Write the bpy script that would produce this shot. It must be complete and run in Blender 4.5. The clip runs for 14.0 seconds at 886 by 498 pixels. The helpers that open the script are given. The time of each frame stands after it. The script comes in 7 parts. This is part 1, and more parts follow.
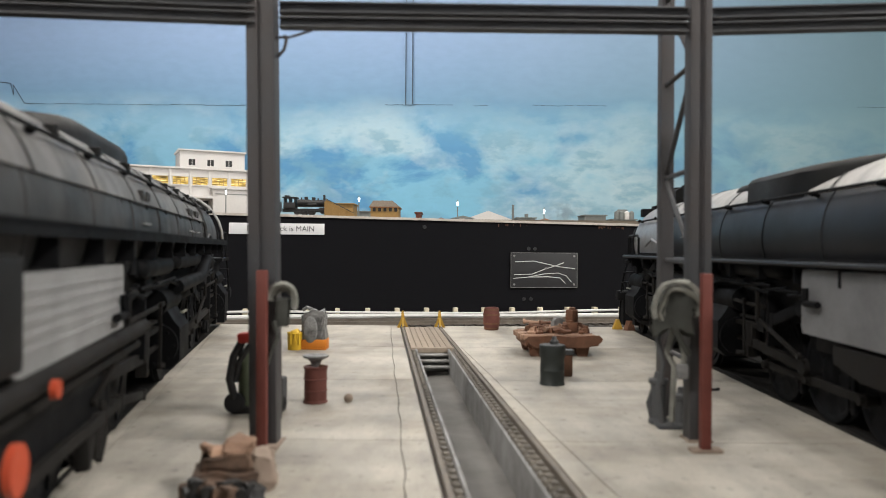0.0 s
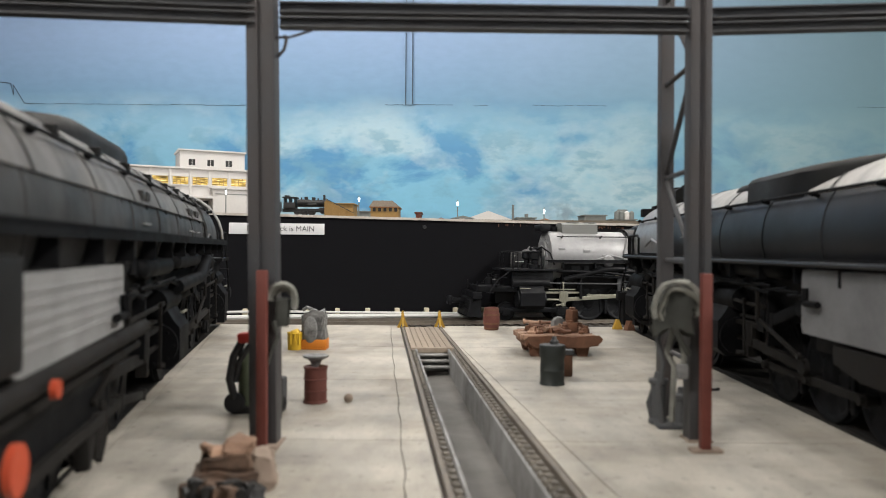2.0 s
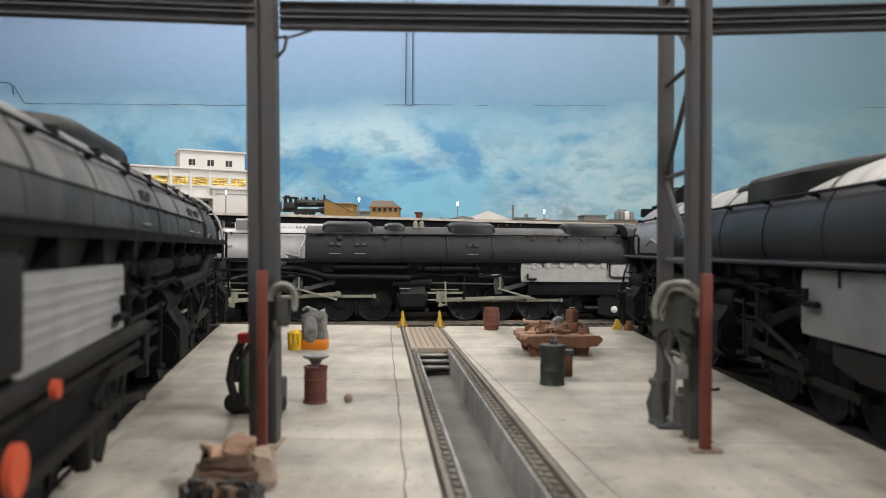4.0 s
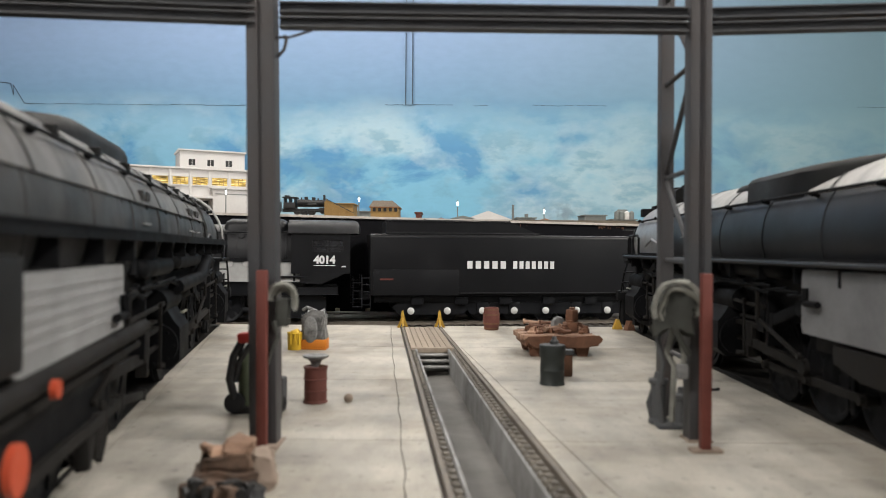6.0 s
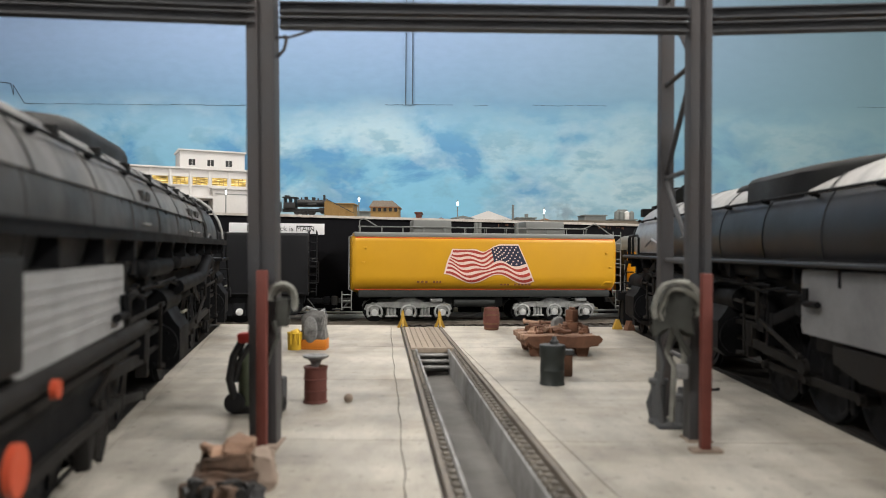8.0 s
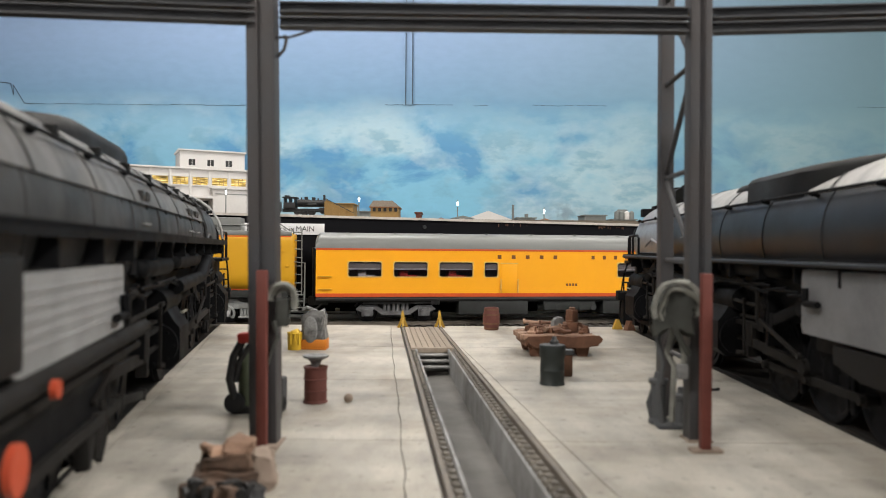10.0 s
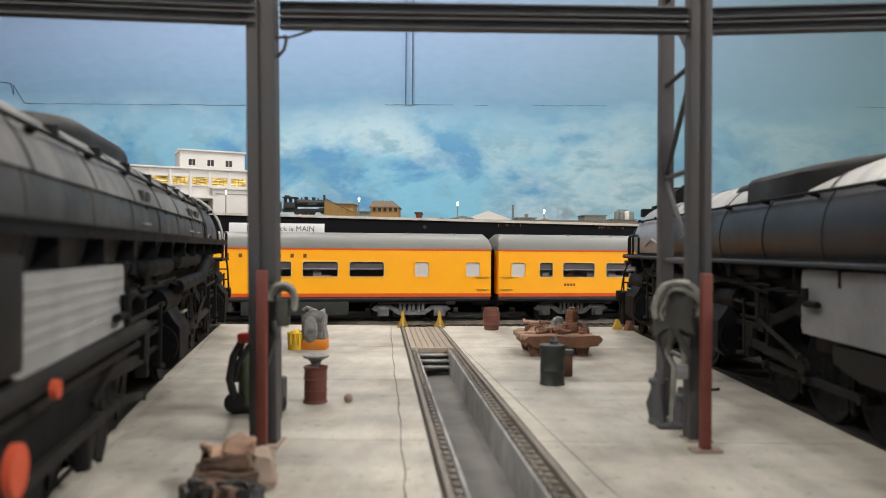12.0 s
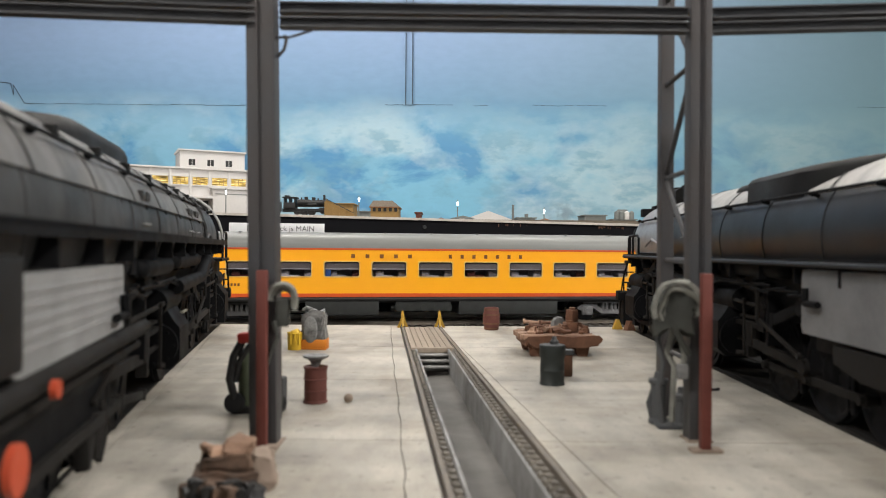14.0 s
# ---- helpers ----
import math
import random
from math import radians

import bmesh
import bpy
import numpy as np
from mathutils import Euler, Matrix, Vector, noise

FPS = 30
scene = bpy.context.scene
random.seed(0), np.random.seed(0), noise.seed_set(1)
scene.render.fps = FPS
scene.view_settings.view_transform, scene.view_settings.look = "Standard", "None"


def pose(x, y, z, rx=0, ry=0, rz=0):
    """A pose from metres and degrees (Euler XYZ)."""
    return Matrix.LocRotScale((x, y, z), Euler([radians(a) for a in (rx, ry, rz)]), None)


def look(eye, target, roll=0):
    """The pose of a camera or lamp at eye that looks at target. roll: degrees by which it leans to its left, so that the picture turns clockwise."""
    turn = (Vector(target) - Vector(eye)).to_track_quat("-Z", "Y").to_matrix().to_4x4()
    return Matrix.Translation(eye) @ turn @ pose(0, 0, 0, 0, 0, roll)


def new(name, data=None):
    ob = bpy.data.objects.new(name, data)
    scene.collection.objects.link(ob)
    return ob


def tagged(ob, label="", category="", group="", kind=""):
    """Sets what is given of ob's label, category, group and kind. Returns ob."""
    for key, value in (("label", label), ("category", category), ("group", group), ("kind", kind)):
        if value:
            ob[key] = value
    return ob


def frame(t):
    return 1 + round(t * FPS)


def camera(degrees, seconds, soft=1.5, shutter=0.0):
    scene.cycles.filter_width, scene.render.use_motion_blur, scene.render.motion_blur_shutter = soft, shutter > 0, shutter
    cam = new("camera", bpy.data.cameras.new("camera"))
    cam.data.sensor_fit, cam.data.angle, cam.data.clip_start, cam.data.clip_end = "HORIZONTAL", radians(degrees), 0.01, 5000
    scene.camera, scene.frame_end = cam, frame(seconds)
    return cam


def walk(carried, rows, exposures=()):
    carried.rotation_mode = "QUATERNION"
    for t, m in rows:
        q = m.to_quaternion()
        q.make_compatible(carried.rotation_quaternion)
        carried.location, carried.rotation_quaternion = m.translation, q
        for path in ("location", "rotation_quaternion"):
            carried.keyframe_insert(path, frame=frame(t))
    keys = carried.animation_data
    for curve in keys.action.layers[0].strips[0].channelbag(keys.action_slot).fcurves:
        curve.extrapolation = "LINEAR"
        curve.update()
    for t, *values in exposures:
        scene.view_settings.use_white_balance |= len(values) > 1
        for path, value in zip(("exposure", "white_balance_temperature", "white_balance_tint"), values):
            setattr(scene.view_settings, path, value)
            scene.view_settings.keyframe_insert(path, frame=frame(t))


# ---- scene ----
# The place is a model railway at 1:87. Lengths below are in metres of the modelled world and are brought to the model's true size by U.
U = 1 / 87.1


def at(x, y, z, rx=0, ry=0, rz=0):
    return pose(x * U, y * U, z * U, rx, ry, rz)


# ---- camera: it stands still ----
EYE_Z = 2.95
cam = camera(62.0, 14.0, soft=0.7)
cam.data.dof.use_dof = True
cam.data.dof.focus_distance = 55 * U
cam.data.dof.aperture_fstop = 44.0
VIEW = look((0, 0, EYE_Z * U), (0, 10 * U, EYE_Z * U), 0.45)
walk(cam, [(0, VIEW), (14.0, VIEW)], [(0, 0.32), (14.0, 0.32)])

# ---- light: the strip lights of the room's ceiling ----
world = bpy.data.worlds.new("room_air")
scene.world = world
world.use_nodes = True
world.node_tree.nodes["Background"].inputs[0].default_value = (0.75, 0.86, 1.0, 1)
world.node_tree.nodes["Background"].inputs[1].default_value = 0.15


def strip_lamp(x, y, z, length, width, watts, turn, colour=(1.0, 0.945, 0.88)):
    data = bpy.data.lights.new("strip_light_lamp", "AREA")
    data.shape, data.size, data.size_y, data.energy, data.color = "RECTANGLE", length * U, width * U, watts, colour
    ob = new("strip_light_lamp", data)
    ob.matrix_world = at(x, y, z, 0, 0, turn)
    return ob


CEILING_Z = 118.0
STRIPS = ((25, 25, 2.4, 90), (-92, -84, 31.0, 0), (132, -44, 47.0, 90), (-50, 128, 12.0, 0), (50, 128, 8.2, 0))
for sx, sy, watts, turn in STRIPS:
    strip_lamp(sx, sy, CEILING_Z - 4.6, 70, 12, watts, turn)

# ---- materials ----


def lin(r, g, b):
    return tuple((c / 12.92 if c <= 0.04045 else ((c + 0.055) / 1.055) ** 2.4) for c in (r / 255, g / 255, b / 255)) + (1.0,)


class Mat:
    """A small builder of node materials; texture coordinates are in metres of the modelled world."""

    def __init__(self, name):
        self.m = bpy.data.materials.new(name)
        self.m.use_nodes = True
        self.t = self.m.node_tree
        self.b = self.t.nodes["Principled BSDF"]
        tc = self.node("ShaderNodeTexCoord")
        mp = self.node("ShaderNodeMapping")
        mp.inputs["Scale"].default_value = (87.1, 87.1, 87.1)
        self.t.links.new(tc.outputs["Object"], mp.inputs["Vector"])
        self.co = mp.outputs["Vector"]

    def node(self, kind):
        return self.t.nodes.new(kind)

    def link(self, a, b):
        self.t.links.new(a, b)

    def noise(self, scale, detail=5, rough=0.55, stretch=(1, 1, 1), shift=(0, 0, 0), twist=0.0):
        mp = self.node("ShaderNodeMapping")
        mp.inputs["Scale"].default_value = stretch
        mp.inputs["Location"].default_value = shift
        self.link(self.co, mp.inputs["Vector"])
        n = self.node("ShaderNodeTexNoise")
        n.inputs["Scale"].default_value, n.inputs["Detail"].default_value, n.inputs["Roughness"].default_value = scale, detail, rough
        n.inputs["Distortion"].default_value = twist
        self.link(mp.outputs["Vector"], n.inputs["Vector"])
        return n.outputs["Fac"]

    def ramp(self, fac, stops):
        r = self.node("ShaderNodeValToRGB")
        e = r.color_ramp.elements
        while len(e) < len(stops):
            e.new(0.5)
        for el, (p, c) in zip(e, stops):
            el.position, el.color = p, (c if isinstance(c, tuple) else (c, c, c, 1))
        self.link(fac, r.inputs["Fac"])
        return r.outputs["Color"]

    def mix(self, fac, a, b, kind="MIX"):
        n = self.node("ShaderNodeMix")
        n.data_type, n.blend_type = "RGBA", kind
        for socket, v in ((n.inputs[0], fac), (n.inputs[6], a), (n.inputs[7], b)):
            if hasattr(v, "links"):
                self.link(v, socket)
            else:
                socket.default_value = v
        return n.outputs[2]

    def bump(self, fac, depth, strength=0.5):
        n = self.node("ShaderNodeBump")
        n.inputs["Strength"].default_value, n.inputs["Distance"].default_value = strength, depth * U
        self.link(fac, n.inputs["Height"])
        self.link(n.outputs["Normal"], self.b.inputs["Normal"])
        return self

    def out(self, colour, rough=0.6, metal=0.0, spec=0.5):
        for name, v in (("Base Color", colour), ("Roughness", rough), ("Metallic", metal), ("Specular IOR Level", spec)):
            if hasattr(v, "links"):
                self.link(v, self.b.inputs[name])
            else:
                self.b.inputs[name].default_value = v
        return self


def worn(name, colour, dirt, amount=0.5, rough=0.55, metal=0.0, scale=2.0, grain=40.0, spec=0.5, relief=0.004, vary=0.0):
    """Paint or plain stuff with large stains, fine grain and light relief."""
    k = Mat(name)
    big = k.ramp(k.noise(scale, 6, 0.6), [(0.35, 0.0), (0.75, 1.0)])
    fine = k.noise(grain, 3)
    c = k.mix(k.mix(1.0, big, (amount, amount, amount, 1), "MULTIPLY"), colour, dirt)
    c = k.mix(0.16, c, k.ramp(fine, [(0.3, 0.25), (0.7, 1.0)]), "MULTIPLY")
    if vary:
        info = k.node("ShaderNodeObjectInfo")
        c = k.mix(vary, c, k.ramp(info.outputs["Random"], [(0.0, 0.35), (1.0, 1.0)]), "MULTIPLY")
    r = k.ramp(big, [(0.0, rough), (1.0, min(1.0, rough + 0.18))])
    return k.out(c, r, metal, spec).bump(fine, relief).m


LOCO_BLACK = worn("loco_black_paint", (0.0072, 0.0076, 0.0092, 1), (0.0115, 0.0118, 0.013, 1), 0.5, 0.30, grain=60, spec=0.25)
STALL_BLACK = worn("sooty_running_gear_black", (0.0046, 0.0049, 0.0060, 1), (0.0095, 0.0094, 0.0100, 1), 0.6, 0.60, scale=1.5, grain=24, spec=0.11)
GRIME = worn("brown_oily_grime", (0.008, 0.0072, 0.0066, 1), (0.019, 0.0162, 0.014, 1), 0.6, 0.7, scale=2.0, grain=20, spec=0.2)
# For the sub-base and the slabs dark with shade beneath the engines.
DARK_CONCRETE = worn("oil_soaked_concrete", (0.010, 0.009, 0.008, 1), (0.026, 0.023, 0.020, 1), 0.6, 0.75, scale=0.8, grain=14, spec=0.2)
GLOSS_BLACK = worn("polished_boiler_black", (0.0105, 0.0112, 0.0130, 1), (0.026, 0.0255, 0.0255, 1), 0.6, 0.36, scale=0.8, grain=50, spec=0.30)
MATTE_BLACK = worn("matt_black_casing", (0.006, 0.006, 0.006, 1), (0.014, 0.013, 0.012, 1), 0.5, 0.6, scale=1.2, grain=40, spec=0.2)
DUSTY_PANEL = worn("dusty_grey_firebox_sheet", (0.265, 0.267, 0.267, 1), (0.125, 0.122, 0.120, 1), 0.6, 0.6, scale=0.9, grain=30)
# East engine's firebox sheet: its shade is put into a darker grey.
SHADED_PANEL = worn("sooty_grey_sheet", (0.155, 0.158, 0.162, 1), (0.075, 0.074, 0.074, 1), 0.7, 0.6, scale=0.9, grain=30)


def streaked(name, dark=(0.036, 0.036, 0.037, 1), dust=(0.066, 0.064, 0.062, 1), gloss=0.46, spec=0.3, streaks=0.4):
    """Boiler cladding with mottled dust and dark streaks round the barrel."""
    k = Mat(name)
    c = k.ramp(k.noise(0.8, 6, 0.65), [(0.30, dark), (0.70, dust)])
    c = k.mix(streaks, c, k.ramp(k.noise(1.1, 6, 0.7, (2.2, 0.25, 0.25)), [(0.36, 0.2), (0.56, 1.0)]), "MULTIPLY")
    c = k.mix(streaks * 0.7, c, k.ramp(k.noise(4.0, 5, 0.6, (1.4, 0.3, 0.3)), [(0.35, 0.35), (0.6, 1.0)]), "MULTIPLY")
    fine = k.noise(40, 3)
    return k.out(c, k.ramp(k.noise(1.5, 4), [(0.3, gloss), (0.7, gloss + 0.22)]), 0.0, spec).bump(fine, 0.004).m


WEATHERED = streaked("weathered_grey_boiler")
# Boiler tops paler than their barrels: light from above is in these colours.
LIT_DUSTY_TOP = streaked("dusty_boiler_top", (0.30, 0.29, 0.275, 1), (0.62, 0.60, 0.57, 1), 0.34, 0.5)
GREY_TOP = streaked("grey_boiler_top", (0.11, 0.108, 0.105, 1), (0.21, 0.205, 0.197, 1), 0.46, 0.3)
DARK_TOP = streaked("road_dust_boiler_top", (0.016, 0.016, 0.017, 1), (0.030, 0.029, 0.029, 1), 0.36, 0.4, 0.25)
BOILER_GREY = streaked("road_worn_boiler_black", (0.0085, 0.0088, 0.0105, 1), (0.0140, 0.0140, 0.0155, 1), 0.40, 0.35, 0.25)
CAB_BLACK = worn("smooth_black_paint", (0.0075, 0.0077, 0.009, 1), (0.0105, 0.0107, 0.012, 1), 0.5, 0.36, spec=0.22, scale=0.6, grain=60, relief=0.001)
SILVER = worn("graphite_silver", (0.37, 0.37, 0.375, 1), (0.22, 0.22, 0.22, 1), 0.5, 0.38, metal=0.45, grain=50)
PANEL = worn("firebox_light_grey", (0.40, 0.40, 0.39, 1), (0.26, 0.25, 0.24, 1), 0.5, 0.6, grain=50)
ROD = worn("rod_steel", (0.31, 0.305, 0.24, 1), (0.11, 0.105, 0.085, 1), 0.5, 0.4, metal=0.2, grain=40)
HUB = worn("white_hub_paint", (0.62, 0.62, 0.60, 1), (0.40, 0.40, 0.38, 1), 0.4, 0.5)
YELLOW = worn("armour_yellow", (0.94, 0.41, 0.006, 1), (0.90, 0.38, 0.006, 1), 0.5, 0.38, scale=0.3, grain=70, relief=0.001)
YELLOW_OLD = worn("ochre_yellow", (0.61, 0.315, 0.007, 1), (0.54, 0.27, 0.006, 1), 0.5, 0.4, scale=0.3, grain=70, relief=0.001)
CAR_GREY = worn("roof_grey", (0.17, 0.175, 0.165, 1), (0.21, 0.215, 0.205, 1), 0.5, 0.4, scale=0.3, grain=70, relief=0.001)
CAR_RED = worn("stripe_red", (0.60, 0.080, 0.012, 1), (0.52, 0.065, 0.012, 1), 0.4, 0.4, relief=0.001)
UNDER_GREY = worn("underbody_dark_grey", (0.015, 0.017, 0.0155, 1), (0.011, 0.011, 0.011, 1), 0.5, 0.6)
TRUCK_SILVER = worn("truck_silver", (0.40, 0.41, 0.395, 1), (0.13, 0.13, 0.125, 1), 0.85, 0.32, metal=0.45, scale=3.0, grain=40)
BEARING_SILVER = worn("bright_bearing_silver", (0.70, 0.70, 0.69, 1), (0.42, 0.42, 0.41, 1), 0.5, 0.3, metal=0.4, grain=40)
TRUCK_GREY = worn("truck_weathered_grey", (0.20, 0.20, 0.205, 1), (0.035, 0.035, 0.035, 1), 0.85, 0.4, metal=0.3, scale=3, grain=40)
SKIRT_GREY = worn("car_skirt_grey", (0.060, 0.058, 0.057, 1), (0.042, 0.040, 0.040, 1), 0.5, 0.5)
TRUCK_DARK = worn("truck_dark", (0.03, 0.03, 0.03, 1), (0.05, 0.045, 0.04, 1), 0.5, 0.6)
WHITE_INK = worn("white_lettering", (0.72, 0.72, 0.72, 1), (0.6, 0.6, 0.6, 1), 0.2, 0.5, relief=0.0005)
DARK_INK = worn("dark_lettering", (0.18, 0.062, 0.012, 1), (0.22, 0.08, 0.014, 1), 0.3, 0.5, relief=0.0005)
COLUMN_STEEL = worn("weathered_column_steel", (0.036, 0.039, 0.044, 1), (0.060, 0.043, 0.036, 1), 0.75, 0.55, scale=0.55, grain=30)
BEAM_STEEL = worn("beam_steel", (0.062, 0.064, 0.070, 1), (0.045, 0.040, 0.040, 1), 0.7, 0.5, scale=0.5, grain=30)
RED_POST = worn("oxide_red_paint", (0.125, 0.026, 0.017, 1), (0.07, 0.02, 0.015, 1), 0.5, 0.6, scale=2.5, grain=30)
RAIL = worn("rusty_rail", (0.13, 0.11, 0.09, 1), (0.34, 0.30, 0.25, 1), 0.5, 0.5, metal=0.3, scale=2)
IRON_GREY = worn("pit_wall_grey", (0.27, 0.268, 0.262, 1), (0.10, 0.095, 0.088, 1), 0.85, 0.6, scale=1.5, grain=25)
PIT_FLOOR = worn("pit_floor_grime", (0.21, 0.20, 0.185, 1), (0.09, 0.085, 0.075, 1), 0.6, 0.7, scale=0.9, grain=25)
CHAIR = worn("rail_chair_iron", (0.10, 0.086, 0.07, 1), (0.34, 0.31, 0.26, 1), 0.8, 0.6, scale=3, vary=0.6)
PLANK = worn("weathered_plank", (0.33, 0.27, 0.21, 1), (0.20, 0.16, 0.125, 1), 0.6, 0.75, scale=3, grain=30, vary=0.35)
STOP_YELLOW = worn("wheel_stop_yellow", (0.50, 0.30, 0.03, 1), (0.22, 0.12, 0.03, 1), 0.6, 0.6, scale=6)
DRUM_RED = worn("drum_oxide_red", (0.125, 0.034, 0.024, 1), (0.075, 0.024, 0.018, 1), 0.5, 0.6, scale=4)
DRUM_BLACK = worn("drum_green_black", (0.018, 0.024, 0.022, 1), (0.035, 0.04, 0.038, 1), 0.5, 0.5, scale=4)
RUST = worn("rusty_brown", (0.20, 0.090, 0.048, 1), (0.06, 0.031, 0.022, 1), 0.7, 0.75, scale=3, grain=20, vary=0.5)
RUST_LIGHT = worn("dusty_rust", (0.40, 0.25, 0.17, 1), (0.17, 0.09, 0.058, 1), 0.6, 0.8, scale=3, grain=20, vary=0.4)
DUST = worn("pale_dusty_steel", (0.27, 0.21, 0.165, 1), (0.18, 0.13, 0.10, 1), 0.6, 0.8, scale=4)
CAST_GREY = worn("cast_grey", (0.24, 0.24, 0.235, 1), (0.030, 0.030, 0.029, 1), 0.95, 0.4, scale=4.2, grain=18, relief=0.02)
ORANGE = worn("orange_tray", (0.62, 0.20, 0.012, 1), (0.45, 0.13, 0.01, 1), 0.5, 0.5, scale=4)
BUCKET_YELLOW = worn("bucket_yellow", (0.66, 0.42, 0.02, 1), (0.45, 0.24, 0.02, 1), 0.5, 0.5, scale=4)
HOSE = worn("pale_hose", (0.22, 0.22, 0.195, 1), (0.065, 0.066, 0.056, 1), 0.9, 0.7, scale=5)
OLIVE = worn("olive_rubber", (0.04, 0.042, 0.036, 1), (0.018, 0.018, 0.016, 1), 0.5, 0.7, scale=4)
GREY_KIT = worn("slate_kit_grey", (0.045, 0.048, 0.052, 1), (0.085, 0.085, 0.085, 1), 0.6, 0.55, scale=4)
GREEN_BOTTLE = worn("dull_green_cylinder", (0.10, 0.12, 0.07, 1), (0.05, 0.055, 0.04, 1), 0.5, 0.5, scale=4)
RED_BRIGHT = worn("bright_red", (0.45, 0.03, 0.02, 1), (0.25, 0.02, 0.02, 1), 0.4, 0.5)
ORANGE_RED = worn("orange_red_enamel", (0.45, 0.06, 0.02, 1), (0.33, 0.045, 0.018, 1), 0.4, 0.5)
FASCIA = worn("black_fascia_board", (0.0050, 0.0050, 0.0065, 1), (0.0078, 0.0078, 0.0092, 1), 0.5, 0.7, scale=0.4, grain=12, spec=0.10)
PLY_EDGE = worn("plywood_edge", (0.58, 0.54, 0.49, 1), (0.22, 0.13, 0.08, 1), 0.4, 0.8, scale=0.9, grain=8)
PAPER = worn("white_label_paper", (0.74, 0.74, 0.75, 1), (0.66, 0.66, 0.67, 1), 0.3, 0.6, relief=0.0005)
INK = worn("label_ink", (0.03, 0.03, 0.035, 1), (0.05, 0.05, 0.05, 1), 0.3, 0.6, relief=0.0005)
CONDUIT = worn("white_conduit", (0.66, 0.66, 0.64, 1), (0.45, 0.43, 0.40, 1), 0.4, 0.4, scale=1.5)
CLIP = worn("cream_clip", (0.62, 0.56, 0.42, 1), (0.45, 0.38, 0.26, 1), 0.4, 0.6)
SLATE = worn("panel_slate", (0.020, 0.020, 0.022, 1), (0.03, 0.03, 0.03, 1), 0.4, 0.5)
GROUND = worn("dark_ballast", (0.045, 0.042, 0.038, 1), (0.09, 0.08, 0.07, 1), 0.6, 0.9, scale=2, grain=9, relief=0.08)
TIE = worn("creosote_tie", (0.035, 0.028, 0.022, 1), (0.06, 0.05, 0.04, 1), 0.5, 0.85, vary=0.4)
ROOM_PAINT = worn("room_wall_paint", (0.34, 0.36, 0.38, 1), (0.30, 0.32, 0.34, 1), 0.4, 0.8, scale=0.02, grain=0.5)
CEILING_WHITE = worn("ceiling_white", (0.70, 0.70, 0.69, 1), (0.64, 0.64, 0.63, 1), 0.4, 0.85, scale=0.02, grain=0.5)
DECK = worn("far_deck_earth", (0.20, 0.17, 0.13, 1), (0.12, 0.10, 0.08, 1), 0.6, 0.9, scale=0.2, grain=3)
WHITE_WALL = worn("white_stucco", (0.66, 0.64, 0.62, 1), (0.55, 0.53, 0.50, 1), 0.4, 0.7, scale=0.2, grain=4)
OCHRE = worn("ochre_wood", (0.36, 0.22, 0.07, 1), (0.22, 0.13, 0.05, 1), 0.5, 0.7, scale=0.5, grain=3)
TAN = worn("tan_brick", (0.40, 0.19, 0.09, 1), (0.28, 0.12, 0.06, 1), 0.5, 0.8, scale=0.5, grain=3)
BRICK_RED = worn("dark_red_brick", (0.16, 0.055, 0.04, 1), (0.10, 0.04, 0.03, 1), 0.5, 0.8, scale=0.5, grain=3)
MILL_GREY = worn("mill_grey_green", (0.20, 0.215, 0.205, 1), (0.12, 0.13, 0.13, 1), 0.5, 0.7, scale=0.3, grain=3)
FIGURE_DARK = worn("dark_iron", (0.012, 0.012, 0.013, 1), (0.03, 0.028, 0.026, 1), 0.5, 0.5)
SEAM = worn("seam_shadow_filler", (0.05, 0.07, 0.09, 1), (0.08, 0.11, 0.14, 1), 0.4, 0.8)
FLAG_WHITE = worn("flag_white", (0.80, 0.62, 0.54, 1), (0.74, 0.52, 0.44, 1), 0.4, 0.5, relief=0.0005)
FLAG_RED = worn("flag_red", (0.40, 0.040, 0.022, 1), (0.28, 0.028, 0.018, 1), 0.4, 0.5, relief=0.0005)
FLAG_BLUE = worn("flag_blue", (0.012, 0.016, 0.045, 1), (0.016, 0.02, 0.05, 1), 0.4, 0.5, relief=0.0005)
BLIND_GREY = worn("smoky_blind", (0.24, 0.21, 0.20, 1), (0.17, 0.15, 0.145, 1), 0.4, 0.7)
BLIND = worn("window_blind", (0.52, 0.50, 0.48, 1), (0.46, 0.44, 0.42, 1), 0.3, 0.7)
TRIM_ALU = worn("window_aluminium", (0.74, 0.48, 0.15, 1), (0.62, 0.39, 0.11, 1), 0.4, 0.35, metal=0.2)
INTERIOR = worn("car_interior", (0.40, 0.36, 0.37, 1), (0.30, 0.27, 0.28, 1), 0.5, 0.7)
SEAT = worn("seat_pale_cloth", (0.60, 0.59, 0.61, 1), (0.48, 0.47, 0.49, 1), 0.5, 0.8, vary=0.3)


def make_glass(name, tint, rough=0.08):
    k = Mat(name)
    k.out(tint, rough)
    k.b.inputs["Transmission Weight"].default_value = 0.0
    k.b.inputs["Alpha"].default_value = 1.0
    mixer, clear = k.node("ShaderNodeMixShader"), k.node("ShaderNodeBsdfTransparent")
    clear.inputs[0].default_value = (0.82, 0.82, 0.84, 1)
    k.b.inputs["Base Color"].default_value = (0.01, 0.01, 0.01, 1)
    mixer.inputs[0].default_value = 0.14
    k.link(clear.outputs[0], mixer.inputs[1])
    k.link(k.b.outputs[0], mixer.inputs[2])
    k.link(mixer.outputs[0], k.t.nodes["Material Output"].inputs["Surface"])
    return k.m


GLASS = make_glass("window_glass", (0.02, 0.02, 0.022, 1))
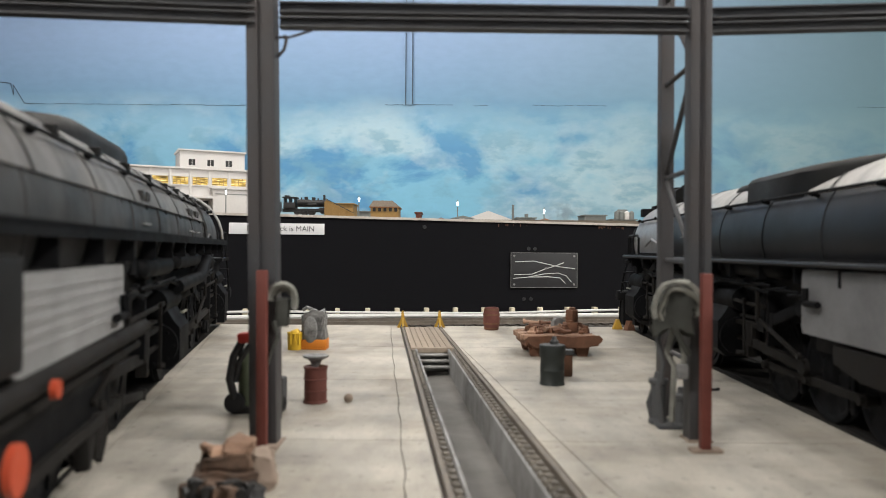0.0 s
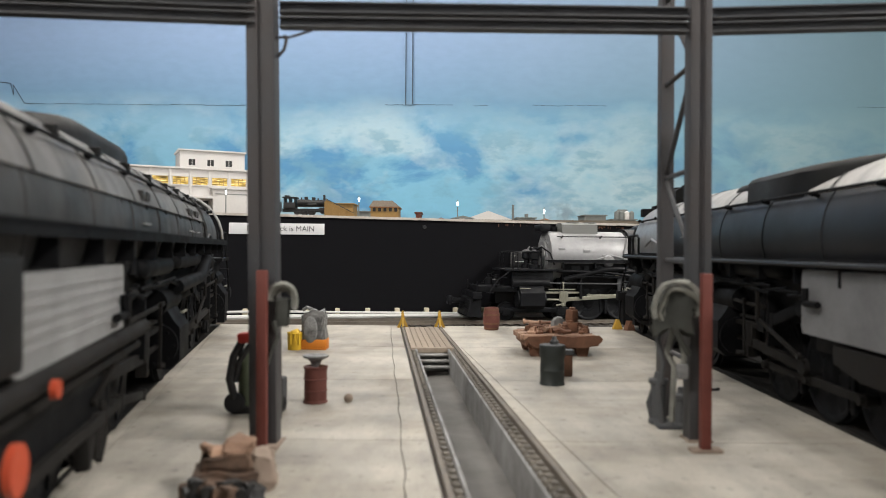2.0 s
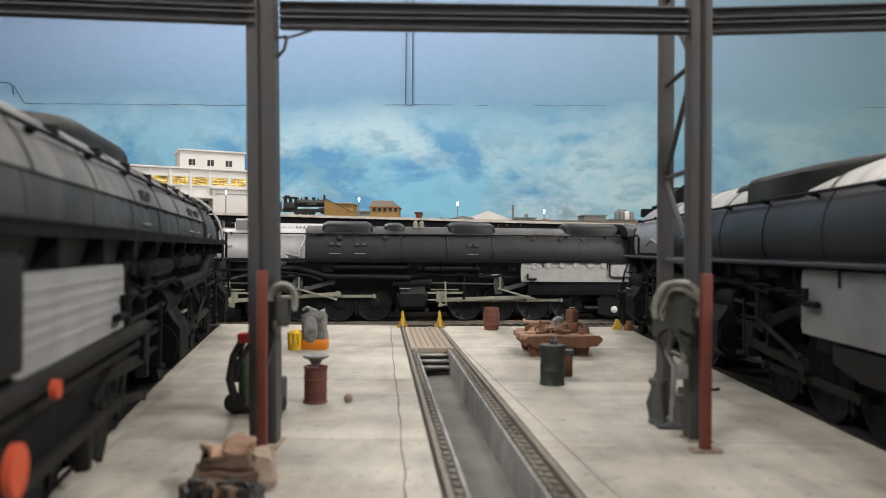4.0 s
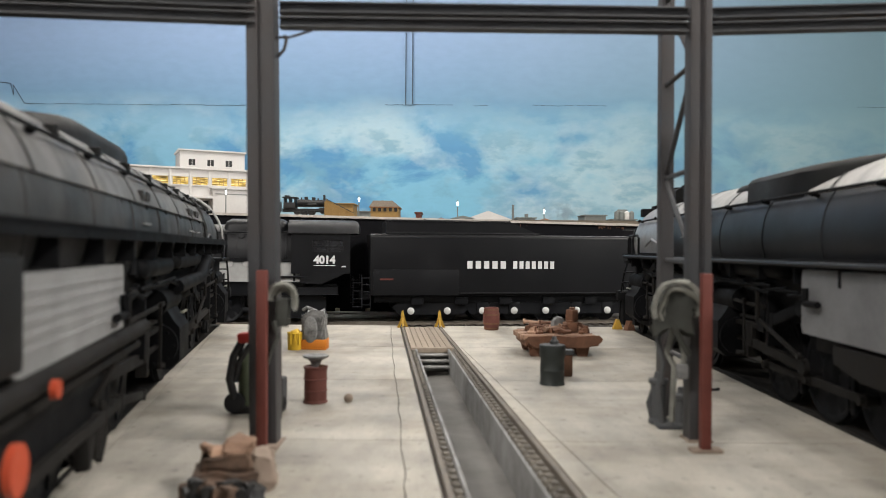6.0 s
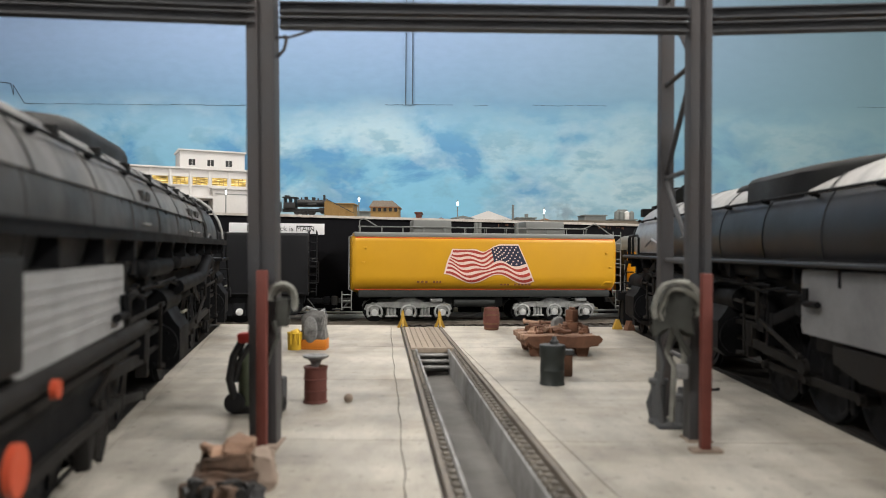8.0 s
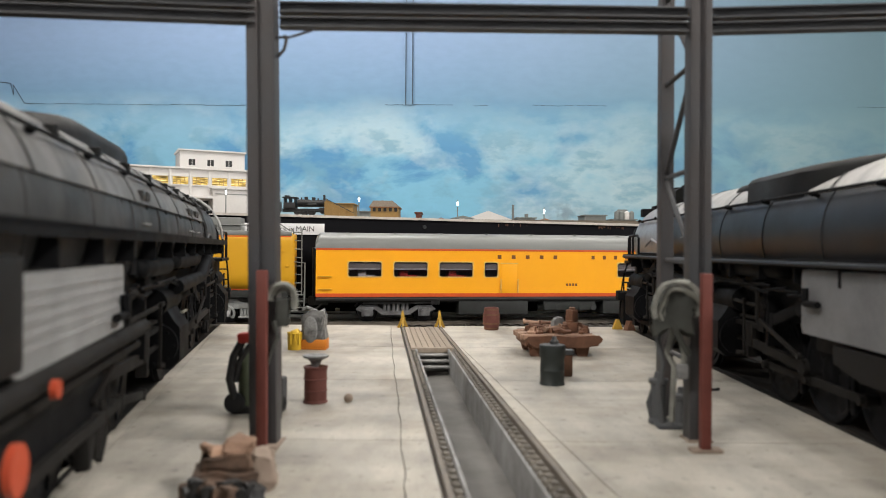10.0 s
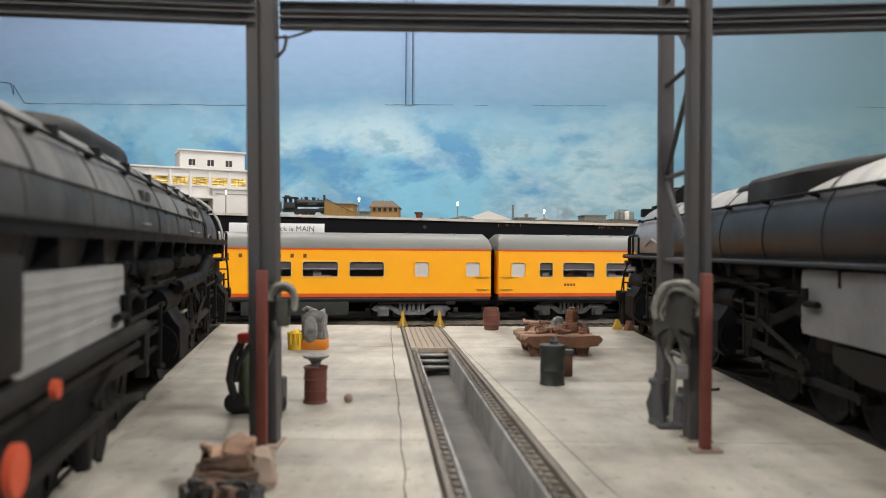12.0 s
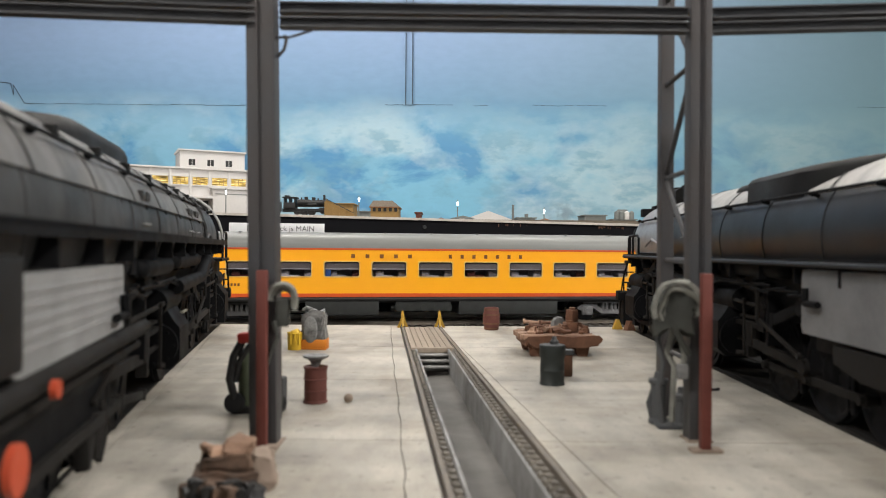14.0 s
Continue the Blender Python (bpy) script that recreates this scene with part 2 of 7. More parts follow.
DARK_GLASS = worn("dark_glazing", (0.012, 0.012, 0.014, 1), (0.03, 0.03, 0.032, 1), 0.4, 0.12, relief=0.0005)


def glow(name, colour, power):
    k = Mat(name)
    k.out(colour, 0.5)
    k.b.inputs["Emission Color"].default_value = colour
    k.b.inputs["Emission Strength"].default_value = power
    return k.m


LAMP_GLOW = glow("street_lamp_globe", (0.95, 1.0, 1.0, 1), 1.4)
STRIP_GLOW = glow("strip_light_diffuser", (1.0, 0.98, 0.95, 1), 4.0)


def lit_windows():
    k = Mat("lit_factory_glazing")
    c = k.ramp(k.noise(0.9, 4, 0.6, (0.45, 1, 4.5)), [(0.36, (0.03, 0.025, 0.015, 1)), (0.5, (0.42, 0.27, 0.04, 1)), (0.68, (0.95, 0.78, 0.35, 1))])
    k.out(c, 0.2)
    k.link(c, k.b.inputs["Emission Color"])
    k.b.inputs["Emission Strength"].default_value = 0.55
    return k.m


WINDOW_GLOW = lit_windows()


def concrete():
    k = Mat("roundhouse_concrete")
    big = k.noise(0.35, 6, 0.62)
    mid = k.noise(1.6, 6, 0.65, (1, 0.35, 1))
    fine = k.noise(24, 4)
    c = k.ramp(big, [(0.28, (0.33, 0.292, 0.236, 1)), (0.5, (0.47, 0.437, 0.375, 1)), (0.72, (0.54, 0.508, 0.445, 1))])
    c = k.mix(0.6, c, k.ramp(mid, [(0.3, 0.45), (0.58, 1.0)]), "MULTIPLY")
    c = k.mix(0.35, c, k.ramp(k.noise(0.5, 5, 0.6, (0.25, 1.6, 1)), [(0.38, 0.45), (0.58, 1.0)]), "MULTIPLY")
    spots = k.ramp(k.noise(5.5, 3, 0.5), [(0.64, 1.0), (0.70, 0.30)])
    c = k.mix(0.5, c, spots, "MULTIPLY")
    c = k.mix(0.25, c, k.ramp(fine, [(0.3, 0.4), (0.7, 1.0)]), "MULTIPLY")
    return k.out(c, k.ramp(mid, [(0.3, 0.5), (0.7, 0.72)]), 0.0, 0.4).bump(fine, 0.012).m


CONCRETE = concrete()


def painted_sky():
    """A cloud mural on the room's end wall: a plain blue upper part and clouds below."""
    k = Mat("painted_sky_mural")
    sep = k.node("ShaderNodeSeparateXYZ")
    k.link(k.co, sep.inputs[0])
    height = k.node("ShaderNodeMapRange")
    height.inputs["From Min"].default_value, height.inputs["From Max"].default_value = 0.0, 80.0
    k.link(sep.outputs["Z"], height.inputs["Value"])
    wob = k.node("ShaderNodeMath")
    wob.operation = "MULTIPLY_ADD"
    k.link(k.noise(0.03, 4), wob.inputs[0])
    wob.inputs[1].default_value = 0.10
    k.link(height.outputs[0], wob.inputs[2])
    base = k.ramp(wob.outputs[0], [(0.15, lin(124, 186, 215)), (0.33, lin(128, 185, 211)), (0.50, lin(140, 184, 208)), (0.585, lin(122, 160, 190)), (0.66, lin(132, 164, 196)), (0.80, lin(148, 174, 208)), (0.95, lin(150, 172, 205))])
    big = k.noise(0.036, 5, 0.54, (0.75, 1, 1.3), (3.1, 0, 1.2), 0.35)
    puff = k.noise(0.10, 4, 0.52, (0.8, 1, 1.25), (1.7, 0, 4.4), 0.25)
    dab = k.noise(0.45, 3, 0.5, (0.6, 1, 1.3), (5, 0, 1))
    mass = k.mix(0.35, big, puff)
    low = k.ramp(wob.outputs[0], [(0.43, 1.0), (0.54, 0.5), (0.61, 0.0)])
    blue = k.ramp(k.noise(0.050, 5, 0.56, (0.8, 1, 1.25), (9, 0, 2), 0.4), [(0.47, 0.0), (0.56, 1.0)])
    c = k.mix(k.mix(1.0, blue, low, "MULTIPLY"), base, lin(94, 152, 194))
    cloud = k.mix(1.0, k.ramp(mass, [(0.46, 0.0), (0.53, 0.65), (0.62, 1.0)]), low, "MULTIPLY")
    c = k.mix(cloud, c, lin(190, 213, 220))
    shade = k.mix(1.0, k.ramp(k.mix(0.3, puff, dab), [(0.50, 0.0), (0.60, 0.75)]), low, "MULTIPLY")
    c = k.mix(shade, c, lin(116, 164, 190))
    c = k.mix(0.10, c, k.ramp(dab, [(0.35, 0.55), (0.65, 1.0)]), "MULTIPLY")
    # the paint turns greener and duller towards one end
    end = k.node("ShaderNodeMapRange")
    end.inputs["From Min"].default_value, end.inputs["From Max"].default_value = -5.0, 115.0
    end.inputs["To Max"].default_value = 0.8
    k.link(sep.outputs["X"], end.inputs["Value"])
    c = k.mix(end.outputs[0], c, lin(118, 148, 154))
    # a painted wisp of smoke
    away = k.node("ShaderNodeVectorMath")
    away.operation = "DISTANCE"
    squash = k.node("ShaderNodeMapping")
    squash.inputs["Scale"].default_value = (0.75, 0.0, 1.0)
    k.link(k.co, squash.inputs["Vector"])
    k.link(squash.outputs["Vector"], away.inputs[0])
    away.inputs[1].default_value = (24.6, 0.0, 12.8)
    near = k.node("ShaderNodeMapRange")
    near.inputs["From Min"].default_value, near.inputs["From Max"].default_value = 0.5, 4.6
    near.inputs["To Min"].default_value, near.inputs["To Max"].default_value = 0.62, 0.0
    k.link(away.outputs["Value"], near.inputs["Value"])
    wisp = k.mix(1.0, near.outputs[0], k.ramp(k.noise(0.35, 5), [(0.40, 0.0), (0.56, 1.0)]), "MULTIPLY")
    c = k.mix(wisp, c, lin(104, 118, 128))
    return k.out(c, 0.75, 0.0, 0.25).bump(k.noise(1.2, 3), 0.05, 0.25).m


SKY = painted_sky()

# ---- mesh helpers ----


def box(bm, x0, x1, y0, y1, z0, z1, bevel=0.0, m=None):
    r = bmesh.ops.create_cube(bm, size=1.0)
    vs = r["verts"]
    for v in vs:
        v.co = Vector(((x0 + x1) / 2 + v.co.x * (x1 - x0), (y0 + y1) / 2 + v.co.y * (y1 - y0), (z0 + z1) / 2 + v.co.z * (z1 - z0)))
    if m is not None:
        bmesh.ops.transform(bm, matrix=m, verts=vs)
    if bevel:
        es = list({e for v in vs for e in v.link_edges})
        bmesh.ops.bevel(bm, geom=es, offset=bevel, segments=2, profile=0.6, affect="EDGES")
    return bm


def rod(bm, a, b, r, seg=10, r2=None):
    """A round bar from a to b."""
    a, b = Vector(a), Vector(b)
    d = b - a
    m = Matrix.Translation((a + b) / 2) @ d.to_track_quat("Z", "Y").to_matrix().to_4x4()
    bmesh.ops.create_cone(bm, cap_ends=True, segments=seg, radius1=r, radius2=r if r2 is None else r2, depth=d.length, matrix=m)
    return bm


def tube(bm, pts, r, seg=8):
    """A round tube swept along points, in one skin."""
    pts = [Vector(p) for p in pts]
    rings, side = [], None
    for i, p in enumerate(pts):
        d = (pts[min(i + 1, len(pts) - 1)] - pts[max(i - 1, 0)]).normalized()
        if side is None:
            side = d.orthogonal().normalized()
        side = (side - d * side.dot(d)).normalized()
        up = d.cross(side)
        rings.append([bm.verts.new(p + (side * math.cos(k * math.tau / seg) + up * math.sin(k * math.tau / seg)) * r) for k in range(seg)])
    for p, q in zip(rings, rings[1:]):
        for k in range(seg):
            j = (k + 1) % seg
            bm.faces.new((p[k], p[j], q[j], q[k]))
    bm.faces.new(list(reversed(rings[0])))
    bm.faces.new(rings[-1])
    return bm


def lathe(bm, profile, m=None, seg=20):
    """A body of revolution about z from (radius, height) pairs."""
    rings = []
    for r, z in profile:
        rings.append([bm.verts.new((r * math.cos(i * math.tau / seg), r * math.sin(i * math.tau / seg), z)) for i in range(seg)])
    for p, q in zip(rings, rings[1:]):
        for i in range(seg):
            j = (i + 1) % seg
            bm.faces.new((p[i], p[j], q[j], q[i]))
    bm.faces.new(list(reversed(rings[0])))
    bm.faces.new(rings[-1])
    if m is not None:
        bmesh.ops.transform(bm, matrix=m, verts=[v for r in rings for v in r])
    return bm


def prism(bm, outline, y0, y1, m=None):
    """An outline in x and z drawn out along y."""
    a = [bm.verts.new((x, y0, z)) for x, z in outline]
    b = [bm.verts.new((x, y1, z)) for x, z in outline]
    bm.faces.new(a)
    bm.faces.new(list(reversed(b)))
    for i in range(len(a)):
        j = (i + 1) % len(a)
        bm.faces.new((a[j], a[i], b[i], b[j]))
    if m is not None:
        bmesh.ops.transform(bm, matrix=m, verts=a + b)
    return bm


def extrude_x(bm, section, xs, scales=None):
    """A closed section in y and z carried along x."""
    rings = []
    for i, x in enumerate(xs):
        s = (1, 1, 0) if scales is None else scales[i]
        rings.append([bm.verts.new((x, y * s[0], (z - s[2]) * s[1] + s[2])) for y, z in section])
    n = len(section)
    for p, q in zip(rings, rings[1:]):
        for i in range(n):
            j = (i + 1) % n
            bm.faces.new((p[i], p[j], q[j], q[i]))
    bm.faces.new(list(reversed(rings[0])))
    bm.faces.new(rings[-1])
    return bm


def ball(bm, c, r, sub=2):
    bmesh.ops.create_icosphere(bm, subdivisions=sub, radius=r, matrix=Matrix.Translation(c))
    return bm


def rough_up(bm, amount, scale=3.0, seed=0.0):
    for v in bm.verts:
        v.co += noise.noise_vector(v.co * scale + Vector((seed, seed * 1.7, 0))) * amount
    return bm


def mesh_of(name, bm, material):
    bmesh.ops.recalc_face_normals(bm, faces=bm.faces[:])
    for v in bm.verts:
        v.co *= U
    me = bpy.data.meshes.new(name)
    bm.to_mesh(me)
    bm.free()
    me.materials.append(material)
    me.shade_smooth()
    me.set_sharp_from_angle(angle=radians(38))
    return me


def part(name, bm, material, parent=None, label="", m=None):
    """Links a bmesh as one mesh object under a thing or a part."""
    ob = new(name, mesh_of(name, bm, material))
    if parent is not None:
        ob.parent = parent
    if m is not None:
        ob.matrix_basis = m
    if label:
        ob["label"] = label
    return ob


def again(ob, m, parent=None):
    """One more object on the same mesh."""
    o = new(ob.name.split(".")[0], ob.data)
    o.parent = parent or ob.parent
    o.matrix_basis = m
    return o


def thing(name, label, category, m=None, group="", kind=""):
    ob = new(name)
    ob.empty_display_size = 0.005
    if m is not None:
        ob.matrix_basis = m
    return tagged(ob, label, category, group, kind)


def whole(name, bm, material, label, category="", m=None, group="", kind=""):
    """A thing of one mesh."""
    ob = part(name, bm, material, None, "", m)
    return tagged(ob, label, category, group, kind)


def letters(body, size, depth=0.004, bold=0.0):
    """The mesh of a line of writing that stands upright in x and z."""
    cu = bpy.data.curves.new("writing", "FONT")
    cu.body, cu.size, cu.extrude, cu.align_x, cu.align_y = body, size, depth, "CENTER", "CENTER"
    cu.resolution_u, cu.offset = 3, bold
    ob = new("writing", cu)
    bpy.context.view_layer.update()
    me = bpy.data.meshes.new_from_object(ob.evaluated_get(bpy.context.evaluated_depsgraph_get()))
    bm = bmesh.new()
    bm.from_mesh(me)
    bpy.data.objects.remove(ob)
    bmesh.ops.transform(bm, matrix=Matrix.Rotation(radians(90), 4, "X"), verts=bm.verts[:])
    return bm


B = bmesh.new

# ---- the room and the benchwork ----
ROOM_X, ROOM_Y0, ROOM_Y1, ROOM_Z0 = 150.0, -110.0, 204.0, -90.0


def room():
    for name, x0, x1, y0, y1, z0, z1 in (
        ("wall_west", -ROOM_X - 6, -ROOM_X, ROOM_Y0, ROOM_Y1, ROOM_Z0, CEILING_Z),
        ("wall_east", ROOM_X, ROOM_X + 6, ROOM_Y0, ROOM_Y1, ROOM_Z0, CEILING_Z),
        ("wall_south", -ROOM_X - 6, ROOM_X + 6, ROOM_Y0 - 6, ROOM_Y0, ROOM_Z0, CEILING_Z),
        ("wall_north", -ROOM_X - 6, ROOM_X + 6, ROOM_Y1, ROOM_Y1 + 6, ROOM_Z0, CEILING_Z),
    ):
        whole(name, box(B(), x0, x1, y0, y1, z0, z1), ROOM_PAINT, "plain pale painted wall of the layout room", kind="structure")
    whole("ceiling", box(B(), -ROOM_X - 6, ROOM_X + 6, ROOM_Y0 - 6, ROOM_Y1 + 6, CEILING_Z, CEILING_Z + 5), CEILING_WHITE, "plain white room ceiling above the layout", kind="structure")
    whole("room_floor", box(B(), -ROOM_X - 6, ROOM_X + 6, ROOM_Y0 - 6, ROOM_Y1 + 6, ROOM_Z0 - 5, ROOM_Z0), DECK, "dull brown floor of the layout room", kind="structure")
    for sx, sy, _, turn in STRIPS:
        lamp = thing("ceiling_light", "long white strip light fixed to the ceiling", "light", at(sx, sy, CEILING_Z, 0, 0, turn), "ceiling strip lights")
        part("housing", box(B(), -37, 37, -7, 7, -3.4, 0, 0.6), ROOM_PAINT, lamp)
        part("diffuser", box(B(), -35, 35, -6, 6, -4.2, -3.4, 0.3), STRIP_GLOW, lamp, "glowing white diffuser")


def sky_mural():
    """The painted board in front of the end wall, with its joints."""
    ob = whole("backdrop", box(B(), -149, 149, 200, 203, -20, 112), SKY, "hand-painted blue sky mural with soft clouds", kind="structure")
    strip = B()
    box(strip, -11.1, -10.5, 199.5, 199.9, 42, 112)
    box(strip, -9.3, -8.7, 199.5, 199.9, 42, 112)
    part("joint_strip", strip, SKY, ob, "painted joint cover strip")
    cracks = B()
    box(cracks, -10.5, -10.35, 199.3, 199.6, 42, 112)
    box(cracks, -8.7, -8.5, 199.3, 199.6, 42, 112)
    part("joint_gap", cracks, SEAM, ob)
    rng = random.Random(4)
    for x0, x1, z in ((-113, -54, 41.5), (-16, 3, 42.0), (8, 12, 41.9), (24, 44, 42.1), (112, 140, 42.3)):
        bm = B()
        x = x0
        while x < x1:
            s = rng.uniform(1.5, 4.0)
            a = z + rng.uniform(-0.12, 0.12)
            rod(bm, (x, 199.95, a), (min(x + s, x1), 199.95, z + rng.uniform(-0.12, 0.12)), rng.uniform(0.03, 0.07), 5)
            x += s * rng.uniform(0.95, 1.25)
        part("seam_crack", bm, SEAM, ob, "thin dark crack along the joint")
    bm = B()
    tube(bm, [(-122, 199.9, 47.4), (-117.6, 199.9, 47.0), (-116.8, 199.9, 43.9), (-116.9, 199.9, 46.6), (-113.8, 199.9, 41.6), (-111, 199.9, 41.4)], 0.10, 5)
    rod(bm, (-53.6, 199.9, 20), (-53.6, 199.9, 40), 0.07, 5)
    part("seam_crack", bm, SEAM, ob, "thin dark crack along the joint")


TRACK_K = 0.1605          # the main line's slant across the room
TRACK_DEG = 9.117
RAIL_Z = -0.61


def fascia_y(x):
    return 39.6 + TRACK_K * x


def benchwork():
    whole("ground", box(B(), -149, 149, -60, 60, -4, -1.05), GROUND, "dark weathered ground of the layout board", kind="structure")
    # black fascia of the upper level, its top edge running slightly downhill
    m = at(0, 39.6, 0, 0, 0, TRACK_DEG)
    bm = prism(B(), [(-110, -1.05), (110, -1.05), (110, 3.05), (-110, 5.85)], 0.0, 0.9)
    wall = whole("fascia", bm, FASCIA, "matt black fascia board of the upper layout level", m=m, kind="structure")
    bm = prism(B(), [(-110, 5.85), (110, 3.05), (110, 3.18), (-110, 5.98)], -0.10, 30.0)
    deck = part("deck_board", bm, PLY_EDGE, wall, "scuffed pale plywood deck edge")
    rng = random.Random(8)
    bm = B()
    for i in range(46):
        x = rng.uniform(-9, 10.8)
        z = 4.45 - 0.0127 * x
        w = rng.uniform(0.03, 0.22)
        box(bm, x, x + w, -0.14, -0.06, z + 0.02, z + rng.uniform(0.06, 0.16), 0.01)
    part("glue_scab", bm, PLY_EDGE, wall, "flaked paint and glue on the edge")
    bm = B()
    for i in range(22):
        x = rng.choice((rng.uniform(2.8, 4.8), rng.uniform(8.6, 10.2)))
        w, h = rng.uniform(0.02, 0.05), rng.uniform(0.04, 0.18)
        z = 4.45 - 0.0127 * x
        box(bm, x, x + w, -0.03, 0.02, z - h - 0.06, z - 0.06, 0.008)
    part("paint_chip", bm, RUST, wall, "brown chipped paint")
    bm = B()
    for x, z in ((-1.0, 4.12), (4.75, 3.0), (5.1, 3.0), (4.5, 0.25), (4.9, 0.25)):
        rod(bm, (x, -0.05, z), (x, 0.02, z), 0.10, 10)
        rod(bm, (x, -0.07, z), (x, 0.0, z), 0.045, 8)
    part("screw_head", bm, SLATE, wall, "dark screw heads")


def fascia_label():
    """White paper label; the lettering that the column hides is left out."""
    ob = whole("track_label", box(B(), -2.42, 2.42, -0.03, 0.0, -0.29, 0.29, 0.01), PAPER, "white paper label on the black fascia", "label", at(-8.6, fascia_y(-8.6) - 0.03, 3.93, 0, 0, TRACK_DEG))
    bm = letters("ck is MAIN", 0.39)
    part("writing", bm, INK, ob, "black printed words", pose(1.03 * U, -0.034 * U, 0))
    bm = letters("I", 0.39)
    part("writing", bm, INK, ob, "black printed letter", pose(-1.48 * U, -0.034 * U, 0))


def track_diagram():
    ob = thing("track_diagram", "dark track diagram plate with white route lines", "sign", at(5.55, fascia_y(5.55) - 0.02, 1.83, 0, 0, TRACK_DEG))
    part("plate", box(B(), -1.88, 1.88, -0.06, 0.0, -0.95, 0.95, 0.02), SLATE, ob)
    bm = B()
    for y in (-0.95, 0.95):
        box(bm, -1.88, 1.88, -0.075, -0.05, y - 0.012, y + 0.012)
    for x in (-1.88, 1.88):
        box(bm, x - 0.012, x + 0.012, -0.075, -0.05, -0.95, 0.95)
    part("plate_edge", bm, IRON_GREY, ob, "thin grey plate edge")
    for pts in (
        [(-1.65, 0.45), (-0.6, 0.50), (0.1, 0.35), (0.75, 0.2), (1.75, 0.08)],
        [(-1.7, -0.25), (-0.7, -0.22), (0.0, 0.05), (0.75, 0.28), (1.1, 0.42)],
        [(-1.75, -0.45), (-0.9, -0.38), (0.0, -0.2), (0.8, -0.16), (1.25, -0.3), (1.55, -0.65)],
        [(-0.9, -0.38), (0.2, -0.36), (0.9, -0.42), (1.2, -0.72)],
    ):
        part("route_line", tube(B(), [(x, -0.07, z) for x, z in pts], 0.024, 6), HUB, ob, "white painted route line")
    bm = B()
    for x, z in ((-1.7, 0.78), (1.7, 0.78), (-1.7, -0.78), (1.7, -0.78), (0.1, 0.1), (-0.9, -0.38)):
        rod(bm, (x, -0.10, z), (x, -0.04, z), 0.06, 8)
    part("rivet", bm, IRON_GREY, ob)


def conduits():
    """White conduit and cable along the foot of the fascia, on clips."""
    ob = thing("conduit", "white plastic conduit and cable clipped along the fascia foot", "conduit", at(0, 38.7, 0, 0, 0, TRACK_DEG))
    for z, r, a in ((-0.56, 0.12, 0.05), (-0.36, 0.065, 0.13)):
        pts = [(-45 + i * 1.2, 0.12 * math.sin(i * 0.9), z + a * 0.5 * math.sin(i * 0.37 + z * 9)) for i in range(76)]
        part("pipe", tube(B(), pts, r, 8), CONDUIT, ob)
    clip = None
    for i in range(50):
        m = pose((-38 + i * 1.55) * U, 0.25 * U, -0.42 * U)
        if clip is None:
            clip = part("clip", box(B(), -0.12, 0.12, -0.10, 0.3, -0.5, 0.26, 0.03), CLIP, ob, "", m)
        else:
            again(clip, m)


def main_line():
    """Rails and ties of the line on which the train runs."""
    m = at(0, 37.3, 0, 0, 0, TRACK_DEG)
    for name, yy in (("rail", -0.75), ("rail", 0.75)):
        bm = B()
        box(bm, -140, 140, yy - 0.035, yy + 0.035, -0.68, RAIL_Z)
        box(bm, -140, 140, yy - 0.02, yy + 0.02, -0.76, -0.67)
        box(bm, -140, 140, yy - 0.075, yy + 0.075, -0.79, -0.755)
        whole(name, bm, RAIL, "weathered steel rail of the main line", "rail", m, "main line rails")
    bm = B()
    for i in range(-230, 231):
        x = i * 0.55
        box(bm, x - 0.115, x + 0.115, -1.3, 1.3, -0.95, -0.79)
    whole("ties", bm, TIE, "dark wooden ties under the main line", m=m, kind="stuff")
    bm = prism(B(), [(-2.3, -1.06), (2.3, -1.06), (1.6, -0.86), (-1.6, -0.86)], -140, 140, Matrix.Rotation(radians(-90), 4, "Z"))
    whole("ballast", bm, GROUND, "dark grey ballast bed", m=m, kind="stuff")


# ---- the roundhouse floor ----
PIT_X, PIT_K = 1.55, -0.0850
PIT_SPREAD = 0.0078       # the east rail leans outwards by this much


def line(x0, k, crack=0.0):
    """A joint in the slab; a crack wanders to both sides of it."""
    return lambda y: x0 + k * y + crack * noise.noise((y * 0.9, x0, 0.3)) + crack * 0.5 * noise.noise((y * 3.1, x0, 7.0))


def slab_poly(a, b, y0, y1, gap=0.018):
    n = 16
    ys = [y0 + gap + (y1 - y0 - 2 * gap) * i / n for i in range(n + 1)]
    return [(b(y) - gap, y) for y in ys] + [(a(y) + gap, y) for y in reversed(ys)]


def flat_prism(poly, z0, z1):
    bm = B()
    a = [bm.verts.new((x, y, z0)) for x, y in poly]
    b = [bm.verts.new((x, y, z1)) for x, y in poly]
    bm.faces.new(list(reversed(a)))
    top = bm.faces.new(b)
    for i in range(len(a)):
        j = (i + 1) % len(a)
        bm.faces.new((a[i], a[j], b[j], b[i]))
    return bm


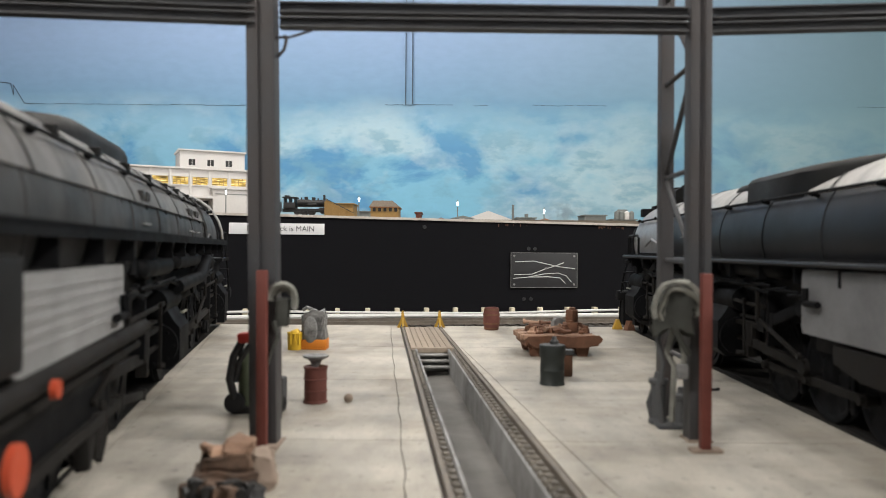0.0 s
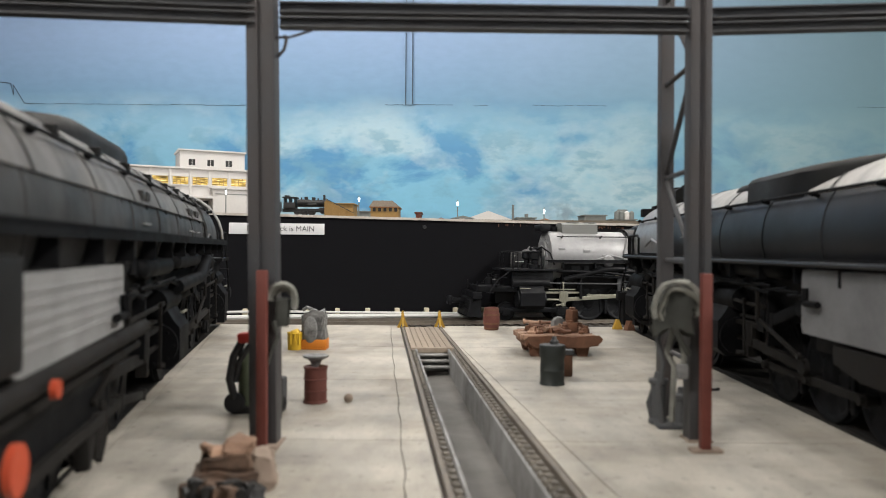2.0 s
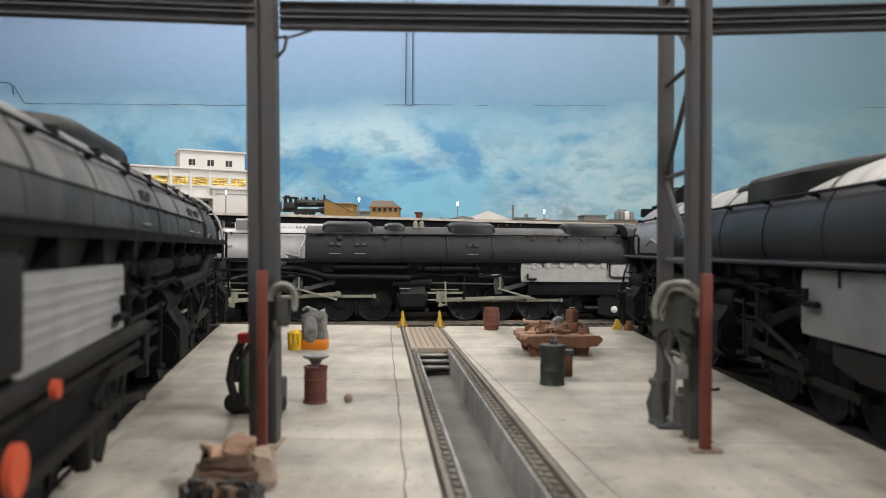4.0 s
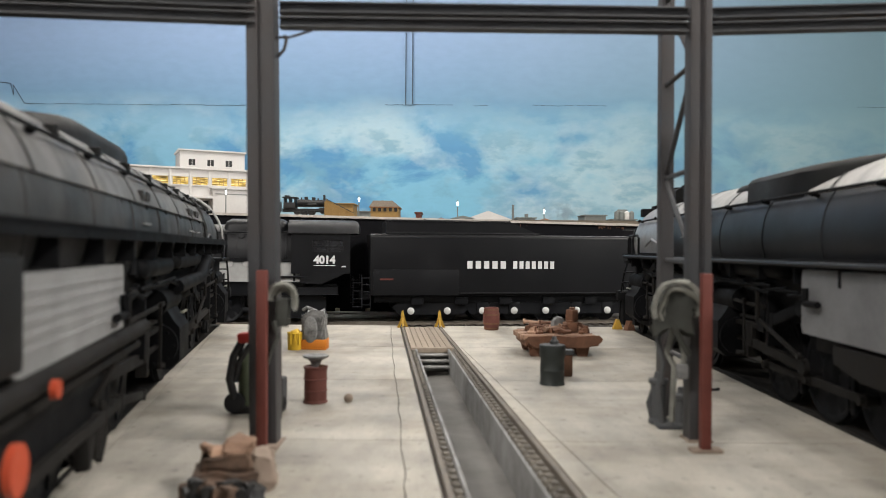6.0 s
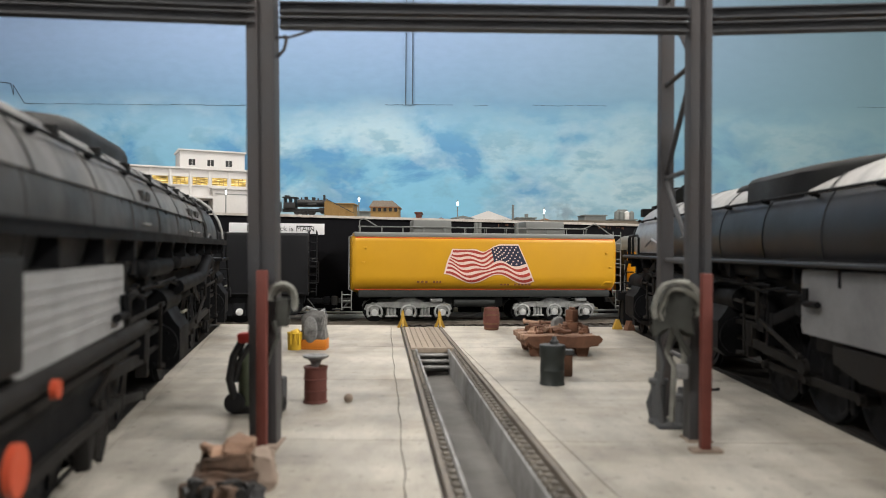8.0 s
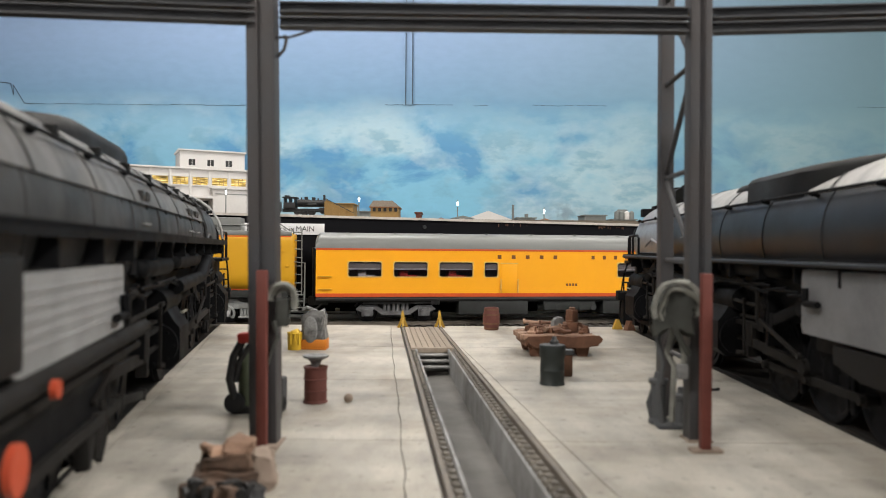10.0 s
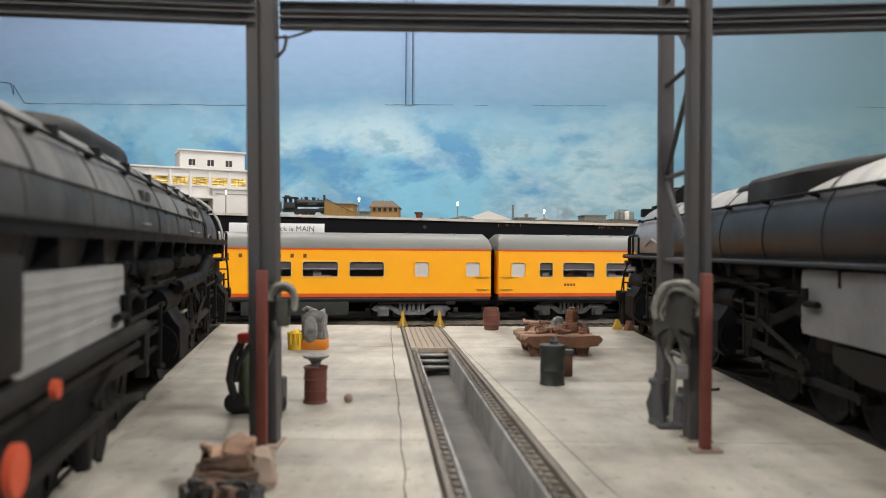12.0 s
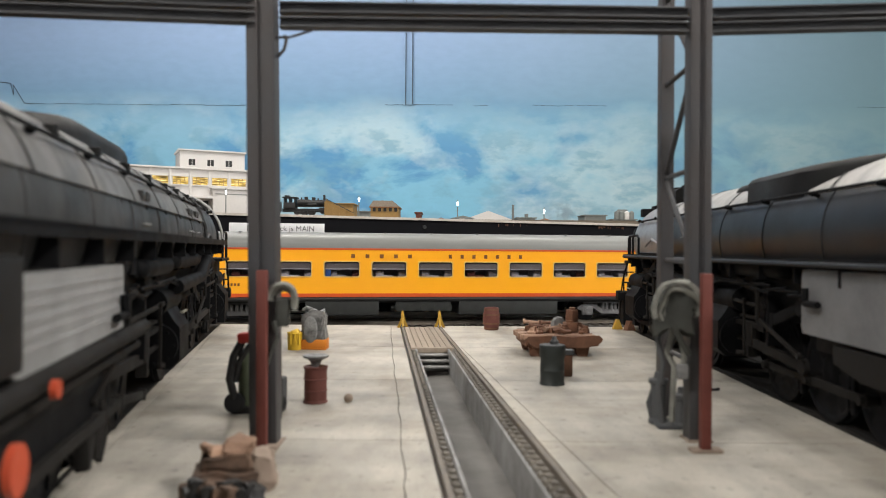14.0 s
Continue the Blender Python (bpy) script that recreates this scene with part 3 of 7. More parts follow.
def roundhouse_floor():
    base = whole("floor", flat_prism([(-60, -50), (60, -50), (60, 28.2), (-60, 27.6)], -1.0, -0.72), DARK_CONCRETE, "pale weathered concrete floor of the roundhouse", kind="structure")
    lines = [line(-40, 0.0), line(-3.15, -0.190), line(-2.62, -0.207), line(0.31, -0.0817, 0.05), line(PIT_X - 0.785, PIT_K), line(PIT_X + 0.785 + PIT_SPREAD * 28, PIT_K - PIT_SPREAD), line(3.15, -0.1165), line(6.30, 0.0262), line(40, 0.0)]
    ys = [-48, 1.5, 7.0, 11.35, 16.6, 22.2, 28.3]
    for i, (a, b) in enumerate(zip(lines, lines[1:])):
        if i == 4:
            continue
        for y0, y1 in zip(ys, ys[1:]):
            if b(y1) - a(y1) < 0.03:
                continue
            c = a
            if i == 6 and lines[5](y1) > a(y1):
                c = lines[5]
            bm = flat_prism(slab_poly(c, b, y0, y1, 0.008), -0.72, 0.0)
            # Near-black outer slabs put the darkness under the engines into the colour.
            part("slab", bm, DARK_CONCRETE if i in (0, 7) else CONCRETE, base)


def inspection_pit():
    m = at(PIT_X, 0, 0, 0, 0, math.degrees(math.atan(-PIT_K)))
    pit = thing("inspection_pit", "grey inspection pit between the rails of the middle stall", "pit", m, kind="structure")
    part("pit_floor", box(B(), -0.45, 0.45, 2, 21.7, -0.70, -0.64), PIT_FLOOR, pit, "grimy concrete pit floor")
    for s in (-1, 1):
        part("pit_wall", box(B(), min(s * 0.45, s * 0.50), max(s * 0.45, s * 0.50), 2, 21.75, -0.7, 0.015, 0.006), IRON_GREY, pit, "grey steel pit wall")
        fan = (lambda y: PIT_SPREAD * (28 - y)) if s > 0 else (lambda y: 0.0)
        bed = flat_prism([(s * 0.50, 2), (s * 0.783 + fan(2), 2), (s * 0.783, 28.1), (s * 0.50, 28.1)][::s], -0.7, -0.12)
        part("rail_bed", bed, PIT_FLOOR, pit)
        bm = B()
        box(bm, -0.04, 0.04, 2, 28.1, -0.07, 0.035, 0.01)
        box(bm, -0.015, 0.015, 2, 28.1, -0.11, -0.06)
        box(bm, -0.075, 0.075, 2, 28.1, -0.125, -0.10)
        turn = Matrix.Translation((s * 0.69 * U, 28 * U, 0)) @ Matrix.Rotation(math.atan(PIT_SPREAD) if s > 0 else 0.0, 4, "Z") @ Matrix.Translation((0, -28 * U, 0))
        part("rail", bm, RAIL, pit, "rusty rail beside the pit", turn)
        chair = None
        for i in range(76):
            y = 6.2 + i * 0.285
            mm = pose((s * 0.585 + fan(y) * 0.6) * U, y * U, -0.06 * U, 0, 0, 0)
            if chair is None:
                bm = B()
                box(bm, -0.08, 0.08, -0.085, 0.085, -0.06, 0.02, 0.02)
                box(bm, -0.03, 0.07, -0.05, 0.05, 0.02, 0.075, 0.02)
                chair = part("rail_chair", bm, CHAIR, pit, "", mm)
            else:
                again(chair, mm)
    for i in range(3):
        z = -0.38 + 0.135 * i
        part("step", box(B(), -0.45, 0.45, 20.9 + 0.27 * i, 21.2 + 0.27 * i, z - 0.05, z, 0.012), IRON_GREY, pit, "pale pit step board")
    bm = B()
    box(bm, -0.5, 0.5, 21.7, 28.1, -0.7, -0.16)
    part("pit_end", bm, PIT_FLOOR, pit)
    cover = thing("plank_cover", "worn brown plank crossing laid between the rails", "planks", m)
    plank = None
    for i in range(7):
        mm = pose((-0.54 + i * 0.18) * U, 24.7 * U, 0.0)
        if plank is None:
            plank = part("plank", box(B(), -0.082, 0.082, -2.95, 2.95, -0.155, 0.035, 0.015), PLANK, cover, "", mm)
        else:
            again(plank, mm)
    part("cross_batten", box(B(), -0.64, 0.64, 21.72, 21.86, -0.10, 0.05, 0.02), PLANK, cover)
    for s in (-1, 1):
        stop = thing("wheel_stop", "yellow rail wheel stop clamped to the rail end", "wheel stop", m @ at(s * 0.69, 27.75, 0.0), "yellow wheel stops")
        bm = B()
        prism(bm, [(-0.22, 0.0), (-0.10, 0.0), (-0.02, 0.24), (0.02, 0.24), (0.10, 0.0), (0.22, 0.0), (0.075, 0.34), (0.05, 0.56), (0.0, 0.66), (-0.045, 0.56), (-0.06, 0.34)], -0.06, 0.03)
        rough_up(bm, 0.01, 5)
        part("horn", bm, STOP_YELLOW, stop)
        bm = B()
        rod(bm, (0, -0.30, 0.05), (0, 0.0, 0.40), 0.035, 6)
        part("brace", bm, STOP_YELLOW, stop)


def stall_track(x0, k):
    m = at(x0, 0, 0, 0, 0, math.degrees(math.atan(-k)))
    ob = thing("stall_track", "rails of an occupied roundhouse stall set in concrete", "rails", m, "stall tracks")
    for s in (-1, 1):
        # Rails darkened too, to hold the shade beneath the engines.
        part("rail", box(B(), s * 0.75 - 0.04, s * 0.75 + 0.04, -40, 28.0, -0.1, 0.012, 0.01), GRIME, ob)


room()
sky_mural()
benchwork()
fascia_label()
track_diagram()
conduits()
main_line()
roundhouse_floor()
inspection_pit()
STALL_W, STALL_E = (-3.62, -0.2093), (7.23, 0.0262)
stall_track(*STALL_W)
stall_track(*STALL_E)


# ---- steel columns and beams of the roundhouse ----


def i_beam(bm, half, flange, web, z0, z1, x=0.0, y=0.0):
    """An upright rolled section: flanges across y, web between."""
    box(bm, x - half, x + half, y - half, y - half + flange, z0, z1, 0.008)
    box(bm, x - half, x + half, y + half - flange, y + half, z0, z1, 0.008)
    box(bm, x - web, x + web, y - half + flange, y + half - flange, z0, z1)


def columns():
    west = thing("roundhouse_column", "dark weathered steel column with rust streaks", "column", at(-2.66, 11.15, 0, 0, -0.95, 0), "roundhouse columns")
    bm = B()
    box(bm, -0.205, -0.03, -0.16, 0.16, 0, 9.0, 0.01)
    box(bm, -0.03, 0.03, -0.13, 0.16, 0, 9.0)
    box(bm, 0.03, 0.20, -0.16, 0.16, 0, 9.0, 0.01)
    part("front_leg", bm, COLUMN_STEEL, west)
    bm = B()
    box(bm, -0.42, -0.10, 1.35, 1.62, 0, 9.0, 0.01)
    part("back_leg", bm, COLUMN_STEEL, west)
    bm = B()
    for i in range(12):
        z = 0.6 + i * 0.7
        rod(bm, (0.0, 0.1, z), (-0.26, 1.5, z + (0.7 if i % 2 else 0)), 0.035, 6)
    part("lacing", bm, COLUMN_STEEL, west)
    part("base_plate", box(B(), -0.20, 0.26, -0.20, 0.20, 0.0, 0.03, 0.01), DUST, west, "dusty base plate")
    east = thing("roundhouse_column", "dark steel laced column with rust streaks", "column", at(3.99, 11.54, 0, 0, -0.15, 0), "roundhouse columns")
    bm = B()
    box(bm, -0.165, -0.03, -0.16, 0.16, 0, 9.0, 0.01)
    box(bm, -0.03, 0.05, -0.12, 0.16, 0, 9.0)
    box(bm, 0.05, 0.165, -0.16, 0.16, 0, 9.0, 0.01)
    part("front_leg", bm, COLUMN_STEEL, east)
    bm = B()
    box(bm, -0.10, 0.13, 1.60, 1.86, 0, 9.0, 0.01)
    part("back_leg", bm, COLUMN_STEEL, east)
    bm = B()
    zz = (1.2, 2.78, 4.24, 5.9, 7.4, 8.8)
    for i, (a, b) in enumerate(zip(zz, zz[1:])):
        rod(bm, (0.0, 1.7, a), (-0.06, 0.0, a), 0.045, 6)
        if i % 2 == 0:
            rod(bm, (0.0, 1.7, a), (-0.06, 0.0, b), 0.045, 6)
        else:
            rod(bm, (-0.06, 0.0, a), (0.0, 1.7, b), 0.045, 6)
    part("lacing", bm, COLUMN_STEEL, east)
    part("base_plate", box(B(), -0.20, 0.20, -0.20, 0.20, 0.0, 0.03, 0.01), DUST, east, "dusty base plate")


def red_post(x, y, lean):
    ob = thing("bollard_post", "oxide-red steel guard post in front of the column", "post", at(x, y, 0, 0, lean, 0), "red guard posts")
    bm = B()
    box(bm, -0.075, 0.075, -0.075, 0.075, 0.04, 2.62, 0.02)
    part("post", bm, RED_POST, ob)
    part("foot", box(B(), -0.22, 0.24, -0.11, 0.11, 0.0, 0.05, 0.015), DUST, ob, "flat dusty foot plate")


def beam_between(a, b, label="dark steel roof beam of paired channels"):
    a, b = Vector(a), Vector(b)
    d = b - a
    mid = (a + b) / 2
    rz = math.degrees(math.atan2(d.y, d.x))
    tilt = -math.degrees(math.atan2(d.z, math.hypot(d.x, d.y)))
    n = d.length / 2
    ob = thing("roof_beam", label, "beam", at(mid.x, mid.y, mid.z, 0, tilt, rz), "roof beams")
    for z0, z1 in ((-0.19, -0.025), (0.03, 0.20)):
        bm = B()
        box(bm, -n, n, -0.03, 0.10, z0, z1)
        box(bm, -n, n, -0.11, 0.10, z0, z0 + 0.03, 0.008)
        box(bm, -n, n, -0.11, 0.10, z1 - 0.03, z1, 0.008)
        part("channel", bm, BEAM_STEEL, ob)
    return ob


columns()
red_post(-2.63, 10.80, -0.35)
red_post(3.87, 10.83, 0.0)
beam_between((-8.6, 9.95, 6.33), (-2.85, 11.05, 6.49))
beam_between((-2.5, 11.2, 6.47), (3.78, 11.5, 6.53))
beam_between((4.17, 11.52, 6.53), (10.5, 11.05, 6.61))
br = thing("corner_brace", "dark bent-wire brace between column and beam", "brace", at(-2.56, 11.18, -0.02), "wire braces")
part("wire", tube(B(), [(0.02, 0, 5.86), (0.13, 0, 5.98), (0.16, 0, 6.12), (0.13, 0, 6.19)], 0.028, 6), COLUMN_STEEL, br)
part("wire", tube(B(), [(0.0, 0, 6.16), (0.2, 0, 6.16), (0.55, 0, 6.27)], 0.02, 6), COLUMN_STEEL, br)

# ---- locomotives ----


def about_x(x, z):
    """Turns a body of revolution about z into one about x, with its axis at height z."""
    return Matrix.Translation((x, 0, z)) @ Matrix.Rotation(radians(90), 4, "Y")


def wheel_mesh(bm, r, y, s, spokes=10, width=0.13, hub=0.22):
    """One wheel at lateral place y, its face towards side s; the axle lies along y. The spokes stand out of the pressed disc."""
    m = Matrix.Translation((0, y, 0)) @ Matrix.Rotation(radians(-90 * s), 4, "X")
    seg = 30
    profile = [(r * 0.80, -width / 2), (r + 0.035, -width / 2), (r + 0.035, -width / 2 + 0.03), (r, -width / 2 + 0.035), (r * 0.995, width / 2), (r * 0.90, width / 2), (r * 0.86, width / 2 - 0.02), (hub * 1.35, width / 2 - 0.02), (hub, width / 2 + 0.02), (hub * 0.5, width / 2 + 0.03)]
    before = set(bm.faces)
    lathe(bm, profile, None, seg)
    if spokes:
        web = [f for f in bm.faces if f not in before and r * 0.35 < math.hypot(f.calc_center_median().x, f.calc_center_median().y) < r * 0.80 and f.calc_center_median().z > 0]
        web = [f for f in web if int((math.atan2(f.calc_center_median().y, f.calc_center_median().x) % math.tau) / math.tau * seg) % 3]
        bmesh.ops.inset_individual(bm, faces=web, thickness=r * 0.018, depth=-0.05, use_even_offset=True)
    verts = {v for f in bm.faces if f not in before for v in f.verts}
    bmesh.ops.transform(bm, matrix=m, verts=list(verts))


def driver_set(parent, x, r, phase, black, pin):
    """A driving wheelset: the axle carries two wheels with crank pins and counterweights."""
    ob = part("driving_wheelset", rod(B(), (0, -0.80, 0), (0, 0.80, 0), 0.11, 10), black, parent, "black spoked driving wheels", pose(x * U, 0, r * U))
    for s in (-1, 1):
        bm = B()
        wheel_mesh(bm, r, s * 0.76, s)
        wheel = part("wheel", bm, black, ob)
        a = phase if s < 0 else phase + math.pi / 2
        cx, cz = math.cos(a) * 0.38, math.sin(a) * 0.38
        part("crank_pin", rod(B(), (cx, s * 0.78, cz), (cx, s * 1.12, cz), 0.08, 10), pin, ob)
        out = [(math.cos(a + math.pi + d) * r * q, math.sin(a + math.pi + d) * r * q) for q, ds in ((0.84, (-0.75, -0.4, 0, 0.4, 0.75)), (0.50, (0.6, 0, -0.6))) for d in ds]
        part("counterweight", prism(B(), out, s * 0.82 - 0.02, s * 0.82 + 0.02), black, ob)
    return ob


def small_set(parent, x, r, hub_material=None, name="wheelset", outside=0.0, black=LOCO_BLACK):
    bm = B()
    for s in (-1, 1):
        wheel_mesh(bm, r, s * 0.76, s, 0)
        if outside:
            rod(bm, (0, s * 0.8, 0), (0, s * outside, 0), 0.10, 10)
    rod(bm, (0, -0.72, 0), (0, 0.72, 0), 0.08, 8)
    ob = part(name, bm, black, parent, "", pose(x * U, 0, r * U))
    if hub_material:
        bm = B()
        for s in (-1, 1):
            lathe(bm, [(0.175, 0), (0.175, 0.05), (0.12, 0.09), (0.03, 0.10)], Matrix.Translation((0, s * (outside + 0.0), 0)) @ Matrix.Rotation(radians(-90 * s), 4, "X"), 16)
            for i in range(6):
                a = i * math.tau / 6
                ball(bm, (0.125 * math.cos(a), s * (outside + 0.06), 0.125 * math.sin(a)), 0.022, 1)
        part("hub_cap", bm, hub_material, ob, "white bearing cap")
    return ob


def bar(bm, a, b, w, t):
    """A flat bar in the x-z plane from a to b: w high, t thick across y, with round ends."""
    a, b = Vector(a), Vector(b)
    d = b - a
    ang = math.atan2(d.z, d.x)
    m = Matrix.Translation((a + b) / 2) @ Matrix.Rotation(-ang, 4, "Y")
    n = d.length / 2
    box(bm, -n, n, -t / 2, t / 2, -w / 2, w / 2, 0.012, m)
    for p in (a, b):
        rod(bm, p - Vector((0, t * 0.6, 0)), p + Vector((0, t * 0.6, 0)), w * 0.78, 12)
    return bm


MOVING = []     # (wheel or rod, its place, kind, radius)


def running_gear(loco, axles, r, cyl, rod_mat, phase, moving, black):
    """Cylinders, rods and valve gear of one engine unit; both sides."""
    for x in axles:
        w = driver_set(loco, x, r, phase, black, rod_mat)
        if moving:
            MOVING.append((w, x, "wheel", r))
    for s in (-1, 1):
        for x in axles:
            part("axle_box", box(B(), x - 0.22, x + 0.22, s * 0.50 - 0.08, s * 0.50 + 0.08, 0.55, 1.25, 0.02), black, loco)
        for xa, xb in zip(axles, axles[1:]):
            part("brake_hanger", box(B(), (xa + xb) / 2 - 0.06, (xa + xb) / 2 + 0.06, s * 0.86 - 0.04, s * 0.86 + 0.04, 0.3, 1.0, 0.02), black, loco)
            part("brake_shoe", box(B(), (xa + xb) / 2 - 0.30, (xa + xb) / 2 - 0.22, s * 0.74 - 0.1, s * 0.74 + 0.1, 0.35, 1.35, 0.02), black, loco)
    for s in (-1, 1):
        a = phase if s < 0 else phase + math.pi / 2
        # cylinder and valve chest
        bm = B()
        extrude_x(bm, [(s * 0.55, 0.62), (s * 1.35, 0.62), (s * 1.52, 0.78), (s * 1.52, 1.40), (s * 1.40, 1.55), (s * 1.30, 1.72), (s * 1.12, 1.80), (s * 0.80, 1.80), (s * 0.55, 1.7)], [cyl - 0.62, cyl + 0.62])
        rod(bm, (cyl - 0.72, s * 1.08, 1.08), (cyl + 0.72, s * 1.08, 1.08), 0.42, 20)
        rod(bm, (cyl - 0.95, s * 1.08, 1.90), (cyl + 0.95, s * 1.08, 1.90), 0.26, 16)
        for dx in (-0.72, 0.72):
            for i in range(8):
                b = i * math.tau / 8
                ball(bm, (cyl + dx, s * 1.08 + 0.34 * math.cos(b), 1.08 + 0.34 * math.sin(b)), 0.035, 1)
        part("cylinder", bm, black, loco)
        part("cylinder_trim", box(B(), cyl - 0.66, cyl - 0.1, s * 1.46 - 0.03, s * 1.46 + 0.03, 1.62, 1.66, 0.01), ROD, loco, "thin bright cylinder edge")
        # guide bars, crosshead, rods
        y = s * 1.10
        xg = cyl + 0.72
        bm = B()
        box(bm, xg, xg + 1.9, y - 0.07, y + 0.07, 1.36, 1.46, 0.015)
        box(bm, xg + 0.2, xg + 1.6, y - 0.07, y + 0.07, 1.54, 1.60, 0.015)
        part("guide_bar", bm, rod_mat, loco)
        part("guide_yoke", box(B(), xg + 1.8, xg + 1.92, min(s * 0.5, s * 1.25), max(s * 0.5, s * 1.25), 1.1, 2.3, 0.02), black, loco)
        cx, cz = math.cos(a) * 0.38, math.sin(a) * 0.38
        xd = axles[2] if len(axles) > 3 else axles[1]
        reach = xd - (xg + 1.05)
        xc = xd + cx - math.sqrt(reach * reach - cz * cz)
        bm = B()
        box(bm, -0.22, 0.22, y - 0.09 - s * 0, y + 0.09, -0.10, 0.42, 0.04)
        rod(bm, (-0.2, y, 0.0), (-1.35, y, 0.0), 0.05, 8)
        box(bm, -0.10, 0.08, y - 0.1, y + 0.1, -0.34, -0.08, 0.03)
        ch = part("crosshead", bm, rod_mat, loco, "bright crosshead and piston rod", pose(xc * U, 0, 1.06 * U))
        bm = bar(B(), (0, 0, 0), (reach, 0, 0), 0.19, 0.08)
        mr = part("main_rod", bm, rod_mat, loco, "bright steel main rod")
        bm = B()
        for p, q in zip(axles, axles[1:]):
            bar(bm, (p, 0, 0), (q, 0, 0), 0.14, 0.07)
        sr = part("side_rod", bm, rod_mat, loco, "bright steel side rod")
        # valve gear: eccentric rod, link, radius rod, reach rod
        bm = bar(B(), (cyl + 0.9, s * 1.28, 1.90), (xd - 1.7, s * 1.28, 1.85), 0.07, 0.05)
        part("radius_rod", bm, GREY_KIT if rod_mat is ROD else rod_mat, loco)
        part("eccentric_rod", bar(B(), (xd - 1.9, s * 1.32, 1.62), (xd - 0.1, s * 1.32, 1.12), 0.08, 0.05), rod_mat, loco)
        part("combination_lever", bar(B(), (xg + 0.9, s * 1.33, 1.92), (xg + 0.95, s * 1.33, 0.84), 0.07, 0.05), rod_mat, loco)
        part("union_link", bar(B(), (xg + 0.60, s * 1.33, 0.80), (xg + 0.95, s * 1.33, 0.86), 0.07, 0.05), rod_mat, loco)
        part("lifting_arm", tube(B(), [(xd - 2.3, s * 1.34, 2.28), (xd - 1.95, s * 1.34, 2.30), (xd - 1.85, s * 1.34, 2.2), (xd - 1.85, s * 1.34, 1.6)], 0.045, 6), rod_mat, loco)
        bm = B()
        prism(bm, [(xd - 2.05, 1.35), (xd - 1.75, 1.35), (xd - 1.65, 1.85), (xd - 1.75, 2.35), (xd - 2.05, 2.35), (xd - 2.15, 1.85)], s * 1.2 - 0.06, s * 1.2 + 0.06)
        bar(bm, (xd - 2.8, s * 1.25, 2.28), (xd - 1.9, s * 1.25, 2.15), 0.13, 0.08)
        bar(bm, (xd - 1.5, s * 1.2, 1.6), (xd - 0.3, s * 1.2, 1.95), 0.20, 0.06)
        part("link", bm, black if rod_mat is not ROD else GREY_KIT, loco)

        def place_rods(ang, side=s, yy=y, cr=ch, mn=mr, sd=sr, x_d=xd, rch=reach):
            px, pz = math.cos(ang) * 0.38, math.sin(ang) * 0.38
            x_c = x_d + px - math.sqrt(rch * rch - pz * pz)
            tilt = -math.degrees(math.asin(pz / rch))
            return ((cr, pose(x_c * U, 0, 1.06 * U)), (mn, pose(x_c * U, (yy + side * 0.03) * U, 1.06 * U, 0, tilt * 0.8, 0)), (sd, pose(px * U, side * 1.0 * U, (r + pz) * U)))

        for ob, mm in place_rods(a):
            ob.matrix_basis = mm
        if moving:
            MOVING.append((place_rods, a, "rods", r))


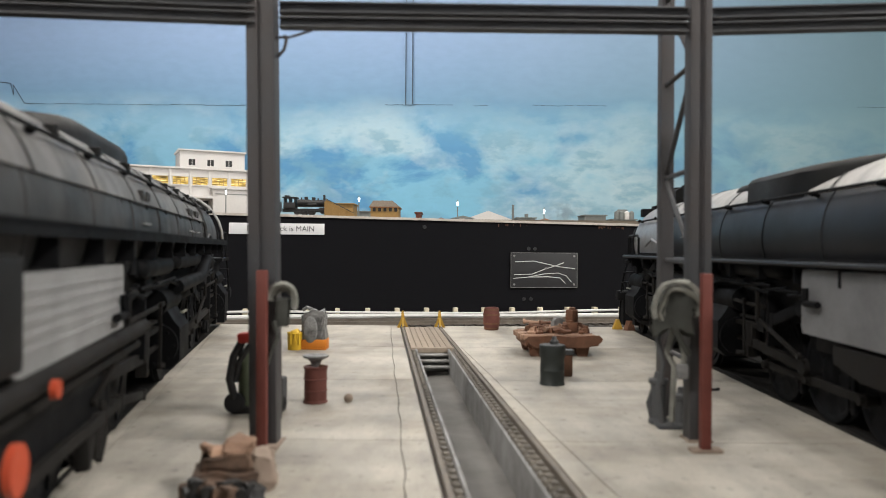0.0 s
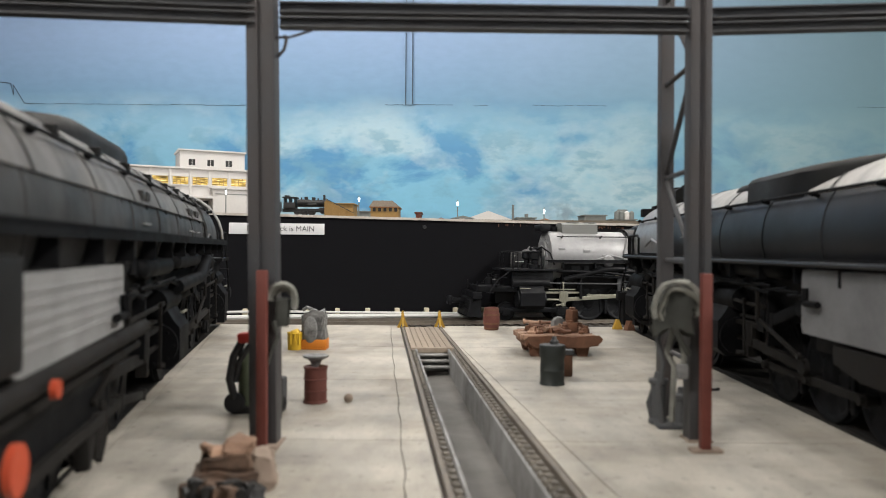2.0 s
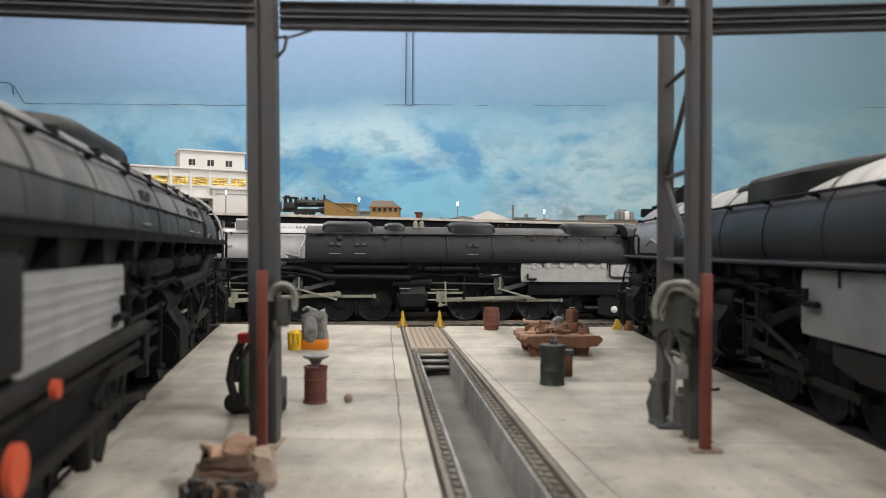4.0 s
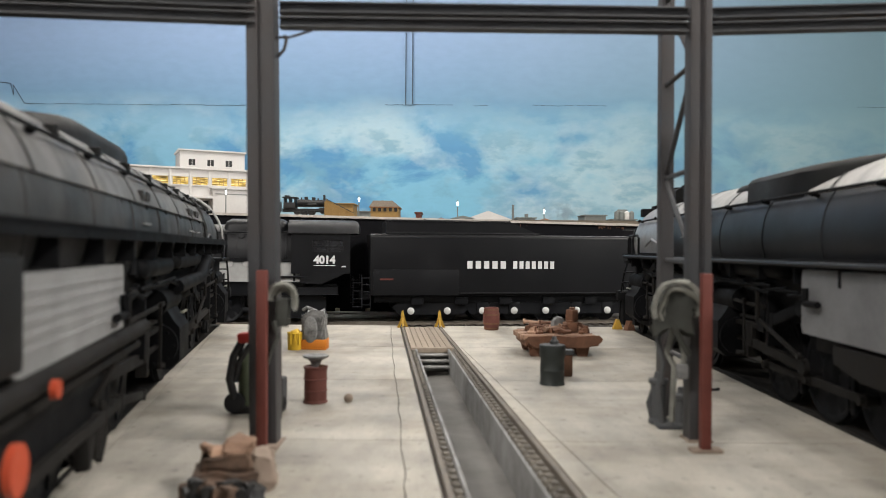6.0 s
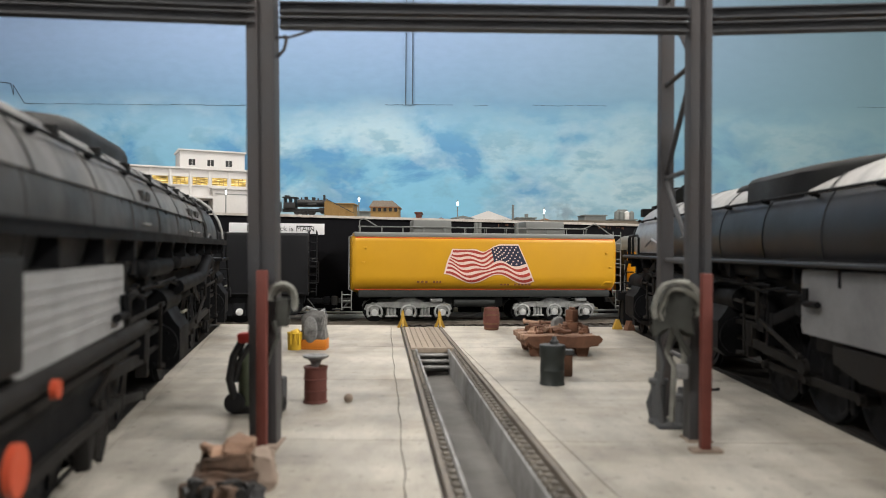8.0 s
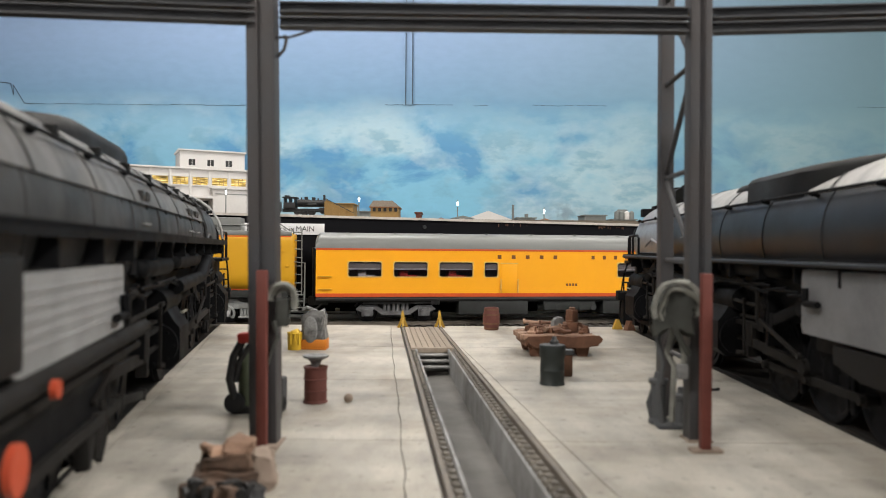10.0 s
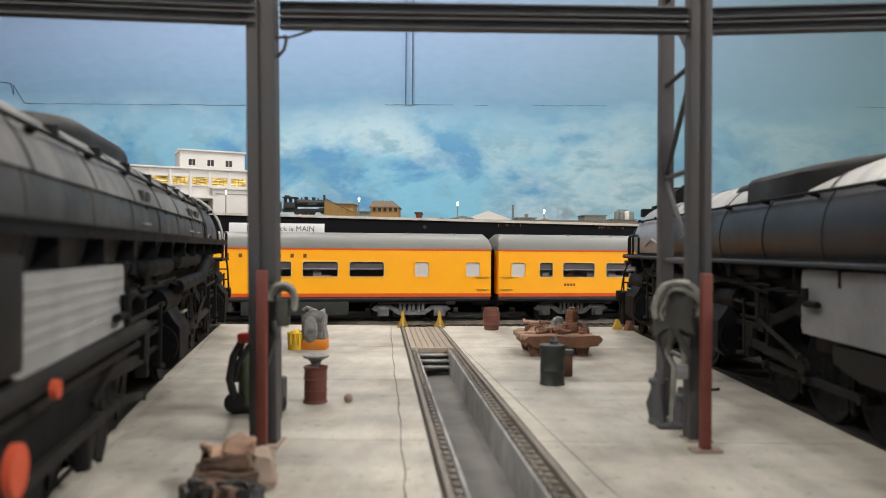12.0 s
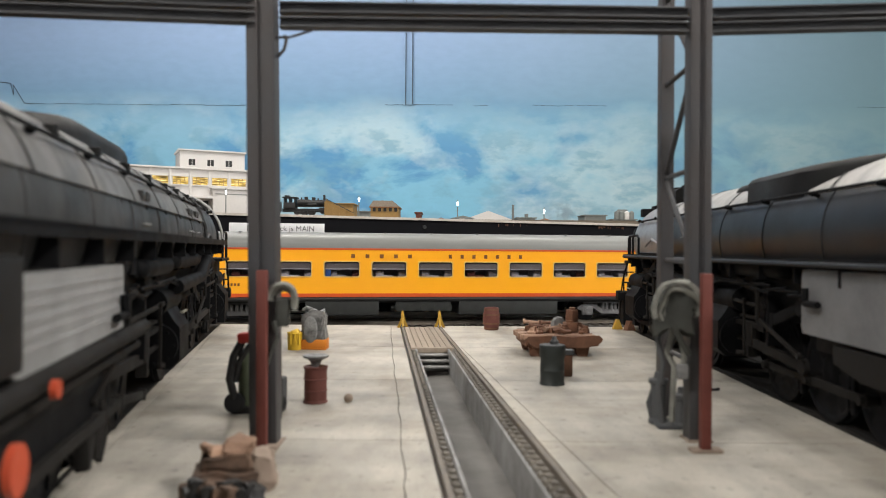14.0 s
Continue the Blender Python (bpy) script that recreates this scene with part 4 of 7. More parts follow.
def locomotive(name, label, m, spec):
    """An articulated steam locomotive: nose at x = 0, cab towards +x, rail at z = 0."""
    g = spec.get
    loco = thing(name, label, "locomotive", m, "steam locomotives")
    s0, s1, k0, k1 = g("smokebox")[0], g("smokebox")[1], g("cab")[0], g("cab")[1]
    zc, bulge = 3.22, g("bulge", 0.10)
    boiler_mat, smoke_mat, black = g("boiler_mat", BOILER_GREY), g("smoke_mat", SILVER), g("black", LOCO_BLACK)
    # smokebox, boiler barrel, firebox wrapper
    bm = lathe(B(), [(0.05, s0 - 0.22), (0.55, s0 - 0.20), (0.60, s0 - 0.12), (1.12, s0 - 0.06), (1.28, s0), (1.30, s0 + 0.15), (1.30, s1)], about_x(0, zc), 40)
    part("smokebox", bm, smoke_mat, loco, "graphite grey smokebox")
    bm = lathe(B(), [(1.27, s1 - 0.05), (1.32, s1), (1.32 + bulge * 0.15, (s1 + k0) * 0.5), (1.32 + bulge * 0.8, k0 - 6.0), (1.32 + bulge, k0 + 0.15)], about_x(0, zc), 40)
    part("boiler", bm, boiler_mat, loco, "dark grey lagged boiler")
    n = max(3, int((k0 - s1) / 2.0))
    for i in range(n):
        x = s1 + 0.02 + (k0 - 0.3 - s1) * i / (n - 1)
        rr = 1.325 + bulge * max(0.0, (x - s1) / (k0 - s1))
        bm = lathe(B(), [(rr - 0.02, x), (rr + 0.012, x + 0.01), (rr + 0.012, x + 0.09), (rr - 0.02, x + 0.10)], about_x(0, zc), 40)
        part("boiler_band", bm, boiler_mat, loco)
    # Paler arc over the barrel: overhead light put into the jacket's colour.
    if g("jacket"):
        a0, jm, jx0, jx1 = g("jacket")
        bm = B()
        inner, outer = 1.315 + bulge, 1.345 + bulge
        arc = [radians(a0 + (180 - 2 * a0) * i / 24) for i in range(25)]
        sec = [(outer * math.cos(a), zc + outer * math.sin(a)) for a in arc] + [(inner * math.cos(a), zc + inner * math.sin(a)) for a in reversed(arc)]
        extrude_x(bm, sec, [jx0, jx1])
        jk = part("boiler_jacket", bm, jm, loco, "dusty upper boiler jacket with overhead light in its colour")
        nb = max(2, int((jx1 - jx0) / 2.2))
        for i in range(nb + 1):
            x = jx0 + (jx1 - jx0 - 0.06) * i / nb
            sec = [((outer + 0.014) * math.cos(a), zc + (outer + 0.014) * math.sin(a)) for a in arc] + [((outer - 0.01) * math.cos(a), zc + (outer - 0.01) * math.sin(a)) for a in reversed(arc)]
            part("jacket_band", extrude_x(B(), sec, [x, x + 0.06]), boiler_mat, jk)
    # smokebox front: door ring, hinges, headlight, number boards
    bm = B()
    lathe(bm, [(0.78, s0 - 0.16), (0.84, s0 - 0.10), (0.84, s0 - 0.04)], about_x(0, zc), 28)
    for i in range(18):
        a = i * math.tau / 18
        ball(bm, (s0 - 0.08, 1.02 * math.cos(a), zc + 1.02 * math.sin(a)), 0.05, 1)
    part("smokebox_door", bm, smoke_mat, loco)
    bm = B()
    rod(bm, (s0 - 0.75, 0, zc + 0.25), (s0 - 0.2, 0, zc + 0.25), 0.24, 16)
    box(bm, s0 - 0.42, s0 + 0.12, -0.6, 0.6, zc + g("lamp_z", 1.28), zc + g("lamp_z", 1.28) + 0.34, 0.05)
    part("headlight", bm, black, loco)
    if g("plates"):
        for s in (-1, 1):
            for x, z, w, h in ((s0 + 0.35, 3.62, 0.34, 0.13), (s0 + 1.65, 3.52, 0.36, 0.16), (s0 + 2.6, 3.28, 0.5, 0.10)):
                y = s * (math.sqrt(1.30 ** 2 - (z - zc) ** 2) + 0.005)
                part("cover_plate", box(B(), x, x + w, y - 0.03, y + 0.03, z - h / 2, z + h / 2, 0.015), smoke_mat, loco)
            m = Matrix.Translation((s1 - 1.1, s * 1.27, 3.02)) @ Matrix.Rotation(radians(-90 * s), 4, "X")
            part("heater_head", lathe(B(), [(0.30, 0), (0.30, 0.10), (0.24, 0.16), (0.05, 0.18)], m, 20), smoke_mat, loco, "round silver feedwater heater head")
    # stack casing and domes on top
    bm = B()
    zs = g("stack_top", 4.95)
    extrude_x(bm, [(-0.55, 4.3), (0.55, 4.3), (0.52, zs - 0.09), (0.30, zs), (-0.30, zs), (-0.52, zs - 0.09)], [s0 + 0.75, s1 - 1.4])
    rod(bm, (s0 + 1.5, 0, zs - 0.05), (s0 + 1.5, 0, zs + 0.05), 0.36, 16)
    rod(bm, (s0 + 2.4, 0, zs - 0.05), (s0 + 2.4, 0, zs + 0.05), 0.36, 16)
    part("stack_casing", bm, g("stack_mat", CAR_GREY), loco, "stack casing on the smokebox")
    for x0, x1, w, zt in g("domes"):
        zb = g("dome_base", 4.10)
        bm = B()
        sec = [(w * math.cos(a), zb + (zt - zb) * max(0.0, math.sin(a)) ** g("dome_curve", 0.55)) for a in [math.pi * i / 14 for i in range(15)]]
        xs = [x0, x0 + 0.12, x0 + 0.35, x1 - 0.35, x1 - 0.12, x1]
        sc = [(0.75, 0.45, zb), (0.9, 0.85, zb), (1, 1, zb), (1, 1, zb), (0.9, 0.85, zb), (0.75, 0.45, zb)]
        if g("square"):
            xs = [x0, x0 + 0.03, x0 + 0.08, x1 - (x1 - x0) * 0.35, x1 - (x1 - x0) * 0.12, x1]
            sc = [(0.96, 0.94, zb), (0.99, 0.98, zb), (1, 1, zb), (1, 1, zb), (0.95, 0.82, zb), (0.8, 0.45, zb)]
        if g("narrowing") and x1 - x0 > 3:
            n = x1 - x0
            xs = [x0, x0 + 0.04, x0 + n * 0.5, x0 + n * 0.68, x0 + n * 0.85, x1]
            sc = [(0.98, 0.97, zb), (1, 1, zb), (1, 1, zb), (0.80, 1.0, zb), (0.50, 0.98, zb), (0.20, 0.9, zb)]
        extrude_x(bm, sec, xs, sc)
        part("dome_casing", bm, g("dome_mat", CAB_BLACK), loco, "black streamlined dome casing")
    bm = B()
    for x in g("whistles", ()):
        top = g("valve_top", 4.82)
        rod(bm, (x, -0.35, 4.3), (x, -0.35, top), 0.13, 10)
        ball(bm, (x, -0.35, top), 0.14, 1)
    if g("whistles"):
        part("pop_valve", bm, g("valve_mat", ROD), loco, "brass safety valve")
    # hand rails and stanchions on both sides
    for s in (-1, 1):
        bm = B()
        hz, hy = g("rail_z", 4.25), g("rail_y", 1.10)
        rod(bm, (s0 + 0.3, s * (hy - 0.03), hz - 0.02), (k0, s * (hy + 0.03), hz + 0.03), 0.028, 6)
        x = s0 + 0.6
        while x < k0:
            rod(bm, (x, s * (hy - 0.22), hz - 0.08), (x, s * hy, hz), 0.04, 6)
            ball(bm, (x, s * hy, hz), 0.055, 1)
            x += 2.05
        part("hand_rail", bm, black, loco)
        # steps, check valves and pipes on the barrel
        for x in g("fittings", ()):
            for d in (0.0, 0.36):
                part("boiler_fitting", box(B(), x + d, x + d + 0.22, s * 1.24 - 0.09, s * 1.24 + 0.09, 3.68, 3.83, 0.02), g("fitting_mat", boiler_mat), loco)
            part("foot_ledge", box(B(), x, x + 0.55, s * 1.33 - 0.03, s * 1.33 + 0.03, 3.30, 3.325), PANEL, loco, "thin pale step edge")
        for x in g("valves", ()):
            part("check_valve", rod(B(), (x, s * 1.0, 4.05), (x, s * 1.2, 4.10), 0.11, 10), boiler_mat, loco)
        bm = tube(B(), [(s1 - 0.02, s * 1.0, 4.25), (s1 - 0.05, s * 1.2, 3.95), (s1 - 0.25, s * 1.34, 3.5), (s1 - 0.3, s * 1.36, 3.1)], 0.05, 6)
        tube(bm, [(s1 - 0.3, s * 1.36, 3.15), (s1 - 1.0, s * 1.37, 3.3), (s1 - 1.7, s * 1.38, 3.1)], 0.04, 6)
        part("pipe", bm, smoke_mat, loco)
        # running board
        bm = B()
        rb = g("board_z", 3.0)
        box(bm, s0 - 0.3, k0 + 0.1, min(s * 1.1, s * 1.58), max(s * 1.1, s * 1.58), rb, rb + 0.07, 0.012)
        box(bm, s0 - 0.3, k0, s * 1.56 - 0.02, s * 1.56 + 0.02, rb - 0.07, rb + 0.07)
        for i in range(12):
            x = s0 + 0.5 + i * (k0 - s0) / 12
            prism(bm, [(x, rb), (x + 0.06, rb), (x + 0.06, rb - 0.35), (x, rb - 0.35)], min(s * 1.0, s * 1.5), max(s * 1.0, s * 1.5))
        part("running_board", bm, black, loco)
        if g("edge_pipe"):
            part("edge_pipe", rod(B(), (s0 - 0.2, s * 1.60, rb), (k0 - 0.2, s * 1.60, rb), 0.04, 8), boiler_mat, loco, "pipe along the running board")
        # reservoirs and steam pipes below it
        for x0, x1, z, rr in g("tanks"):
            bm = B()
            rod(bm, (x0, s * 1.25, z), (x1, s * 1.25, z), rr, 16)
            ball(bm, (x0, s * 1.25, z), rr * 0.98, 2)
            ball(bm, (x1, s * 1.25, z), rr * 0.98, 2)
            part("air_tank", bm, black, loco)
        for pts, rr in g("pipes"):
            part("steam_pipe", tube(B(), [(x, s * yy, z) for x, yy, z in pts], rr, 10), black, loco)
        rng = random.Random(11)
        for i in range(22):
            x = s0 + 1.0 + (k0 - s0 - 6) * i / 22
            h = rng.uniform(0.15, 0.5)
            part("appliance", box(B(), x, x + rng.uniform(0.2, 0.7), s * 1.15 - 0.12, s * 1.15 + 0.12, 2.75 - h, 2.75, 0.03), black, loco)
            part("thin_pipe", rod(B(), (x, s * 1.36, 2.35 - 0.2 * rng.random()), (x + rng.uniform(0.8, 1.6), s * 1.36, 2.35 - 0.2 * rng.random()), 0.03, 6), black, loco)
        # firebox side sheet with ribs and washout plugs
        p0, p1 = g("panel")
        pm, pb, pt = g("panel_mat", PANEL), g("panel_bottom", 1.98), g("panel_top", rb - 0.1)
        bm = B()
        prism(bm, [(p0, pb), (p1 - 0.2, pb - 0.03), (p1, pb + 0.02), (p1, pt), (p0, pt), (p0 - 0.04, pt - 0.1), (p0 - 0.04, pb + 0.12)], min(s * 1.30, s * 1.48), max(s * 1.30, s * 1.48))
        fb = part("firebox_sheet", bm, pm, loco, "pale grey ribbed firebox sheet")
        for i in range(g("ribs", 6)):
            z = 2.06 + i * 0.125
            part("rib", prism(B(), [(p0 + 0.05, z), (p1 - 0.1, z), (p1 - 0.1, z + 0.05), (p0 + 0.05, z + 0.05)], min(s * 1.47, s * 1.495), max(s * 1.47, s * 1.495)), pm, fb)
        for i in range(g("plugs", 6)):
            x = p0 + 0.6 + i * 0.72
            part("washout_plug", lathe(B(), [(0.16, 0), (0.16, 0.04), (0.12, 0.05), (0.11, 0.02), (0.03, 0.02)], Matrix.Translation((x, s * 1.50, 2.80 - 0.06 * (i == 0))) @ Matrix.Rotation(radians(-90 * s), 4, "X"), 14), pm, fb)
        if g("injector", True) is False:
            p1 = k0 + 0.9
        bm = tube(B(), [(p1 - 1.85, s * 1.56, 2.9), (p1 - 1.85, s * 1.56, 2.3), (p1 - 1.7, s * 1.56, 2.2), (p1 - 0.1, s * 1.56, 2.2), (p1 + 0.4, s * 1.5, 2.0)], 0.05, 6)
        part("drain_pipe", tube(B(), [(p0 + 0.25, s * 1.56, 2.35), (p0 + 0.25, s * 1.56, 2.1), (p0 + 0.7, s * 1.56, 2.1)], 0.06, 6), black, fb)
        part("injector_pipe", bm, black, fb)
        # cab side steps
        bm = B()
        box(bm, k0 + 0.2, k1 - 0.9, s * 1.25, s * 1.45, 1.35, 1.75, 0.04)
        for i in range(4):
            box(bm, k1 - 0.2, k1 + 0.25, s * 1.45 - 0.12, s * 1.45 + 0.12, 0.75 + i * 0.38, 0.79 + i * 0.38)
        box(bm, k1 - 0.22, k1 - 0.18, s * 1.45 - 0.03, s * 1.45 + 0.03, 0.75, 2.2)
        box(bm, k1 + 0.22, k1 + 0.26, s * 1.45 - 0.03, s * 1.45 + 0.03, 0.75, 2.2)
        part("cab_step", bm, black, loco)
    # cab
    part("cab_front", box(B(), k0 + 0.1, k0 + 0.2, -1.5, 1.5, 2.0, 4.5), CAB_BLACK, loco)
    for s in (-1, 1):
        ya, yb = min(s * 1.52, s * 1.60), max(s * 1.52, s * 1.60)
        bm = B()
        for x0, x1, z0, z1 in ((k0, k0 + 0.98, 2.35, 4.32), (k0 + 0.98, k0 + 2.42, 2.35, 3.38), (k0 + 0.98, k0 + 2.42, 3.95, 4.32), (k0 + 2.42, k1 - 0.35, 2.35, 4.32)):
            box(bm, x0, x1, ya, yb, z0, z1)
        prism(bm, [(k0 + 0.4, 2.35), (k0 + 0.4, 1.9), (k0 + 1.4, 1.85), (k1 - 0.6, 2.35)], ya, yb)
        bmesh.ops.remove_doubles(bm, verts=bm.verts[:], dist=0.001)
        part("cab_side", bm, CAB_BLACK, loco, "smooth black cab side")
    bm = B()
    sec = [(1.68 * math.cos(a), 4.25 + 0.68 * max(0.0, math.sin(a)) ** 0.7) for a in [math.pi * i / 18 for i in range(19)]]
    extrude_x(bm, sec, [k0 - 0.15, k1 - 0.1, k1 + 0.05, k1 + 0.12], [(1, 1, 4.25), (1, 1, 4.25), (0.97, 0.9, 4.25), (0.9, 0.7, 4.25)])
    roof = part("cab_roof", bm, BOILER_GREY, loco, "rounded dark grey cab roof")
    bm = B()
    for i in range(4):
        x = k0 + 0.4 + i * 0.65
        lathe(bm, [(1.0, 0), (1.0, 0.04)], about_x(x, 3.97), 24)
    part("roof_rib", bm, BOILER_GREY, roof)
    for s in (-1, 1):
        y = s * 1.545
        win = part("cab_window", box(B(), k0 + 0.98, k0 + 2.42, y - 0.01, y + 0.01, 3.38, 3.95), DARK_GLASS, loco, "dark sliding cab window")
        bm = B()
        for x in (k0 + 0.98, k0 + 1.70, k0 + 2.42):
            box(bm, x - 0.03, x + 0.03, y - 0.03, y + 0.03, 3.36, 3.97)
        for z in (3.38, 3.66, 3.95):
            box(bm, k0 + 0.96, k0 + 2.44, y - 0.025, y + 0.025, z - 0.022, z + 0.022)
        part("window_frame", bm, BOILER_GREY, win)
        bm = B()
        box(bm, k0 + 0.4, k1 - 0.6, s * 1.605 - 0.02, s * 1.605 + 0.02, 4.22, 4.28, 0.01)
        part("rain_gutter", bm, BOILER_GREY, loco)
    if g("number"):
        bm = letters(g("number"), 0.50, 0.004, 0.022)
        part("cab_number", bm, WHITE_INK, loco, "white painted cab number", pose((k0 + 1.55) * U, -1.612 * U, 2.99 * U))
        part("cab_number_bar", box(B(), k0 + 1.05, k0 + 2.05, -1.615, -1.600, 2.72, 2.75), WHITE_INK, loco, "thin white underline")
        part("cab_number_bar", box(B(), k1 - 0.75, k1 - 0.55, -1.615, -1.600, 2.66, 2.72), WHITE_INK, loco, "small white stencil")
    # frames, saddle, ash pan
    bm = B()
    box(bm, 1.6, k0 + 1.2, -0.55, 0.55, 0.85, 1.65, 0.03)
    box(bm, s0 + 0.4, s0 + 1.6, -0.7, 0.7, 1.6, 2.2, 0.05)
    extrude_x(bm, [(-0.85, 1.6), (0.85, 1.6), (1.25, 2.7), (1.25, 3.0), (-1.25, 3.0), (-1.25, 2.7)], [s0 + 0.6, k0])
    box(bm, k0 - 5.2, k0 + 0.6, -1.3, 1.3, 1.30, 2.0, 0.05)
    part("frame", bm, black, loco)
    # pilot and front deck
    bm = B()
    prism(bm, [(0.75, 0.18), (0.0, 0.30), (0.25, 0.95), (0.75, 1.25)], -1.25, 1.25)
    for i in range(11):
        y = -1.25 + i * 0.25
        part("pilot_bar", box(B(), -0.02, 0.14, y - 0.03, y + 0.03, 0.22, 1.2, 0.01, Matrix.Rotation(radians(10), 4, "Y")), black, loco)
    part("pilot", bm, black, loco, "black pilot with bars")
    bm = B()
    box(bm, 0.3, 0.75, -1.45, 1.45, 1.1, 1.45, 0.04)
    box(bm, 0.6, s0 - 1.5, -1.1, 1.1, 1.45, 1.75, 0.04)
    box(bm, 1.9, s0 + 0.2, -1.48, 1.48, 2.5, 2.60, 0.015)
    box(bm, 2.3, s0 + 0.1, -1.2, 1.2, 1.7, 2.5, 0.05)
    part("front_deck", bm, black, loco)
    for s in (-1, 1):
        bm = B()
        tube(bm, [(2.3, s * 1.42, 2.6), (2.3, s * 1.42, 3.38), (2.5, s * 1.42, 3.45), (3.55, s * 1.42, 3.45), (3.75, s * 1.42, 3.35), (3.75, s * 1.42, 2.6)], 0.04, 6)
        rod(bm, (2.55, s * 1.42, 2.6), (2.55, s * 1.42, 3.45), 0.03, 6)
        for i in range(3):
            box(bm, 1.0 + i * 0.32, 1.35 + i * 0.32, s * 1.3 - 0.15, s * 1.3 + 0.15, 1.4 + i * 0.38, 1.44 + i * 0.38)
        tube(bm, [(1.1, s * 1.42, 1.4), (1.6, s * 1.42, 2.1), (2.3, s * 1.42, 2.6)], 0.03, 6)
        rod(bm, (0.55, s * 1.2, 1.45), (0.55, s * 1.2, 2.0), 0.03, 6)
        part("deck_rail", bm, black, loco)
    for s in (-1, 1):
        bm = B()
        lathe(bm, [(0.30, 0), (0.30, 0.5), (0.16, 0.55), (0.16, 0.75), (0.26, 0.8), (0.26, 1.2), (0.1, 1.3)], Matrix.Translation((s0 - 0.75, s * 0.72, 2.3)), 14)
        lathe(bm, [(0.22, 0), (0.22, 0.35), (0.12, 0.4), (0.12, 0.6)], Matrix.Translation((1.6, s * 0.8, 1.7)), 12)
        tube(bm, [(s0 - 0.75, s * 0.72, 3.5), (s0 - 0.5, s * 1.1, 3.7), (s0 - 0.1, s * 1.3, 3.4), (s0 + 0.1, s * 1.34, 2.8)], 0.045, 6)
        part("air_pump", bm, black, loco, "black front air pump")
    bm = B()
    box(bm, -0.55, 0.3, -0.12, 0.12, 0.85, 1.10, 0.04)
    box(bm, -0.75, -0.5, -0.2, 0.2, 0.78, 1.2, 0.06)
    tube(bm, [(0.3, 0.4, 1.2), (-0.1, 0.42, 1.0), (-0.2, 0.42, 0.6)], 0.04, 6)
    part("coupler", bm, black, loco)
    bm = B()
    rod(bm, (s0 + 0.45, 0.0, 4.5), (s0 + 0.45, 0.0, 4.75), 0.2, 12)
    part("bell", bm, black, loco)
    # pilot truck and trailing truck
    for x in g("pilot_wheels"):
        w = small_set(loco, x, 0.46, black=black)
        if g("moving"):
            MOVING.append((w, x, "wheel", 0.46))
    bm = B()
    pw = g("pilot_wheels")
    for s in (-1, 1):
        box(bm, pw[0] - 0.4, pw[-1] + 0.4, s * 0.98 - 0.06, s * 0.98 + 0.06, 0.42, 0.66, 0.03)
        for x in pw:
            box(bm, x - 0.2, x + 0.2, s * 1.0 - 0.1, s * 1.0 + 0.1, 0.28, 0.66, 0.04)
    part("pilot_truck", bm, black, loco)
    tw = g("trailing_wheels")
    bm = B()
    for s in (-1, 1):
        ya, yb = s * 1.05 - 0.1, s * 1.05 + 0.1
        prism(bm, [(tw[0] - 0.85, 0.35), (tw[0] - 0.35, 0.22), (tw[-1] + 0.35, 0.22), (tw[-1] + 0.7, 0.4), (tw[-1] + 0.7, 1.15), (tw[-1] + 0.4, 1.3), (tw[0] - 0.6, 1.3), (tw[0] - 0.85, 1.1)], ya, yb)
        rod(bm, (tw[0] - 1.55, s * 1.05, 0.62), (tw[0] - 0.8, s * 1.05, 0.62), 0.13, 10)
    part("trailing_truck", bm, black, loco)
    for x in tw:
        w = small_set(loco, x, 0.55, g("hub"), outside=1.17, black=black)
        if g("moving"):
            MOVING.append((w, x, "wheel", 0.55))
    # engine units
    running_gear(loco, g("axles_front"), g("wheel_r"), g("cyl")[0], g("rod_mat"), g("phase", 0.5), g("moving"), black)
    running_gear(loco, g("axles_rear"), g("wheel_r"), g("cyl")[1], g("rod_mat"), g("phase", 0.5) + 1.1, g("moving"), black)
    return loco


BIG = dict(smokebox=(4.35, 8.4), cab=(24.5, 27.6), panel=(18.95, 25.3), axles_front=(6.45, 8.2, 9.95, 11.7), axles_rear=(16.2, 17.95, 19.7, 21.45), cyl=(3.3, 13.5), wheel_r=0.865,
           dome_curve=0.38, pilot_wheels=(2.1, 4.9), trailing_wheels=(23.85, 25.45), domes=((9.1, 11.7, 0.95, 4.90), (12.1, 13.3, 0.8, 4.86), (15.3, 17.8, 0.95, 4.93), (21.3, 24.4, 0.95, 4.95)),
           whistles=(13.75, 14.05), fittings=(9.5, 10.7, 16.2), valves=(10.0, 12.2, 19.6, 21.0, 22.2), tanks=((9.8, 13.2, 2.66, 0.17), (14.2, 16.7, 2.60, 0.17)),
           pipes=((((5.0, 1.15, 2.05), (7.2, 1.3, 2.6), (8.0, 1.35, 2.62), (9.4, 1.35, 2.2), (13.4, 1.35, 2.15)), 0.15), (((4.6, 1.2, 2.5), (7.0, 1.3, 2.45), (8.6, 1.38, 2.25), (9.2, 1.38, 2.0)), 0.08)))

# the train's own engine: bright rods, silver smokebox, cab number
train_engine = locomotive("steam_locomotive", "black articulated steam locomotive with silver smokebox on the main line", None,
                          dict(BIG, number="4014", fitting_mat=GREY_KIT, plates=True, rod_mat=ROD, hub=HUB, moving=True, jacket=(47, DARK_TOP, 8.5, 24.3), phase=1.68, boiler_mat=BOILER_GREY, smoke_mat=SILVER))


# ---- tenders and passenger cars: front end at x = 0, rail at z = 0 ----


